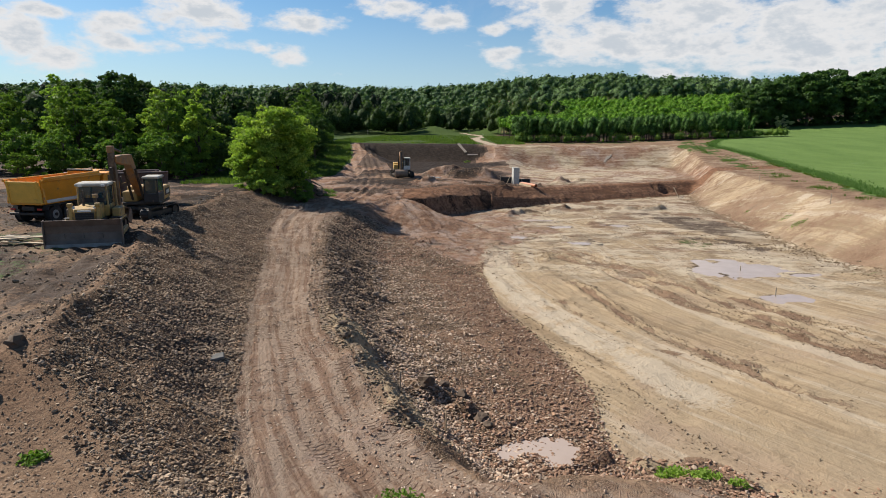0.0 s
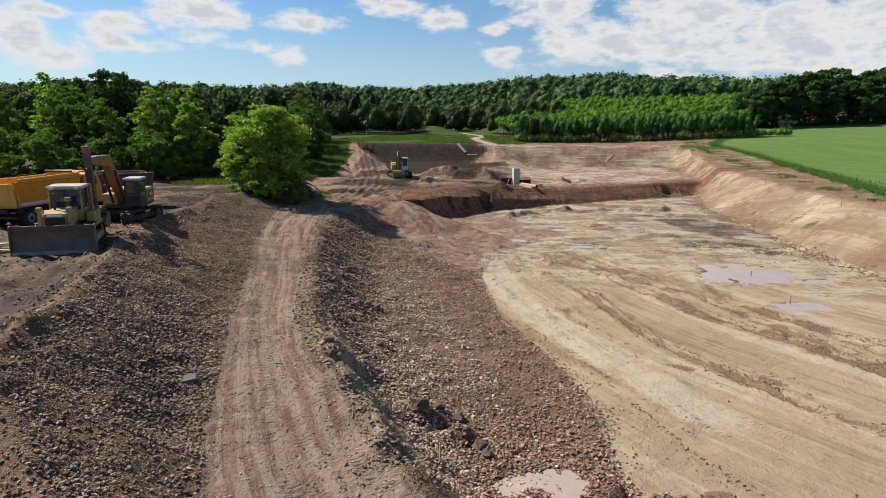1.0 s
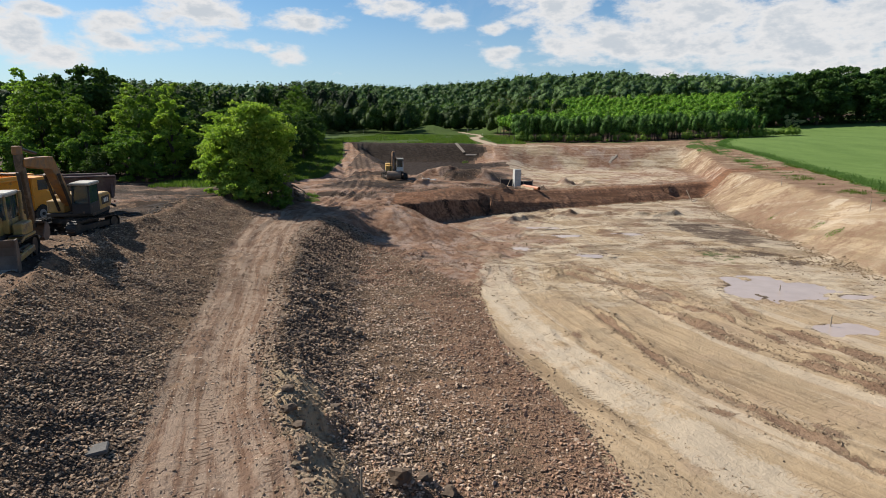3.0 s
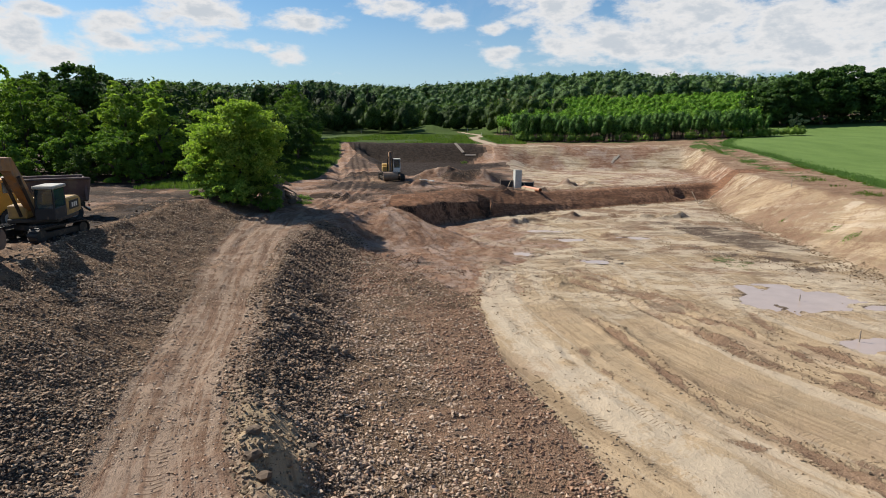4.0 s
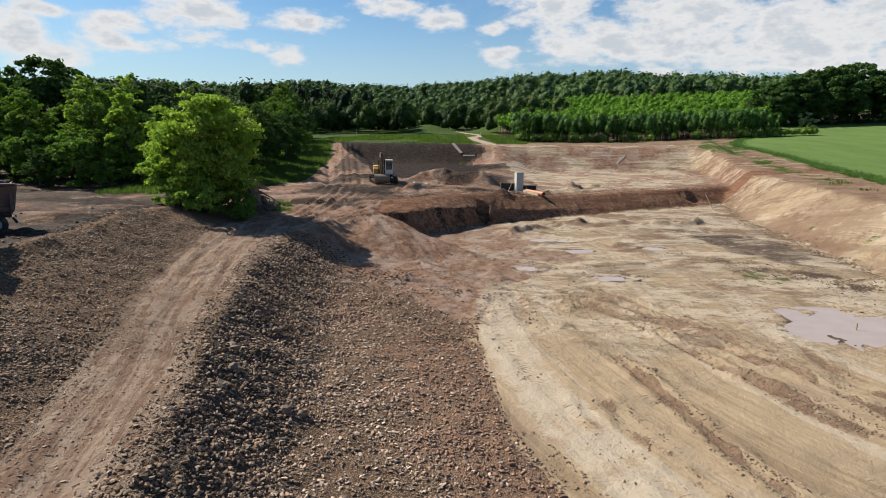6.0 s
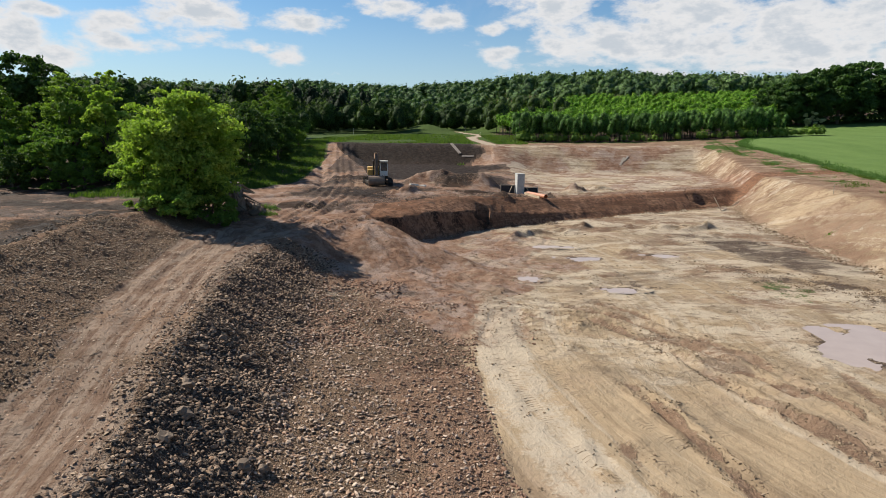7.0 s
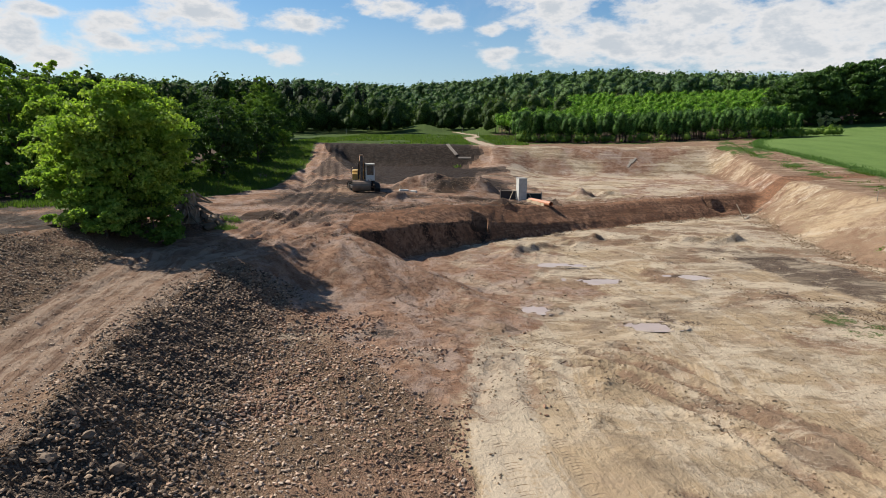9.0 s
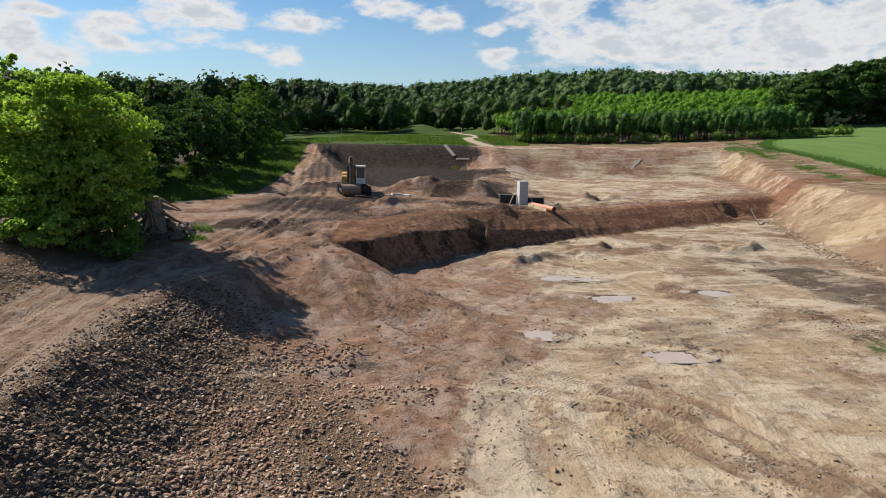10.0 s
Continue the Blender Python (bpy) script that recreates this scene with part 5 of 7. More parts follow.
            if keep(x, y):
                out.append((x, y, g.uniform(*hr)))
        return out

    valley = lambda x, y: abs(x + 8 - 0.06 * (y - 150)) < 30 - 0.11 * max(0, y - 170) and y < 300
    plant = lambda x, y: x > 19 + 0.02 * (y - 170) and y < 300
    PLANT_SPOTS.extend(scatter(980, (20, 150), (180, 300), (5.4, 7.4), lambda x, y: x < 86 + 0.25 * (y - 170) or y > 220))
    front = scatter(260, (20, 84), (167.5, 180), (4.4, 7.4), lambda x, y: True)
    forest("plantation_front", 47, front, M_LEAF_FRONT_SHADE, 190, 0.46, "shaded leafy front of the young plantation with thin stems", 0.23, 0.1, 2)
    skirt = scatter(150, (20, 92), (165.5, 169), (1.0, 2.6), lambda x, y: g.random() < 0.45 or x < 31 or x > 74)
    forest("plantation_skirt", 48, skirt, M_LEAF_MID, 60, 1.5, "low shrubs and saplings along the plantation's foot", 0.5, 0.0, 1)
    forest("plantation", 41, PLANT_SPOTS, M_LEAF_PLANT, 85, 0.62, "dense bright green young plantation of slender trees", 0.3, 0.3, 2)
    PLANT_SPOTS.extend(front)
    trunks("plantation_trunks", 46)
    forest("left_woods", 42, scatter(420, (-230, -30), (105, 300), (9, 13), lambda x, y: x < -34 - 0.05 * (y - 105) and not valley(x, y)), M_LEAF_FAR, 210, 0.75, "mixed green broadleaf woods beside the valley", 0.34, 0.0)
    forest("valley_thicket", 43, scatter(260, (-75, 45), (228, 310), (6, 12), lambda x, y: not (abs(x + 3) < 9 and y < 262) and not (x > 4 and x < 18 and y < 262)), M_LEAF_FAR, 150, 0.8, "thicket of trees and shrubs across the valley", 0.36, 0.0)
    forest("hill_forest", 44, scatter(2300, (-440, 480), (300, 620), (8, 13), lambda x, y: abs(x - 10) < 0.78 * y), M_LEAF_HILL_HAZE, 42, 1.5, "wooded hill of mixed broadleaf forest", 0.4, 0.0, 3)
    forest("conifers", 45, scatter(240, (-320, -30), (230, 330), (13, 18), lambda x, y: not valley(x, y)), M_CONIFER, 90, 0.85, "dark conifers rising behind the broadleaf woods", 0.2, 0.05)
    return plant


woods()

# ---- machines and built things ----
M_YELLOW = plain("machine_yellow", (0.56, 0.35, 0.085), 0.5, 0, 0.25, 2.0, 0.1, 0.35)
M_CREAM = plain("faded_yellow", (0.45, 0.285, 0.085), 0.55, 0, 0.3, 2.0, 0.1, 0.42)
M_ORANGE = plain("tipper_orange", (0.72, 0.3, 0.02), 0.45, 0, 0.15, 1.5, 0.08, 0.1)
M_GATE = plain("tailgate_yellow", (0.78, 0.47, 0.08), 0.45, 0, 0.15, 1.5, 0.08, 0.12)
M_ROOF = plain("dusty_grey_roof", (0.4, 0.38, 0.33), 0.6, 0, 0.25, 2.0, 0.08, 0.3)
# boom paint much darkened: the shadow on the stick is in the colour
M_STICK = plain("shaded_stick_paint", (0.075, 0.045, 0.026), 0.55, 0, 0.35, 2.5, 0.15, 0.4)
M_RUSTY = plain("worn_boom_paint", (0.34, 0.16, 0.045), 0.6, 0, 0.35, 2.5, 0.15, 0.45)
M_MAROON = plain("dull_maroon", (0.1, 0.055, 0.05), 0.6, 0, 0.3, 2.0, 0.1, 0.4)
M_BLACK = plain("black_rubber", (0.025, 0.024, 0.023), 0.8, 0, 0.3, 5.0, 0.2, 0.3, (0.11, 0.085, 0.065))
M_DARK = plain("dark_steel", (0.045, 0.042, 0.04), 0.55, 0.5, 0.3, 3.0, 0.15, 0.3, (0.12, 0.085, 0.06))
M_BLADE = plain("scoured_steel", (0.17, 0.125, 0.1), 0.6, 0.25, 0.4, 1.6, 0.15, 0.35, (0.13, 0.09, 0.068))
M_EDGE = plain("bare_steel_edge", (0.3, 0.275, 0.25), 0.65, 0.3, 0.25, 3.0, 0.1, 0.35)
M_CHROME = plain("piston_chrome", (0.7, 0.7, 0.7), 0.15, 1.0, 0.1, 3.0, 0.02)
M_WHITE = plain("off_white_paint", (0.66, 0.66, 0.63), 0.5, 0, 0.15, 2.0, 0.05, 0.15)
M_GREYP = plain("grey_paint", (0.3, 0.3, 0.29), 0.5, 0, 0.2, 2.0, 0.05, 0.25)
M_RED = plain("lamp_red", (0.45, 0.03, 0.02), 0.3, 0, 0.1)
M_CONC = plain("fresh_concrete", (0.46, 0.46, 0.43), 0.85, 0, 0.2, 2.5, 0.3, 0.08)
M_GREYCONC = plain("dusty_concrete", (0.21, 0.175, 0.145), 0.9, 0, 0.25, 2.0, 0.2, 0.15)
M_FORM = plain("tarred_formwork", (0.022, 0.022, 0.024), 0.7, 0, 0.3, 4.0, 0.2, 0.12)
M_PINE = plain("raw_timber", (0.46, 0.36, 0.24), 0.8, 0, 0.3, 6.0, 0.3, 0.1)
M_GREYWOOD = plain("weathered_timber", (0.3, 0.255, 0.2), 0.85, 0, 0.35, 6.0, 0.3, 0.1)
M_PIPE = plain("orange_brown_plastic", (0.45, 0.19, 0.1), 0.45, 0, 0.12, 3.0, 0.05, 0.15)
M_SLAB = plain("grey_slab", (0.1, 0.095, 0.09), 0.85, 0, 0.25, 3.0, 0.3, 0.1)
M_DEADWOOD = plain("dead_wood", (0.2, 0.16, 0.12), 0.9, 0, 0.4, 7.0, 0.6)


M_BUCKET = plain("earth_polished_steel", (0.26, 0.18, 0.125), 0.6, 0.2, 0.25, 2.0, 0.15, 0.3)


def glass_material():
    m, n = material("tinted_glass")
    b = finish(n, (0.05, 0.1, 0.11), 0.06, None, 0.0, 0.8)
    b.inputs["Transmission Weight"].default_value = 0.45
    return m


M_GLASS = glass_material()


def part(name, bm, mat, parent, label=""):
    me = bpy.data.meshes.new(name)
    bmesh.ops.recalc_face_normals(bm, faces=bm.faces)
    bm.to_mesh(me)
    bm.free()
    me.materials.append(mat)
    ob = new(name, me)
    ob.parent = parent
    return tagged(ob, label)


def box(size, at, turn=(0, 0, 0), bevel=0.02, bm=None, taper=1.0):
    """A bevelled block; taper narrows its top."""
    own = bmesh.new()
    bmesh.ops.create_cube(own, size=1.0)
    for v in own.verts:
        k = taper if v.co.z > 0 else 1.0
        v.co = Vector((v.co.x * size[0] * k, v.co.y * size[1] * k, v.co.z * size[2]))
    if bevel:
        bmesh.ops.bevel(own, geom=own.edges[:], offset=min(bevel, 0.3 * min(size)), segments=1, affect="EDGES")
    own.transform(pose(*at, *turn))
    return join(bm, own)


def join(bm, own):
    if bm is None:
        return own
    me = bpy.data.meshes.new("joined")
    own.to_mesh(me)
    own.free()
    bm.from_mesh(me)
    bpy.data.meshes.remove(me)
    return bm


def rod(a, b, r, sides=12, bm=None, r2=None):
    own = bmesh.new()
    a, b = Vector(a), Vector(b)
    bmesh.ops.create_cone(own, cap_ends=True, segments=sides, radius1=r, radius2=r if r2 is None else r2, depth=(b - a).length)
    own.transform(Matrix.Translation((a + b) / 2) @ (b - a).to_track_quat("Z", "Y").to_matrix().to_4x4())
    return join(bm, own)


def plate(profile, x0, x1, bevel=0.02, bm=None):
    """A side profile of (y, z) points drawn out from x0 to x1."""
    own = bmesh.new()
    a = [own.verts.new((x0, y, z)) for y, z in profile]
    b = [own.verts.new((x1, y, z)) for y, z in profile]
    own.faces.new(a)
    own.faces.new(b[::-1])
    for i in range(len(a)):
        j = (i + 1) % len(a)
        own.faces.new((a[i], b[i], b[j], a[j]))
    bmesh.ops.recalc_face_normals(own, faces=own.faces)
    if bevel:
        bmesh.ops.bevel(own, geom=own.edges[:], offset=bevel, segments=1, affect="EDGES")
    return join(bm, own)


def beam(line, widths, x0, x1, bm=None):
    """A box-section boom in the y-z plane along a bent line, of the given depths."""
    up, down = [], []
    for k, (p, w) in enumerate(zip(line, widths)):
        a, b = line[max(k - 1, 0)], line[min(k + 1, len(line) - 1)]
        d = Vector((b[0] - a[0], b[1] - a[1])).normalized()
        n = Vector((-d.y, d.x)) * w / 2
        up.append((p[0] + n.x, p[1] + n.y))
        down.append((p[0] - n.x, p[1] - n.y))
    return plate(up + down[::-1], x0, x1, 0.03, bm)


def wheel(parent, at, r, w, side):
    """Tyre with tread, rim and hub under a vehicle. side: +1 faces right."""
    bm = rod((at[0] - w / 2, at[1], at[2]), (at[0] + w / 2, at[1], at[2]), r, 24)
    bmesh.ops.bevel(bm, geom=[e for e in bm.edges if abs(e.verts[0].co.x - e.verts[1].co.x) < 1e-4], offset=0.06, segments=2, affect="EDGES")
    for k in range(24):
        a = 2 * math.pi * k / 24
        box((w * 0.96, 0.05, 0.07), (at[0], at[1] + (r - 0.01) * math.sin(a), at[2] + (r - 0.01) * math.cos(a)), (-math.degrees(a), 0, 0), 0, bm)
    t = part("tyre", bm, M_BLACK, parent)
    x = at[0] + side * w / 2
    part("rim", rod((x - side * 0.03, at[1], at[2]), (x + side * 0.02, at[1], at[2]), r * 0.55, 18), M_GREYP, t)
    part("hub", rod((x, at[1], at[2]), (x + side * 0.09, at[1], at[2]), r * 0.2, 10), M_DARK, t)


def crawler(parent, x, w, length, h, z0=0.0, sprocket_up=0.0):
    """One crawler track: shoes with grousers round a frame, and its rollers."""
    r = h / 2
    half = length / 2 - r
    run = 2 * half + math.pi * r
    total = 2 * run
    n = 46
    bm = bmesh.new()
    for k in range(n):
        s = total * k / n
        if s < 2 * half:
            y, z, a = -half + s, h, 0
        elif s < run:
            a = (s - 2 * half) / r
            y, z = half + r * math.sin(a), r + r * math.cos(a)
        elif s < run + 2 * half:
            y, z, a = half - (s - run), 0, math.pi
        else:
            a = math.pi + (s - run - 2 * half) / r
            y, z = -half + r * math.sin(a), r + r * math.cos(a)
        m = (x, y, z0 + z * 0.98 + 0.02)
        deg = -math.degrees(a)
        box((w, total / n * 0.93, 0.05), m, (deg, 0, 0), 0, bm)
        box((w, 0.03, 0.07), (m[0], m[1] + 0.05 * math.sin(a), m[2] + 0.05 * math.cos(a)), (deg, 0, 0), 0, bm)
    t = part("track", bm, M_DARK, parent, "muddy steel crawler track")
    part("track_frame", box((w * 0.55, length - 2.1 * r, h * 0.42), (x, 0, z0 + h * 0.48), bevel=0.04), M_DARK, t)
    for k in range(5):
        y = -half + 2 * half * k / 4
        part("roller", rod((x - w * 0.42, y, z0 + 0.17), (x + w * 0.42, y, z0 + 0.17), 0.12, 12), M_DARK, t)
    for y in (-half, half):
        part("idler", rod((x - w * 0.4, y, z0 + r), (x + w * 0.4, y, z0 + r), r * 0.78, 16), M_DARK, t)


def heading(ob, x, y, hx, hy, sink=0.03, lean=(0, 0)):
    ob.matrix_basis = pose(x, y, gz(x, y) - sink, lean[0], lean[1], math.degrees(math.atan2(-hx, hy)))


def cab_shell(parent, w, d, h, at, mat, roof_mat, slope=0.0):
    """A glazed operator's cab: floor box, four posts, roof, panes. at: base centre."""
    x, y, z = at
    cab = part("cab", box((w, d, h * 0.34), (x, y, z + h * 0.17), bevel=0.03), mat, parent)
    for sx in (-1, 1):
        for sy in (-1, 1):
            part("cab_post", rod((x + sx * (w / 2 - 0.05), y + sy * (d / 2 - 0.05), z + h * 0.3), (x + sx * (w / 2 - 0.07), y + sy * (d / 2 - 0.05) - slope * (sy > 0), z + h * 0.93), 0.05, 6), mat, cab)
    part("roof", box((w + 0.1, d + 0.12, h * 0.1), (x, y - slope / 2, z + h * 0.96), bevel=0.05), roof_mat, cab)
    gh = h * 0.56
    gzc = z + h * 0.34 + gh / 2
    part("windscreen", box((w - 0.2, 0.025, gh), (x, y + d / 2 - 0.05 - slope / 2, gzc), bevel=0), M_GLASS, cab)
    part("rear_window", box((w - 0.2, 0.025, gh), (x, y - d / 2 + 0.05, gzc), bevel=0), M_GLASS, cab)
    for sx in (-1, 1):
        part("side_window", box((0.025, d - 0.2, gh), (x + sx * (w / 2 - 0.05), y, gzc), bevel=0), M_GLASS, cab)
    seat = box((0.5, 0.5, 0.15), (x, y - 0.1, z + h * 0.36), bevel=0.04)
    box((0.48, 0.14, 0.65), (x, y - 0.38, z + h * 0.52), (-8, 0, 0), 0.04, seat)
    part("seat", seat, M_BLACK, cab)
    return cab


def bulldozer():
    b = tagged(new("bulldozer"), "faded yellow crawler bulldozer with a wide scoured steel blade", "bulldozer")
    for x in (-1.05, 1.05):
        crawler(b, x, 0.56, 3.5, 1.0)
    # raised fenders with rounded fronts over the tracks
    for sx in (-1, 1):
        part("fender", plate([(-1.3, 1.05), (0.2, 1.05), (0.55, 0.92), (0.6, 1.02), (0.25, 1.17), (-1.3, 1.17)], sx * 1.05 - 0.3, sx * 1.05 + 0.3), M_CREAM, b)
    part("hull", box((1.35, 3.3, 0.75), (0, 0.1, 0.85), bevel=0.05), M_DARK, b)
    hood = part("hood", plate([(-0.3, 1.15), (1.95, 1.1), (2.02, 1.75), (1.9, 1.9), (-0.3, 2.0)], -0.52, 0.52, 0.04), M_CREAM, b)
    part("grille", box((0.84, 0.05, 0.7), (0, 2.03, 1.36), bevel=0.01), M_FORM, hood)
    for k in range(7):
        part("grille_bar", box((0.8, 0.04, 0.025), (0, 2.06, 1.06 + 0.1 * k), bevel=0), M_DARK, hood)
    part("name_bar", box((0.62, 0.03, 0.08), (0, 2.035, 1.79), bevel=0), M_WHITE, hood, "pale lettering band")
    part("exhaust_pipe", rod((0.25, 0.9, 1.9), (0.25, 0.9, 2.75), 0.06), M_DARK, b)
    part("intake", rod((-0.25, 0.6, 1.95), (-0.25, 0.6, 2.35), 0.09), M_DARK, b)
    for sx in (-1, 1):
        lift = part("lift_cylinder", rod((sx * 0.62, 2.0, 1.3), (sx * 0.62, 2.0, 2.05), 0.085), M_CREAM, b)
        part("cylinder_head", box((0.24, 0.26, 0.2), (sx * 0.62, 2.0, 2.1), bevel=0.03), M_CREAM, lift)
        part("piston_rod", rod((sx * 0.62, 2.03, 1.3), (sx * 0.62, 2.42, 0.72), 0.04), M_CHROME, lift)
        part("push_arm", box((0.2, 2.7, 0.26), (sx * 1.47, 1.1, 0.5), (-4, 0, 0), 0.03), M_CREAM, b)
        part("brace", rod((sx * 1.45, 1.0, 0.62), (sx * 1.3, 2.45, 1.2), 0.06), M_DARK, b)
        part("headlight", box((0.2, 0.12, 0.16), (sx * 0.52, 1.96, 1.98), bevel=0.03), M_WHITE, b)
    cab_shell(b, 1.5, 1.5, 1.75, (0, -0.75, 1.25), M_CREAM, M_ROOF)
    for sx in (-1, 1):
        part("rollover_post", box((0.14, 0.16, 1.7), (sx * 0.86, -1.35, 2.15), bevel=0.03), M_CREAM, b, "roll-over frame post")
        part("side_tank", box((0.42, 1.3, 0.55), (sx * 1.08, -0.55, 1.42), bevel=0.06), M_CREAM, b, "fender tank beside the cab")
        part("step_plate", box((0.5, 0.4, 0.05), (sx * 1.1, 0.35, 1.22), bevel=0.01), M_DARK, b)
    part("dashboard", box((1.1, 0.25, 0.45), (0, -0.12, 2.02), bevel=0.04), M_FORM, b)
    part("air_cleaner", rod((-0.25, 0.6, 2.32), (-0.25, 0.6, 2.5), 0.14), M_CREAM, b)
    for sx in (-1, 1):
        part("work_lamp", box((0.2, 0.1, 0.13), (sx * 0.55, 0.04, 2.9), bevel=0.02), M_WHITE, b)
    part("fuel_tank", plate([(-1.5, 1.15), (-1.95, 1.2), (-2.0, 1.85), (-1.5, 2.0)], -0.85, 0.85, 0.05), M_CREAM, b)
    part("ripper_frame", box((1.3, 0.5, 0.5), (0, -2.2, 0.75), bevel=0.04), M_CREAM, b)
    for x in (-0.5, 0, 0.5):
        part("ripper_shank", plate([(-2.4, 1.0), (-2.2, 1.0), (-2.25, 0.35), (-2.1, 0.2), (-2.35, 0.25), (-2.45, 0.5)], x - 0.05, x + 0.05, 0.01), M_DARK, b)
    # curved blade with cutting edge and ribs
    pts = [(2.62, 0.12), (2.5, 0.4), (2.44, 0.75), (2.47, 1.1), (2.6, 1.42)]
    back = [(y - 0.07, z) for y, z in reversed(pts)]
    blade = part("blade", plate(pts + back, -1.72, 1.72, 0.0), M_BLADE, b, "broad curved steel blade, brown with soil")
    part("cutting_edge", box((3.46, 0.05, 0.2), (0, 2.63, 0.13), (12, 0, 0), 0.01), M_EDGE, blade, "bright worn cutting edge")
    for sx in (-1, 1):
        part("end_plate", plate([(2.3, 0.05), (2.68, 0.05), (2.66, 1.42), (2.42, 1.45), (2.3, 0.8)], sx * 1.74 - 0.03, sx * 1.74 + 0.03, 0.01), M_BLADE, blade)
    for x in (-0.9, 0.0, 0.9):
        part("blade_rib", box((0.1, 0.22, 1.1), (x, 2.32, 0.75), bevel=0.02), M_DARK, blade)
        part("weld_seam", box((0.02, 0.02, 0.5), (x * 0.95, 2.475, 0.48), (-10, 0, 0), 0), M_DARK, blade)
    heading(b, -18.75, 32.6, 0.30, -0.95)


def tipper(name, label, body_mat, cab_mat, length, x, y, hx, hy, cover=True):
    """A three-axle tipper lorry; its tail is at y = 0, its cab ahead."""
    t = tagged(new(name), label, "tipper truck")
    part("chassis", box((0.85, length + 2.4, 0.3), (0, (length + 2.4) / 2 + 0.1, 0.95), bevel=0.03), M_DARK, t)
    for yy in (0.95, 2.25, length + 1.1):
        for sx in (-1, 1):
            wheel(t, (sx * 1.02, yy, 0.52), 0.52, 0.36, sx)
        part("axle", rod((-0.9, yy, 0.52), (0.9, yy, 0.52), 0.09), M_DARK, t)
    for sx in (-1, 1):
        part("mudguard", plate([(0.25, 0.85), (0.4, 1.15), (2.75, 1.15), (2.95, 0.8), (2.9, 0.78), (2.7, 1.1), (0.45, 1.1), (0.3, 0.83)], sx * 1.03 - 0.2, sx * 1.03 + 0.2, 0.0), M_BLACK, t)
        part("tail_lamp", box((0.34, 0.06, 0.13), (sx * 0.9, -0.03, 0.92), bevel=0.02), M_RED, t)
    part("rear_bumper", box((2.3, 0.12, 0.16), (0, -0.02, 0.62), bevel=0.03), M_DARK, t)
    # open tipping body: floor, sides, tailgate, ribs, top rail
    z0, h, w = 1.25, 1.45, 2.5
    body = part("tipping_body", box((w * 0.86, length, 0.14), (0, length / 2, z0), bevel=0.03), body_mat, t)
    for sx in (-1, 1):
        side = bmesh.new()
        lo, hi = sx * w * 0.41, sx * w * 0.5
        ring = [(lo, 0.15, z0), (hi, -0.12, z0 + h), (hi, length, z0 + h), (lo, length, z0)]
        vs = [side.verts.new(p) for p in ring] + [side.verts.new((p[0] - sx * 0.07, p[1], p[2])) for p in ring]
        for f in ((0, 1, 2, 3), (7, 6, 5, 4), (0, 4, 5, 1), (1, 5, 6, 2), (2, 6, 7, 3), (3, 7, 4, 0)):
            side.faces.new([vs[i] for i in f])
        part("side_wall", side, body_mat, body)
        part("top_rail", rod((hi, -0.15, z0 + h), (hi, length + 0.05, z0 + h + 0.02), 0.09, 8), body_mat, body)
        part("lower_rail", box((0.08, length - 0.2, 0.2), (sx * (w * 0.43 + 0.03), length / 2, z0 + 0.12), bevel=0.02), M_WHITE if body_mat is M_ORANGE else body_mat, body)
        for yy in (0.12, length * 0.98):
            part("side_rib", box((0.1, 0.16, h), (sx * (w * 0.455 + 0.03), yy, z0 + h / 2), (0, -sx * 8, 0), 0.02), body_mat, body)
    gate = part("tailgate", box((w * 0.9, 0.09, h * 0.96), (0, -0.02, z0 + h / 2), (10, 0, 0), 0.03), M_GATE if body_mat is M_ORANGE else body_mat, body)
    part("gate_panel", box((w * 0.66, 0.03, h * 0.6), (0, -0.09, z0 + h * 0.53), (10, 0, 0), 0.02), M_GATE if body_mat is M_ORANGE else body_mat, gate)
    for sx in (-1, 1):
        part("gate_rib", box((0.12, 0.1, h), (sx * w * 0.42, -0.08, z0 + h / 2), (10, -sx * 5, 0), 0.02), M_GATE if body_mat is M_ORANGE else body_mat, gate)
    part("front_wall", box((w * 0.95, 0.08, h + 0.3), (0, length, z0 + h / 2 + 0.15), bevel=0.03), body_mat, body)
    part("cab_guard", box((w * 0.9, 0.8, 0.08), (0, length + 0.45, z0 + h + 0.3), bevel=0.03), body_mat, body)
    if cover:
        part("rolled_sheet", rod((w * 0.5, 0.1, z0 + h + 0.1), (w * 0.44, length, z0 + h + 0.16), 0.13, 10), body_mat, body, "rolled cover sheet along the top edge")
        part("sheet_bow", box((1.9, 0.14, 0.14), (0.1, length - 0.5, z0 + h + 0.35), bevel=0.03), M_DARK, body)
    part("hydraulic_ram", rod((0, length + 0.3, 1.0), (0, length + 0.25, z0 + h), 0.12), M_DARK, t)
    # cab
    c = part("cab", plate([(length + 0.5, 0.75), (length + 0.5, 2.75), (length + 1.9, 2.8), (length + 2.3, 2.0), (length + 2.4, 0.7)], -1.15, 1.15, 0.06), cab_mat, t)
    part("windscreen", plate([(length + 2.0, 2.72), (length + 2.36, 2.02), (length + 2.34, 2.0), (length + 1.97, 2.7)], -0.98, 0.98, 0), M_GLASS, c)
    for sx in (-1, 1):
        part("side_window", box((0.03, 0.8, 0.62), (sx * 1.155, length + 1.35, 2.3), bevel=0), M_GLASS, c)
        part("mirror", box((0.1, 0.12, 0.45), (sx * 1.38, length + 2.15, 2.2), bevel=0.03), M_DARK, c)
        part("headlight", box((0.34, 0.06, 0.2), (sx * 0.85, length + 2.4, 1.0), bevel=0.03), M_WHITE, c)
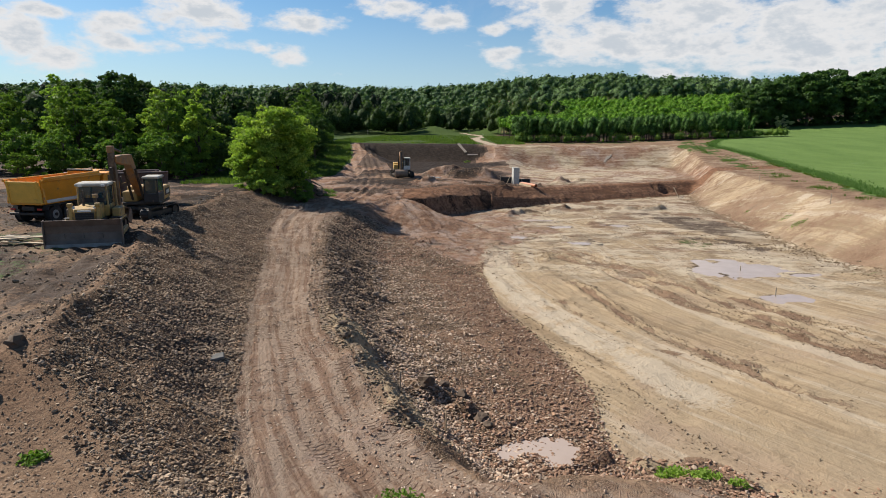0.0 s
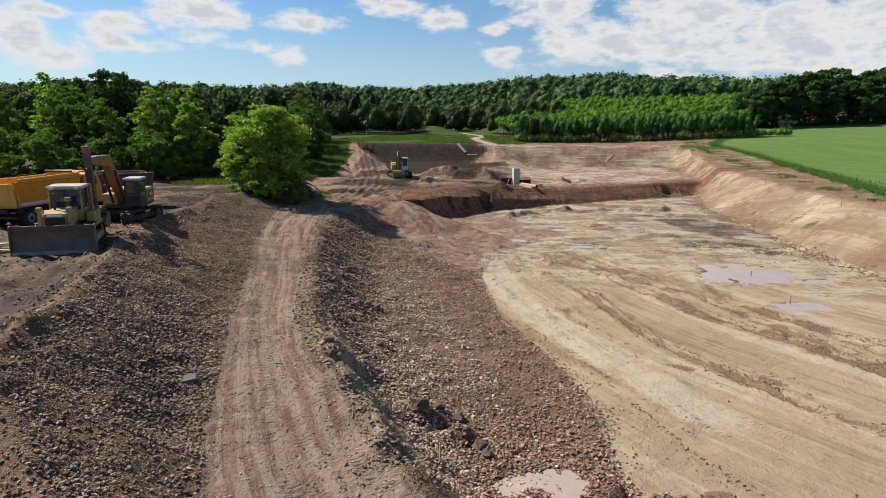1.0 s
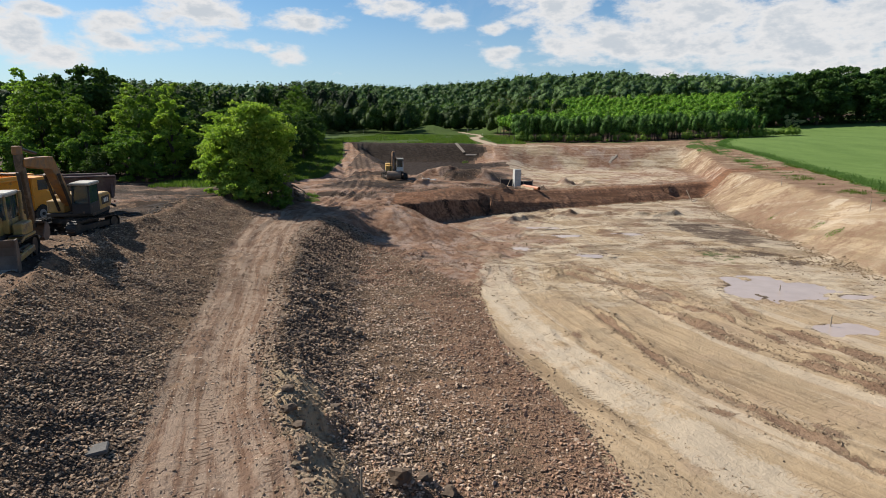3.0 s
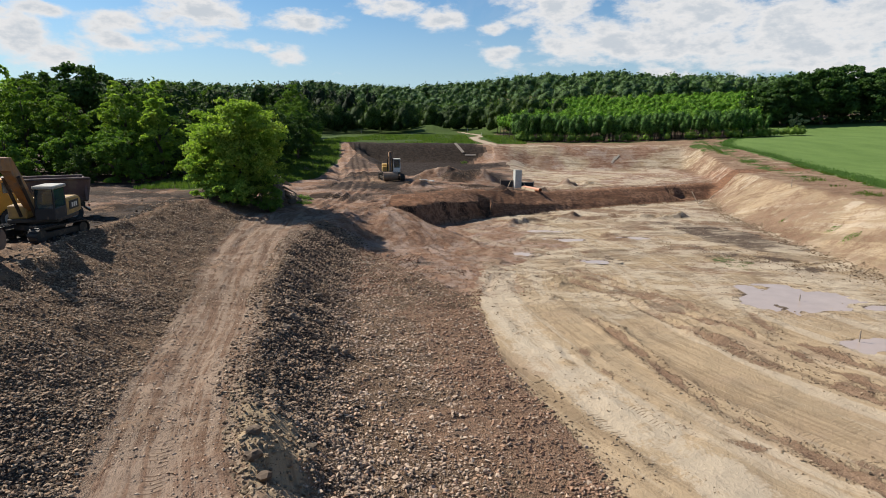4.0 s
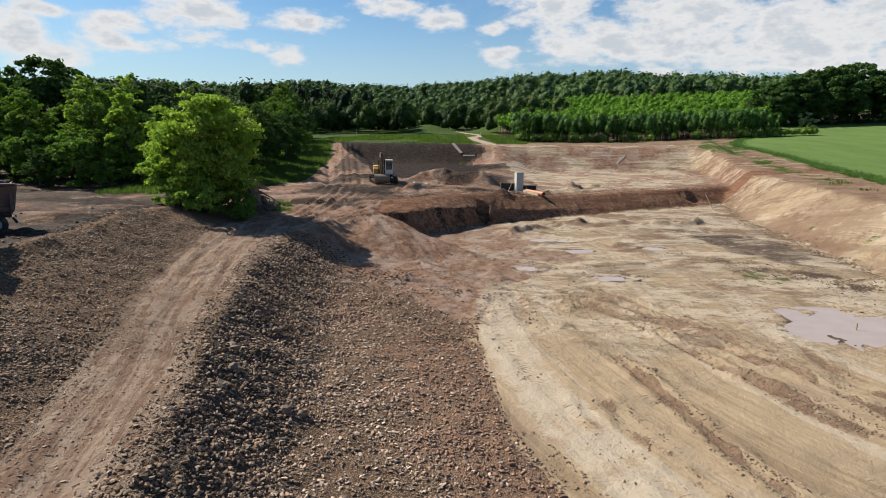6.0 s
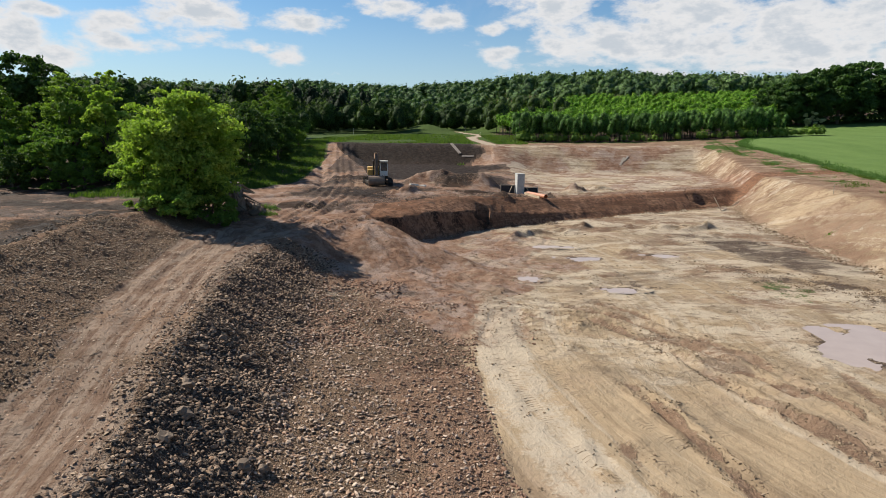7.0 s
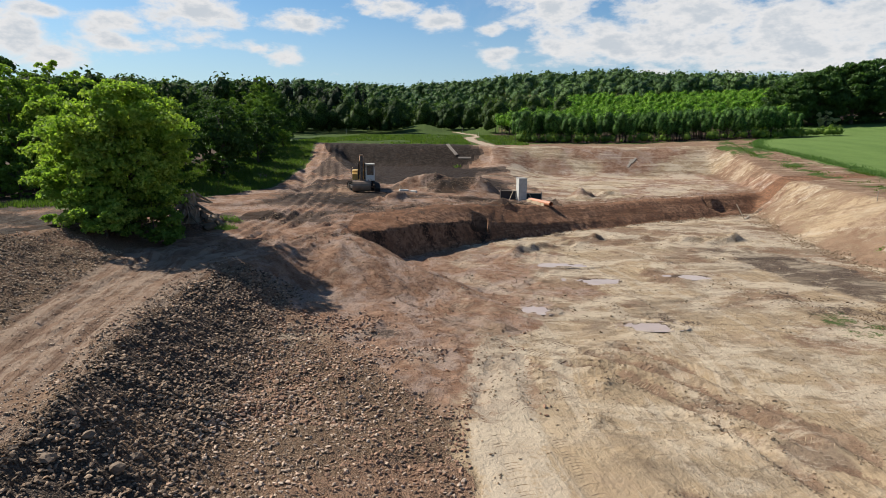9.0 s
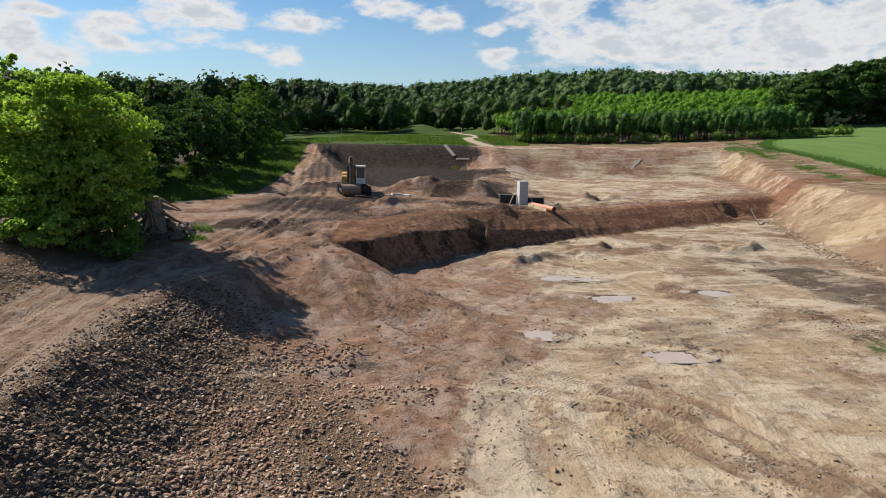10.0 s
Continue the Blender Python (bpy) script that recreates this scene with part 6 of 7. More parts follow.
    part("radiator_grille", box((1.5, 0.06, 0.55), (0, length + 2.38, 1.45), bevel=0.02), M_DARK, c)
    part("bumper", box((2.3, 0.25, 0.35), (0, length + 2.35, 0.6), bevel=0.05), M_DARK, c)
    heading(t, x, y, hx, hy)
    return t


def excavator(name, label, x, y, hx, hy, under, pose_line, cab_mat, body_mat, bucket_w, bucket_turn, boom_mat, stack=True, size=1.0):
    """Crawler excavator: house over an undercarriage; pose_line gives boom foot, bend, tip and stick end in (y, z)."""
    e = tagged(new(name), label, "excavator")
    for sx in (-1, 1):
        crawler(e, sx * 1.2, 0.6, 4.0, 0.85)
    part("car_body", box((1.9, 1.7, 0.35), (0, 0, 0.72), bevel=0.06), M_DARK, e)
    part("slew_ring", rod((0, 0, 0.85), (0, 0, 1.02), 0.65, 24), M_DARK, e)
    t = math.radians(under)
    turn = Matrix.Rotation(t, 4, "Z")
    for o in list(e.children):
        if o.name.startswith(("track", "car_body")):
            o.matrix_basis = turn
    part("deck", box((2.55, 3.3, 0.22), (0, -0.75, 1.12), bevel=0.04), M_DARK, e)
    house = part("engine_house", plate([(-2.55, 1.3), (-2.75, 1.5), (-2.7, 2.05), (-2.4, 2.22), (-0.55, 2.22), (-0.45, 1.2), (-2.3, 1.2)], -1.27, 1.27, 0.06), body_mat, e)
    part("counterweight", plate([(-2.35, 1.15), (-2.95, 1.25), (-3.02, 1.95), (-2.75, 2.15), (-2.35, 2.15)], -1.24, 1.24, 0.07), body_mat, e)
    part("side_panel", box((0.03, 1.5, 0.5), (-1.285, -1.65, 1.75), bevel=0.01), M_FORM, house, "dark grille panel")
    for k in range(3):
        part("letter_bar", box((0.02, 0.2, 0.26), (-1.305, -1.35 - 0.32 * k, 1.75), bevel=0), M_WHITE, house, "pale lettering block")
    part("tool_box", box((0.95, 1.15, 0.75), (0.78, 0.15, 1.6), bevel=0.05), body_mat, e)
    if stack:
        part("exhaust_pipe", rod((0.7, -1.4, 2.2), (0.7, -1.4, 2.75), 0.07), M_DARK, e)
        part("intake", rod((0.2, -1.5, 2.2), (0.2, -1.5, 2.5), 0.1), M_WHITE, e)
    part("handrail", rod((1.2, -0.5, 2.55), (1.2, 0.6, 2.55), 0.02, 6), M_CREAM, e)
    cab_shell(e, 1.0, 1.75, 1.85, (-0.77, 0.35, 1.2), cab_mat, M_ROOF, 0.12)
    foot, bend, tip, end = pose_line
    bx = 0.18
    mid1 = tuple(foot[i] * 0.45 + bend[i] * 0.55 for i in (0, 1))
    mid2 = tuple(bend[i] * 0.5 + tip[i] * 0.5 for i in (0, 1))
    boom = part("boom", beam([foot, mid1, bend, mid2, tip], [0.42, 0.7, 0.78, 0.6, 0.36], bx - 0.24, bx + 0.24), boom_mat, e)
    for sx in (-0.36, 0.36):
        part("boom_ram", rod((bx + sx, foot[0] + 0.55, foot[1] - 0.35), (bx + sx, mid1[0] * 0.4 + bend[0] * 0.6 + 0.1, mid1[1] * 0.4 + bend[1] * 0.6 - 0.2), 0.085), M_DARK, boom)
    d = Vector((tip[0] - end[0], tip[1] - end[1])).normalized()
    top = (tip[0] + d.x * 0.75, tip[1] + d.y * 0.75)
    stick = part("stick", beam([top, tip, (tip[0] * 0.6 + end[0] * 0.4, tip[1] * 0.6 + end[1] * 0.4), end], [0.3, 0.48, 0.4, 0.26], bx - 0.16, bx + 0.16), M_STICK, e)
    part("stick_head", box((0.38, 0.36, 0.42), (bx, top[0], top[1] - 0.1), bevel=0.04), boom_mat, stick)
    part("stick_ram", rod((bx, mid2[0] - 0.25, mid2[1] + 0.5), (bx, top[0] - 0.02, top[1] + 0.02), 0.08), M_DARK, boom)
    out = Vector((-d.y, d.x))
    if out.x < 0:
        out = -out
    a = (tip[0] - d.x * 0.4 + out.x * 0.42, tip[1] - d.y * 0.4 + out.y * 0.42)
    z = (end[0] + d.x * 0.5 + out.x * 0.36, end[1] + d.y * 0.5 + out.y * 0.36)
    part("bucket_ram", rod((bx, *a), (bx, *z), 0.075), M_DARK, stick)
    part("hose", rod((bx + 0.24, tip[0], tip[1] + 0.1), (bx + 0.22, end[0] + d.x * 0.9, end[1] + d.y * 0.9), 0.035, 6), M_BLACK, stick)
    # bucket: curved shell, side plates, teeth
    r = 0.5 if bucket_w < 1.5 else 0.6
    arc = [(end[0] + r * math.cos(math.radians(q + bucket_turn)), end[1] - 0.35 + r * math.sin(math.radians(q + bucket_turn))) for q in range(100, 331, 23)]
    inner = [(end[0] + (r - 0.05) * math.cos(math.radians(q + bucket_turn)), end[1] - 0.35 + (r - 0.05) * math.sin(math.radians(q + bucket_turn))) for q in range(330, 99, -23)]
    bucket = part("bucket", plate(arc + inner, bx - bucket_w / 2, bx + bucket_w / 2, 0), M_BUCKET if bucket_w > 1.5 else M_BLADE, e, "worn steel digging bucket")
    for sx in (-1, 1):
        part("bucket_cheek", plate(arc, bx + sx * bucket_w / 2 - 0.025, bx + sx * bucket_w / 2 + 0.025, 0), M_BUCKET if bucket_w > 1.5 else M_BLADE, bucket)
    part("bucket_ear", box((0.34, 0.3, 0.3), (bx, end[0], end[1] - 0.02), bevel=0.04), M_DARK, bucket)
    lip = arc[-1]
    for k in range(4):
        part("tooth", box((0.09, 0.2, 0.07), (bx - bucket_w / 2 + bucket_w * (k + 0.5) / 4, lip[0] + 0.02, lip[1] + 0.05), (40, 0, 0), 0.01, None, 0.6), M_EDGE, bucket)
    heading(e, x, y, hx, hy)
    e.scale = (size, size, size)
    return e


def shaft():
    """Concrete shaft with tarred wing formwork, struts and drain pipe on the bench."""
    z = gz(11.5, 96.4)
    s = tagged(new("concrete_shaft"), "square fresh concrete shaft standing on the bench", "concrete shaft")
    s.matrix_basis = pose(11.5, 96.4, z - 0.15, 0, 0, 12)
    bm = box((0.95, 0.95, 2.6), (0, 0, 1.3), bevel=0.03)
    part("shaft_wall", bm, M_CONC, s)
    part("shaft_rim", box((1.0, 1.0, 0.07), (0, 0, 2.6), bevel=0.02), M_CONC, s)
    for sx, label in ((-1, "west"), (1, "east")):
        f = tagged(new("formwork_panel"), "black tarred formwork panel with a pale timber rail", "formwork", "formwork panels")
        x = 11.5 + sx * 1.45
        f.matrix_basis = pose(x, 96.7, gz(x, 96.7) - 0.1, 0, 0, 3 * sx)
        part("panel", box((1.75, 0.09, 0.95), (0, 0, 0.5), bevel=0.01), M_FORM, f)
        part("rail", box((1.85, 0.12, 0.08), (0, -0.02, 1.01), bevel=0.01), M_GREYWOOD, f)
        part("end_post", box((0.1, 0.12, 1.2), (sx * 0.88, -0.06, 0.6), bevel=0.01), M_GREYWOOD, f)
        part("strut", rod((-sx * 0.55, -0.06, 1.0), (-sx * 0.1, -0.85, 0.08), 0.045, 6), M_PINE, f, "pale timber strut")
    p = tagged(new("drain_pipe"), "orange-brown plastic drain pipe lying on the bench", "pipe")
    p.matrix_basis = pose(13.2, 93.6, gz(13.2, 93.6) + 0.26, 0, 0, 24)
    bm = bmesh.new()
    bmesh.ops.create_cone(bm, cap_ends=False, segments=20, radius1=0.26, radius2=0.26, depth=4.2)
    bmesh.ops.solidify(bm, geom=bm.faces[:], thickness=0.02)
    bm.transform(pose(0, 0, 0, 90, 0, 0))
    part("pipe_barrel", bm, M_PIPE, p)
    part("socket", rod((0, 1.9, 0), (0, 2.1, 0), 0.3, 20), M_PIPE, p)
    for k in range(6):
        w = tagged(new("shuttering_board"), "short pale board staked in a row", "board", "board row")
        x, y = 12.1 + 0.22 * k, 95.2 - 0.62 * k
        w.matrix_basis = pose(x, y, gz(x, y), 6 * math.sin(k * 2.1), 5 * math.cos(k * 3.3), -68)
        part("board", box((0.62, 0.06, 0.42), (0, 0, 0.1), bevel=0.01), M_PINE, w)


def plank(x, y, length, turn, tilt, mat, width=0.2, lift=0.03, label="pale plank lying on the ground"):
    p = tagged(new("plank"), label, "plank", "planks")
    z = gz(x, y)
    p.matrix_basis = pose(x, y, z + lift, tilt, 0, turn)
    part("board", box((width, length, 0.05), (0, 0, 0.02), bevel=0.01), mat, p)


def stake(x, y, h, lean=(0, 0), mat=None, label="thin wooden survey stake", sink=0.25):
    s = tagged(new("stake"), label, "stake", "stakes")
    s.matrix_basis = pose(x, y, gz(x, y) - sink, *lean, 20)
    part("shaft", box((0.055, 0.055, h), (0, 0, h / 2), bevel=0.008), mat or M_GREYWOOD, s)
    part("tip", box((0.05, 0.05, 0.06), (0, 0, h + 0.02), bevel=0.005, taper=0.5), M_PINE, s)


def slab(x, y, size, turn, tilt, mat, label, lift=0.05):
    s = tagged(new("stone_slab"), label, "slab")
    if tilt is None:   # lying flat on the slope
        up = Vector((gz(x - 0.8, y) - gz(x + 0.8, y), gz(x, y - 0.8) - gz(x, y + 0.8), 1.6))
        s.matrix_basis = Matrix.Translation((x, y, gz(x, y) + lift)) @ Vector((0, 0, 1)).rotation_difference(up).to_matrix().to_4x4() @ Matrix.Rotation(math.radians(turn), 4, "Z")
    else:
        s.matrix_basis = pose(x, y, gz(x, y) + lift, tilt[0], tilt[1], turn)
    bm = box(size, (0, 0, 0), bevel=0.03)
    for v in bm.verts:
        v.co += Vector((vnoise(v.co.x, v.co.y, 0.2, 3), vnoise(v.co.y, v.co.z, 0.2, 4), 0)) * 0.03
    part("slab_body", bm, mat, s)


def stump():
    """Upended tree stump on a heap of roots and rubble beside the road."""
    g = random.Random(5)
    s = tagged(new("tree_stump"), "upended pale tree stump with a tangle of roots", "tree stump")
    x, y = -15.9, 71.6
    s.matrix_basis = pose(x, y, gz(x, y) - 0.2, 4, -6, 0) @ Matrix.Scale(1.55, 4)
    bm = bmesh.new()
    tube(bm, [(0, 0, 0), (0.05, 0, 0.6), (0.02, 0.05, 1.0), (0.12, 0, 1.45)], [0.6, 0.44, 0.38, 0.3], 10)
    part("trunk", bm, M_DEADWOOD, s)
    for k in range(26):
        a, r = g.uniform(0, 6.28), g.uniform(0.7, 2.1)
        bm = bmesh.new()
        zz = g.uniform(0.0, 0.9)
        p1 = (0.4 * r * math.cos(a), 0.4 * r * math.sin(a), zz + g.uniform(0.0, 0.4))
        p2 = (r * math.cos(a) + g.uniform(-0.3, 0.3), r * math.sin(a), zz * 0.6 + g.uniform(-0.2, 0.4))
        tube(bm, [(0, 0, 0.35 + 0.2 * zz), p1, p2], [g.uniform(0.08, 0.16), 0.08, 0.025], 5)
        part("root", bm, M_DEADWOOD, s)


bulldozer()
tipper("tipper_truck", "bright yellow three-axle tipper truck, muddy, parked on the plateau", M_ORANGE, M_ORANGE, 5.6, -26.2, 38.2, 0.1, 0.995)
tipper("tipper_truck", "dull maroon tipper truck parked behind the excavator", M_MAROON, M_MAROON, 4.9, -23.2, 50.6, -0.77, -0.64, False)
excavator("excavator", "dusty yellow crawler excavator with raised boom on the plateau edge", -20.2, 41.2, 0.22, -0.975, -20, [(0.35, 1.75), (2.8, 4.35), (6.3, 4.55), (5.7, 1.3)], M_FORM, M_CREAM, 1.2, 0, M_RUSTY, size=0.92)
excavator("excavator", "older yellow crawler excavator with a wide ditch bucket on the bench", -6.5, 97.6, 0.12, -0.99, 12, [(0.35, 1.7), (1.3, 3.7), (2.1, 3.3), (2.75, 1.1)], M_WHITE, M_YELLOW, 1.95, 125, M_RUSTY, False)
shaft()
stump()
g5 = random.Random(8)
for k in range(9):
    plank(-22.6 + g5.uniform(-1.0, 1.2), 31.2 + g5.uniform(-0.9, 1.1), g5.uniform(1.8, 3.2), g5.uniform(50, 115), g5.uniform(-2, 2), M_PINE if k % 3 else M_GREYWOOD, g5.uniform(0.12, 0.24), 0.05 + 0.035 * k)
stake(44.6, 86.1, 1.3)
stake(40.6, 63.5, 1.4)
stake(0.2, 19.2, 0.95, mat=M_PINE)
stake(-1.5, 21.5, 1.0)
stake(24.0, 47.7, 0.7)
stake(22.7, 40.0, 0.9)
stake(10.2, 242, 2.2, mat=M_WHITE, label="white marker post by the valley path")
stake(-26, 215, 2.2, mat=M_WHITE, label="white marker post in the meadow")
stake(13.2, 204, 1.6, mat=M_WHITE, label="white marker post by the valley path")
plank(38.6, 100.2, 2.6, 25, 52, M_PINE, 0.16, 0.7, "pale board leaning in a dug hole at the bank's foot")
plank(39.6, 100.6, 1.6, -40, 8, M_GREYWOOD, 0.18, 0.1, "grey board lying by the dug hole")
slab(-8.4, 21.3, (0.8, 0.45, 0.12), 18, (8, -8), M_SLAB, "grey flat stone slab lying on the rubble slope", 0.02)
slab(-1.8, 97.0, (1.1, 0.5, 0.25), 20, (0, 4), M_CONC, "broken pale concrete piece beside the excavator")
slab(-0.7, 96.4, (0.8, 0.4, 0.22), -30, (3, 0), M_CONC, "broken pale concrete piece beside the excavator")
slab(37.8, 142.3, (0.45, 3.0, 0.1), -28, None, M_GREYWOOD, "narrow pale concrete slab on the far basin slope", 0.03)
slab(38.7, 143.0, (0.4, 2.2, 0.1), -34, None, M_GREYWOOD, "narrow pale concrete slab on the far basin slope", 0.03)
slab(4.6, 146.6, (0.6, 4.6, 0.14), 22, None, M_GREYCONC, "pale concrete chute down the far basin slope", 0.05)
slab(7.0, 144.2, (2.4, 0.5, 0.16), -4, None, M_GREYCONC, "low concrete sill at the chute's foot", 0.05)

# ---- stones, clods, weeds ----
ICO_T = (1 + 5 ** 0.5) / 2
BLOCK = np.array([(-1, ICO_T, 0), (1, ICO_T, 0), (-1, -ICO_T, 0), (1, -ICO_T, 0), (0, -1, ICO_T), (0, 1, ICO_T), (0, -1, -ICO_T), (0, 1, -ICO_T), (ICO_T, 0, -1), (ICO_T, 0, 1), (-ICO_T, 0, -1), (-ICO_T, 0, 1)]) / 1.75
BLOCK_TRI = np.array([(0, 11, 5), (0, 5, 1), (0, 1, 7), (0, 7, 10), (0, 10, 11), (1, 5, 9), (5, 11, 4), (11, 10, 2), (10, 7, 6), (7, 1, 8), (3, 9, 4), (3, 4, 2), (3, 2, 6), (3, 6, 8), (3, 8, 9), (4, 9, 5), (2, 4, 11), (6, 2, 10), (8, 6, 7), (9, 8, 1)])
CHIP = np.array([(1, 0, 0), (-1, 0, 0), (0, 1, 0), (0, -1, 0), (0, 0, 1), (0, 0, -1)]) * 1.25
CHIP_TRI = np.array([(0, 2, 4), (2, 1, 4), (1, 3, 4), (3, 0, 4), (2, 0, 5), (1, 2, 5), (3, 1, 5), (0, 3, 5)])


def rocks(name, seed, x, y, size, mat, label, sink=0.09):
    """Angular stones in one mesh, each squeezed, chipped and tilted; the finest lie only near the road's end."""
    seen = size > 0.055 * smooth(y, 26, 40)
    x, y, size = x[seen], y[seen], size[seen]
    g = np.random.default_rng(seed)
    allv, allf, at = [], [], 0
    for shape, tri, jag, k in ((CHIP, CHIP_TRI, 0.3, size < 0.13), (BLOCK, BLOCK_TRI, 0.55, size >= 0.13)):
        n, m = int(k.sum()), len(shape)
        if not n:
            continue
        v = shape[None] * (0.5 + 0.65 * g.random((n, m, 1))) + jag * (g.random((n, m, 3)) - 0.5)
        v = v * (np.array([1.0, 0.74, 0.5]) * (0.65 + 0.7 * g.random((n, 3))))[:, None, :]
        # random turn: about z, then a tilt
        a, b = g.random(n) * 2 * math.pi, (g.random(n) - 0.5) * 1.5
        ca, sa, cb, sb = (q[:, None] for q in (np.cos(a), np.sin(a), np.cos(b), np.sin(b)))
        vx, vy, vz = v[..., 0], v[..., 1] * cb - v[..., 2] * sb, v[..., 1] * sb + v[..., 2] * cb
        v = np.stack([vx * ca - vy * sa, vx * sa + vy * ca, vz], -1) * size[k][:, None, None] * 0.5
        v = v + np.stack([x[k], y[k], at_ground(x[k], y[k]) + size[k] * (0.3 - sink)], -1)[:, None, :]
        allv.append(v.reshape(-1, 3))
        allf.append((tri[None] + (np.arange(n) * m)[:, None, None]).reshape(-1, 3) + at)
        at += n * m
    me = mesh_from(name, np.concatenate(allv), np.concatenate(allf))
    me.materials.append(mat)
    return tagged(new(name, me), label, "stones", kind="stuff")


M_RUST = stone_material("rusty_stone", (0.22, 0.13, 0.086), (0.33, 0.203, 0.136), (0.34, 0.26, 0.195))


def spread(seed, n, yr, xlo, xhi, patch=0.0, cell=2.0):
    """Places between two lines of the plan, thinned by patches."""
    g = np.random.default_rng(seed)
    y = yr[0] + (yr[1] - yr[0]) * g.random(n) ** 1.25
    lo, hi = (along(y, t) if isinstance(t, list) else np.full(n, float(t)) for t in (xlo, xhi))
    x = lo + (hi - lo) * g.random(n)
    keep = g.random(n) > patch * (0.5 + 0.9 * vnoise(x, y, cell, seed))
    return x[keep], y[keep], g


def sizes(g, n, small, big, p=2.6):
    return small + (big - small) * g.random(n) ** p


def shifted(table, dx):
    return [(y, x + dx) for y, x in table]


x, y, g = spread(51, 62000, (11, 62), CREST_L, ROAD_L, 0.5)
rocks("slope_rubble", 51, x, y, sizes(g, len(x), 0.04, 0.15, 3.2), M_STONE, "brown-grey broken stone rubble covering the plateau slope")
x, y, g = spread(52, 20000, (17, 36), shifted(CREST_L, 1.6), shifted(ROAD_L, -0.2), 0.9, 4.0)
rocks("dark_rubble", 52, x, y, sizes(g, len(x), 0.04, 0.15, 2.4), M_SLATE, "dark grey broken slate rubble on the slope")
x, y, g = spread(53, 33000, (26.5, 62), shifted(ROAD_R, 0.2), shifted(FOOT, -0.7), 0.4)
x = x + np.maximum(0, g.normal(size=len(x))) * 0.4
rocks("dark_rubble", 53, x, y, sizes(g, len(x), 0.04, 0.2, 3.0) * (1 + 0.3 * smooth(vnoise(x, y, 2.5, 77), 0.0, 0.6)), M_SLATE, "dark grey broken rock on the slope below the road")
x, y, g = spread(54, 52000, (17, 62), shifted(FOOT, -0.9), shifted(SAND_E, 0.2), 0.4)
k = y + 0.8 * (x + 4) < 57 + 4 * vnoise(x, y, 3.0, 54)
x, y = x[k], y[k]
share = (x - along(y, FOOT)) / (along(y, SAND_E) - along(y, FOOT)) + 0.25 * vnoise(x, y, 1.8, 55)
k = g.random(len(x)) < 0.85 * smooth(share + 0.5 * smooth(y, 30, 19), 0.25, 0.95)
rocks("apron_rubble", 54, x[~k], y[~k], sizes(g, int((~k).sum()), 0.04, 0.19, 2.8), M_APRON, "mixed broken stone spread along the foot of the slope")
rocks("apron_rubble", 67, x[k], y[k], sizes(g, int(k.sum()), 0.04, 0.19, 3.0), M_RUST, "rust-brown broken stone along the edge of the sand")
x, y, g = spread(55, 16000, (12, 60), ROAD_L, ROAD_R, 0.9, 3.0)
rocks("road_gravel", 55, x, y, sizes(g, len(x), 0.03, 0.11, 2.6), M_APRON, "loose gravel on the haul road", sink=0.15)
x, y, g = spread(69, 5200, (17, 28), shifted(ROAD_R, -0.4), shifted(ROAD_R, 2.0), 0.5, 1.5)
rocks("berm_stones", 69, x, y, sizes(g, len(x), 0.03, 0.2, 3.2), M_CRUMB, "sandy stones and clods on the road's outer berm")
x, y, g = spread(56, 3600, (27, 62), shifted(ROAD_R, -0.8), shifted(ROAD_R, 0.5), 0.3)
rocks("verge_stones", 56, x, y, sizes(g, len(x), 0.045, 0.17), M_STONE, "pale stones along the road's outer edge")
x, y, g = spread(66, 7000, (14, 28), shifted(ROAD_R, 1.6), shifted(FOOT, 0.3), 0.3)
rocks("verge_stones", 66, x, y, sizes(g, len(x), 0.035, 0.17, 2.8), M_APRON, "pale broken stone on the slope below the road")
x, y, g = spread(57, 9000, (12, 60), shifted(CREST_L, -1.3), shifted(CREST_L, 0.9), 0.6)
rocks("plateau_stones", 57, x, y, sizes(g, len(x), 0.03, 0.17, 3.2), M_STONE, "scattered stones along the plateau's edge")
x, y, g = spread(68, 9000, (9, 19), shifted(CREST_L, -7), shifted(CREST_L, 0.2), 0.7, 1.5)
rocks("plateau_gravel", 68, x, y, sizes(g, len(x), 0.025, 0.11, 3.0), M_STONE, "fine brown gravel over the end of the plateau", 0.14)
x, y, g = spread(65, 5000, (17, 60), shifted(CREST_L, -16), shifted(CREST_L, -0.5), 1.0, 3.0)
rocks("plateau_clods", 65, x, y, sizes(g, len(x), 0.05, 0.24, 2.8), M_CLOD, "churned clods of earth on the plateau")
x, y, g = spread(58, 26000, (16, 98), shifted(SAND_E, -1), BANK_T, 1.7, 2.4)
k = (y < along(x, CUT)) & (g.random(len(x)) < 0.015 + 0.6 * smooth(y + 0.62 * x, 55, 72))
rocks("pit_clods", 58, x[k], y[k], sizes(g, k.sum(), 0.04, 0.2, 3.4), M_CRUMB, "small clods strewn over the sandy pit floor")
x, y, g = spread(59, 3600, (10, 18), -3, 14, 0.8)
rocks("dam_stones", 59, x, y, sizes(g, len(x), 0.03, 0.16, 3.0), M_RUST, "rust-brown stones on the low dam")
n = 2600
x, y = g.uniform(5.2, 11.5, n), g.uniform(14, 19, n)
k = y < along(x, SOUTH) + 4.2 + 4.0 * np.exp(-((x - 9) / 2.6) ** 2) + 0.5 * vnoise(x, y, 1.5, 96)
rocks("dam_stones", 71, x[k], y[k], sizes(g, int(k.sum()), 0.03, 0.24, 3.2), M_RUST, "rust-brown stones and lumps on the low spoil")
x, y, g = spread(63, 3800, (48, 80), shifted(ROAD_R, -1.0), 7, 1.0, 4.0)
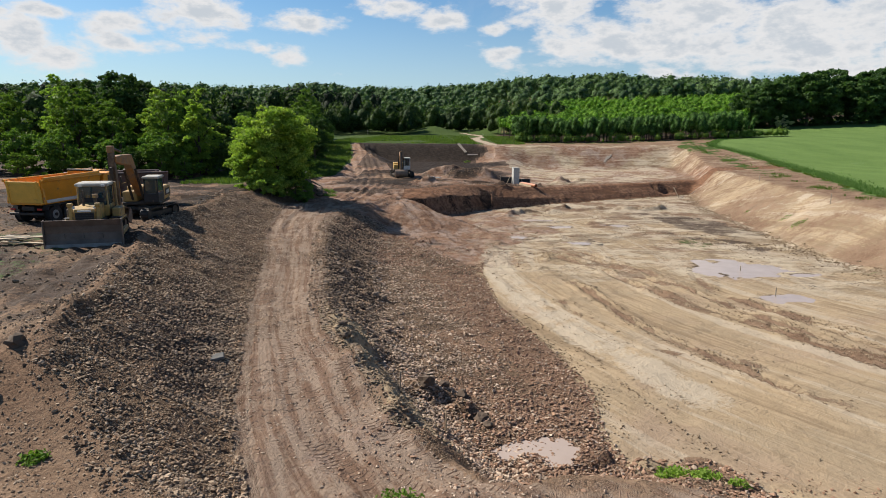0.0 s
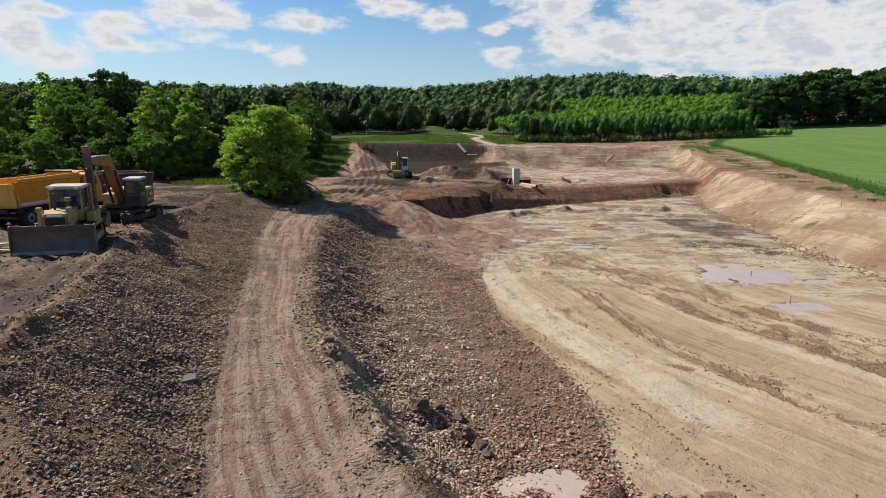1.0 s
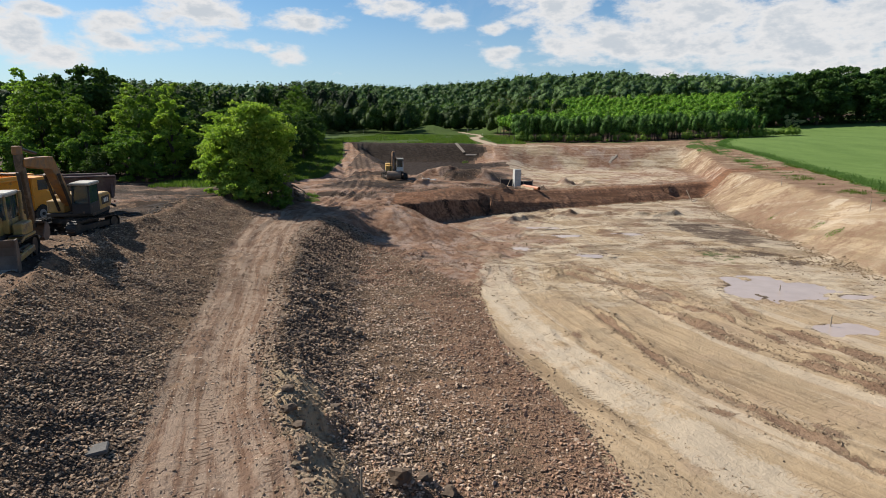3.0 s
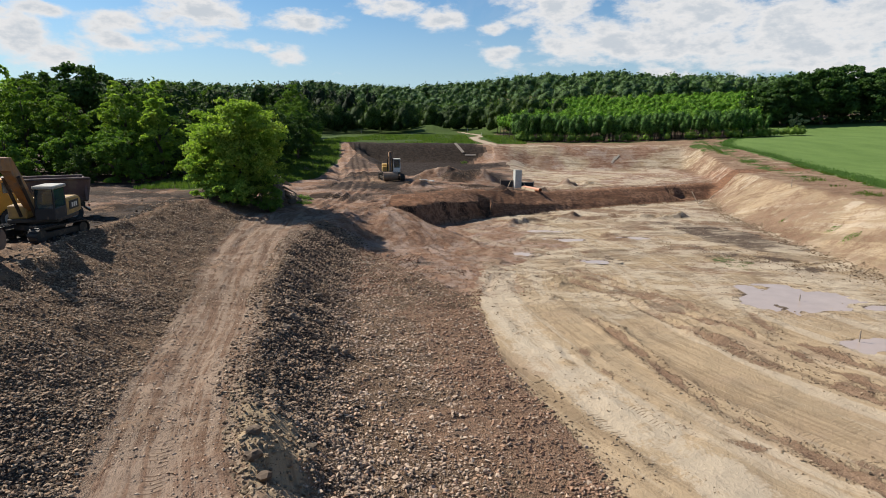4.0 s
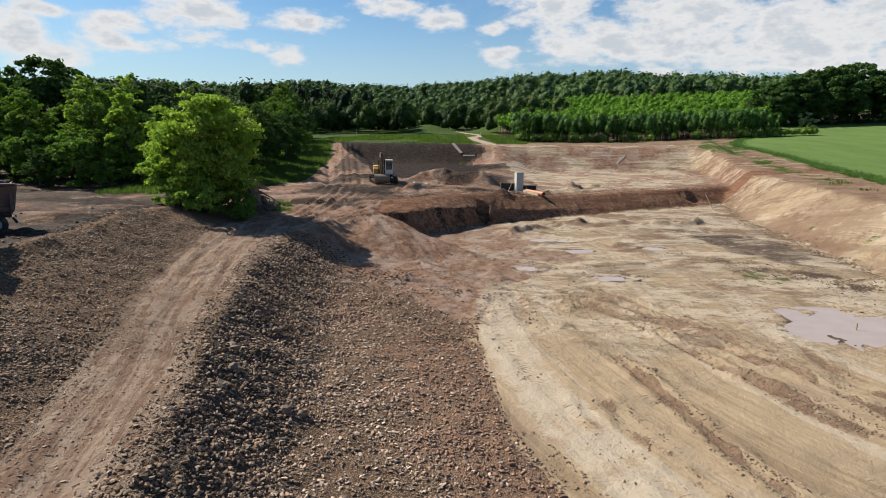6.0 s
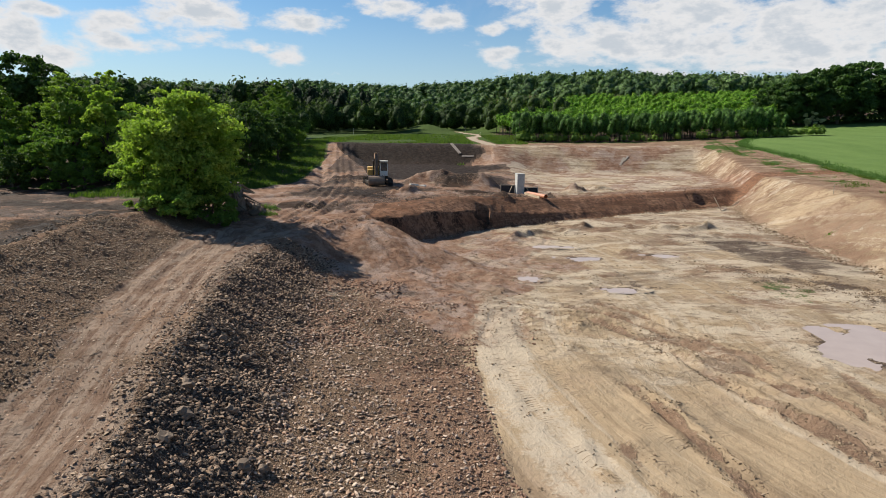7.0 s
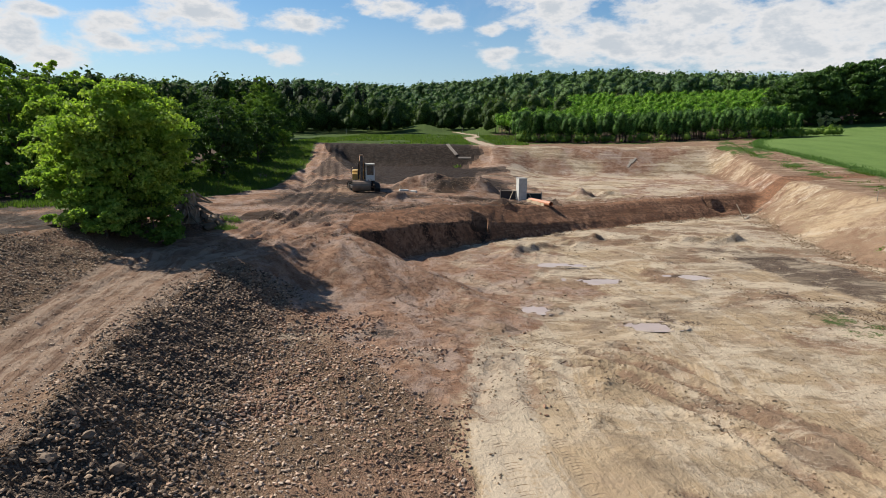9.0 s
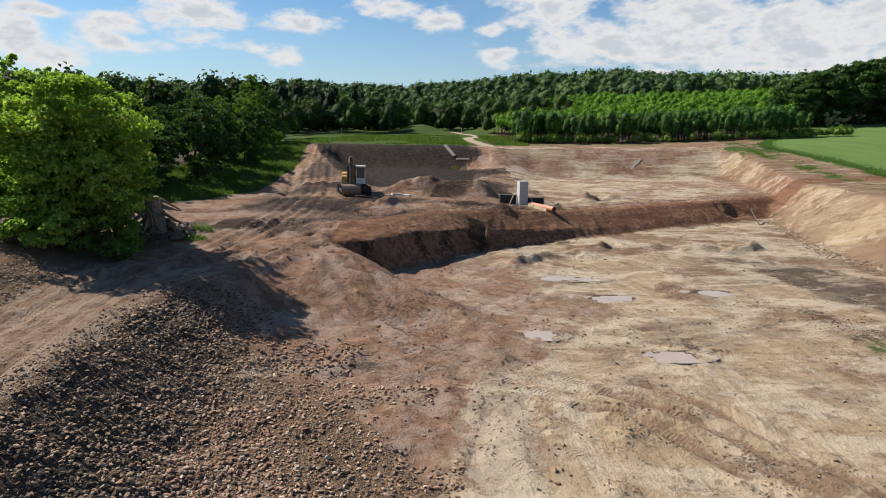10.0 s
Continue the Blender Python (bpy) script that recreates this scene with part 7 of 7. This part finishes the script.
rocks("ramp_stones", 63, x, y, sizes(g, len(x), 0.04, 0.2, 3.0), M_RUST, "rust-brown stones strewn over the earth ramp")
x, y, g = spread(64, 5200, (47, 59), shifted(FOOT, -0.4), shifted(FOOT, 4.5), 0.9, 3.0)
rocks("ramp_stones", 64, x, y, sizes(g, len(x), 0.05, 0.24, 3.0), M_RUST, "rust-brown stones strewn along the foot of the ramp")
STREWN = [(16, 12.4), (17.7, 11.3), (19.2, 10.2), (21.4, 9.1), (25.6, 8.1), (29.2, 7.4), (36, 4.6)]   # outer edge of the stones strewn on the sand
x, y, g = spread(72, 9000, (17, 36), SAND_E, STREWN, 0.0)
share = (x - along(y, SAND_E)) / (along(y, STREWN) - along(y, SAND_E))
k = g.random(len(x)) < (0.75 - 0.65 * smooth(share, 0, 0.5) + 0.55 * smooth(share, 0.75, 0.97)) * smooth(vnoise(x, y, 0.9, 97) + 0.35, 0, 0.6)
rocks("strewn_clods", 72, x[k], y[k], sizes(g, int(k.sum()), 0.02, 0.14, 3.4), M_TURNED, "brown clods strewn over the edge of the sand")
# clods thrown up beside the deep ruts and on the heaps
g = np.random.default_rng(60)
xs, ys = [], []
for pts, gauge, depth in RUTS:
    p = np.array(pts)
    step = p[1:] - p[:-1]
    length = np.hypot(step[:, 0], step[:, 1])
    n = int(length.sum() * (8 + 360 * depth))
    k = g.choice(len(step), n, p=length / length.sum())
    t = g.random(n)[:, None]
    side = np.stack([-step[k, 1], step[k, 0]], -1) / length[k][:, None]
    off = np.where(g.random(n) < 0.5, 1, -1) * (gauge / 2 + np.where(g.random(n) < 0.6, 0.45, -0.4 if gauge else 0.4)) + 0.13 * g.normal(size=n)
    q = p[k] + step[k] * t + side * off[:, None]
    lumpy = vnoise(q[:, 0], q[:, 1], 1.4, 81) > -0.25
    xs.append(q[lumpy, 0])
    ys.append(q[lumpy, 1])
for hx, hy, rx, ry, hh in HEAPS:
    n = int(70 + 160 * hh * min(rx, 2))
    xs.append(hx + rx * 0.5 * g.normal(size=n))
    ys.append(hy + ry * 0.5 * g.normal(size=n))
x, y = np.concatenate(xs), np.concatenate(ys)
p = np.array(curve(BERM, 60))
k = g.integers(0, len(p), 1500)
x, y = np.append(x, p[k, 0] + 0.4 * g.normal(size=1500)), np.append(y, p[k, 1] + 0.4 * g.normal(size=1500))
dry = np.min([np.hypot((x - px) / a, (y - py) / b) for (px, py), a, b, level in PUDDLES], 0) > 1.1
x, y = x[dry], y[dry]
rocks("rut_clods", 60, x, y, sizes(g, len(x), 0.02, 0.13, 3.6), M_TURNED, "brown clods of earth thrown up by tracks and heaps")
x, y = g.uniform(-12, 48, 5000), g.normal(size=5000)
y = along(x, CUT) + np.where(g.random(5000) < 0.4, -0.5 + 0.4 * y, along(x, CUT_WIDTH) + 2.2 + 1.0 * y)
rocks("bench_clods", 61, x, y, sizes(g, 5000, 0.05, 0.2, 2.8), M_CLOD, "clods and stones along the edge of the cut")
n = 3600
x, y = 30.5 + 3.4 * g.normal(size=n), 2.0 * g.normal(size=n)
y = y + 58.5 - 0.8 * (x - 30.5)
k = (x < along(y, BANK_T)) & (vnoise(x, y, 1.6, 95) > -0.3)
rocks("churned_clods", 70, x[k], y[k], sizes(g, int(k.sum()), 0.03, 0.17, 3.0), M_CLOD, "dark churned clods on the wet pit floor")
n = 5200
y = g.uniform(20, 104, n)
x = along(y, BANK_T) - 0.3 + 0.55 * g.normal(size=n) + 0.4 * vnoise(y, y, 3.0, 94)
rocks("bank_foot_stones", 62, x, y, sizes(g, n, 0.04, 0.24, 3.4), M_TURNED, "stones fallen to the foot of the sandy bank")


M_ROCK = stone_material("grey_rock", (0.11, 0.085, 0.066), (0.17, 0.132, 0.102), (0.2, 0.15, 0.11))
M_MUD = stone_material("wet_clay", (0.05, 0.036, 0.027), (0.085, 0.062, 0.046), (0.12, 0.088, 0.065))


def treads(name, seed, pts, gauge, mat, label, width=0.5, pitch=0.17, rise=0.012):
    """Low cleat prints that crawler tracks and tyres pressed into the ground, two lines of them."""
    g = np.random.default_rng(seed)
    vs, fs, at = [], [], 0
    carry = 0.0
    for (ax, ay), (bx, by) in zip(pts, pts[1:]):
        dx, dy = bx - ax, by - ay
        length = math.hypot(dx, dy)
        ux, uy = dx / length, dy / length
        s = carry
        while s < length:
            for side in (-gauge / 2, gauge / 2):
                if g.random() < 0.2 or vnoise(ax + ux * s, ay + uy * s, 2.2, seed) < -0.1:
                    continue
                skew = 0.25
                row = []
                for e in (-0.5, 0.0, 0.5):
                    cx = ax + ux * (s + skew * abs(e) * width) - uy * (side + e * width)
                    cy = ay + uy * (s + skew * abs(e) * width) + ux * (side + e * width)
                    for f, up in ((-0.045, -0.02), (0.0, rise * (0.3 + g.random())), (0.045, -0.02)):
                        px, py = cx + ux * f, cy + uy * f
                        row.append((px, py, gz(px, py) + up))
                vs += row
                for a in (0, 3):
                    fs += [(at + a, at + a + 1, at + a + 4, at + a + 3), (at + a + 1, at + a + 2, at + a + 5, at + a + 4)]
                at += 9
            s += pitch
        carry = s - length
    me = mesh_from(name, vs, fs)
    me.materials.append(mat)
    return tagged(new(name, me), label, "tread prints", kind="stuff")


M_PRINT = stone_material("pressed_earth", (0.17, 0.108, 0.074), (0.2, 0.135, 0.095), (0.22, 0.155, 0.112))
M_PRINT_SAND = stone_material("pressed_clay", (0.26, 0.19, 0.122), (0.32, 0.24, 0.16), (0.29, 0.21, 0.14))
for k, (pts, gauge) in enumerate([
        (curve([(5.5, 10.6), (1.6, 12.6), (-1.6, 15.6), (-3.6, 19.5)], 8), 1.9), (curve([(3.2, 11.4), (-0.6, 13.9), (-3.6, 18.0), (-5.0, 22.5), (-6.2, 27)], 8), 1.9),
        (curve([(4.6, 12.8), (0.4, 14.6), (-2.6, 18.2), (-4.4, 23.0)], 8), 2.1), (curve([(-9.5, 72.0), (-9.0, 80), (-9.8, 90), (-11.5, 104)], 8), 2.0), (curve([(-7.0, 69.0), (-3.4, 63.5), (0.2, 58.6), (3.4, 54.0), (6.4, 49.5)], 8), 2.0), (curve([(-5.4, 71.5), (-1.6, 66.2), (2.6, 61.0), (6.4, 56.6), (11, 52)], 8), 2.0)]):
    treads("tread_prints", 400 + k, pts, gauge, M_PRINT, "cleat prints of crawler tracks pressed into red-brown earth")
for k, (pts, gauge) in enumerate([
        (curve([(4.6, 52), (5.4, 46), (6.4, 41), (8.4, 35)], 8), 2.0), (curve([(9.5, 41), (12.5, 35), (15.5, 29), (19, 23)], 8), 2.0), (curve([(8, 57), (13, 50.5), (19, 44), (26, 38)], 8), 2.0),
        (curve([(7.0, 33), (9.5, 27), (12.5, 21.5)], 8), 1.9), (curve([(3.6, 60), (9, 63), (16, 66), (24, 72)], 8), 2.0)]):
    treads("tread_prints", 420 + k, pts, gauge, M_PRINT_SAND, "cleat prints of crawler tracks pressed into sandy clay", rise=0.01)


def boulder(x, y, s, seed, mat, label):
    g = np.random.default_rng(seed)
    bm = bmesh.new()
    bmesh.ops.create_icosphere(bm, subdivisions=2, radius=s * 0.42)
    off = Vector(g.random(3) * 9)
    for v in bm.verts:
        v.co *= 1 + 0.75 * noise.noise(v.co * 2.4 / s + off) + 0.35 * noise.noise(v.co * 7 / s + off)
        v.co.z *= 0.7
    me = bpy.data.meshes.new("boulder")
    bm.to_mesh(me)
    bm.free()
    me.materials.append(mat)
    ob = tagged(new("boulder", me), label, "boulder", "boulders")
    ob.matrix_basis = pose(x, y, gz(x, y) + s * 0.12, 0, 0, g.random() * 360)


for k, (x, y, s) in enumerate([(-0.5, 22.4, 0.75), (0.1, 22.9, 0.6), (0.5, 22.1, 0.55), (-0.2, 21.6, 0.5), (0.9, 22.7, 0.5), (1.5, 20.9, 0.55), (1.7, 20.3, 0.45), (-3.9, 23.6, 0.55), (-3.5, 23.1, 0.45), (-4.1, 24.4, 0.4), (-12.6, 17.2, 0.7), (-13.2, 16.6, 0.6), (-12.9, 15.6, 0.8)]):
    boulder(x, y, s, 200 + k, M_MUD, "large dark lump of wet clay and rock" if k < 10 else "dark boulder on the plateau's edge")
for k in range(14):
    y = g.uniform(25, 44)
    x = along(y, ROAD_R) + g.uniform(0.8, 3.6)
    boulder(x, y, g.uniform(0.3, 0.55), 230 + k, M_ROCK, "large angular grey rock among the rubble")
for k in range(16):
    boulder(-15.3 + g.normal() * 1.0, 72.0 + g.normal() * 0.9, g.uniform(0.5, 1.2), 250 + k, M_ROCK if k % 3 else M_MUD, "rubble block heaped beside the tree stump")


def weeds(name, seed, x, y, r, n, h, label, mat):
    """A tuft of upright leafy stems."""
    g = np.random.default_rng(seed)
    n = n * 3
    a, d = g.random(n) * 6.28, r * np.sqrt(g.random(n)) * (0.6 + 0.5 * g.random(n))
    px, py = x + d * np.cos(a), y + d * np.sin(a) * 0.7
    hh = h * (0.2 + 0.9 * g.random(n)) * (1.1 - d / r * 0.6) * (0.75 + 0.5 * vnoise(px, py, 0.35, seed))
    base = at_ground(px, py)
    pos = np.stack([px, py, base + hh * g.random(n)], -1)
    out = np.stack([np.cos(a), np.sin(a), 0.6 + 0 * a], -1)
    v, f = leaf_cards(g, pos, 0.04 + 0.08 * g.random(n), out, 1.2)
    me = mesh_from(name, v, f)
    me.materials.append(mat)
    return tagged(new(name, me), label, "weeds", "weeds", "stuff")


WEEDS = [(-0.9, 12.6, 0.6, 80, 0.4), (7.5, 17.8, 0.6, 170, 0.42), (8.4, 17.5, 0.55, 130, 0.38), (9.3, 17.1, 0.4, 60, 0.3), (-9.7, 13.3, 0.4, 50, 0.25),
         (37.6, 63.6, 1.0, 60, 0.22), (38.4, 67.4, 0.8, 40, 0.2), (38.6, 76.5, 0.6, 26, 0.22), (-13.2, 71.0, 1.0, 200, 0.5), (-13.6, 73.6, 0.9, 160, 0.5), (5.6, 141.5, 0.9, 90, 0.6)]
for k, (x, y, r, n, h) in enumerate(WEEDS):
    weeds("weed_clump", 300 + k, x, y, r, n, h, "clump of fresh green weeds on bare earth", M_LEAF_BRIGHT if 7 < x < 10 else M_LEAF_MID)


def blades(name, seed, x, y, h, w, mat, label):
    """Grass or crop: single bent blades in one mesh."""
    g = np.random.default_rng(seed)
    n = len(x)
    z = at_ground(x, y) - 0.02
    a = g.random(n) * 6.28
    hh = h * (0.6 + 0.7 * g.random(n))
    side = np.stack([np.cos(a), np.sin(a), 0 * a], -1) * w
    lean = g.normal(size=(n, 2)) * 0.3
    p = np.stack([x, y, z], -1)
    mid = p + np.stack([lean[:, 0] * hh * 0.3, lean[:, 1] * hh * 0.3, hh * 0.6], -1)
    tip = p + np.stack([lean[:, 0] * hh, lean[:, 1] * hh, hh], -1)
    v = np.stack([p - side, p + side, mid + side * 0.8, mid - side * 0.8, tip], 1).reshape(-1, 3)
    i = np.arange(n)[:, None] * 5
    f = np.concatenate([i + np.array([[0, 1, 2]]), i + np.array([[0, 2, 3]]), i + np.array([[3, 2, 4]])])
    me = mesh_from(name, v, f)
    me.materials.append(mat)
    return tagged(new(name, me), label, "grass", kind="stuff")


g = np.random.default_rng(70)
n = 16000
y = 40 + 150 * g.random(n) ** 1.3
x = along(y, FIELD_E) + 0.3 + np.abs(g.normal(size=n)) * 1.2
blades("crop_edge", 71, x, y, 0.27, 0.05, M_CROP, "green cereal crop standing along the field's edge")
n = 9000
y = 60 + 95 * g.random(n) ** 0.8
share = np.where(g.random(n) < 0.6, 0.5 + 0.1 * g.normal(size=n), 0.06 * g.random(n))
x = along(y, FIELD_E) + share * (along(y, BANK_C) - along(y, FIELD_E))
k = fbm(x, y, 4.0, 3, 72) > 0.35
blades("verge_grass", 73, x[k], y[k], 0.22, 0.04, M_GRASS, "tufts of rough grass on the field verge")
n = 60000
x, y = g.uniform(-32, -15, n), g.uniform(74, 152, n)
k = x < along(y, [(66, -26), (72, -25), (84, -22.5), (100, -17.8), (125, -18.5), (150, -22.5)])
blades("track_grass", 74, x[k], y[k], 0.38, 0.028, M_GRASS, "tall fresh grass between the track and the wood")
n = 22000
x, y = g.uniform(-28, 60, n), g.uniform(152, 215, n)
k = (vnoise(x, y, 9.0, 76) > -0.35) & (np.abs(x - 11) > 2.5) & (x < 20 + 0.1 * (y - 150))
blades("meadow_grass", 75, x[k], y[k], 0.35, 0.14, M_GRASS, "tall meadow grass beyond the basin's rim")
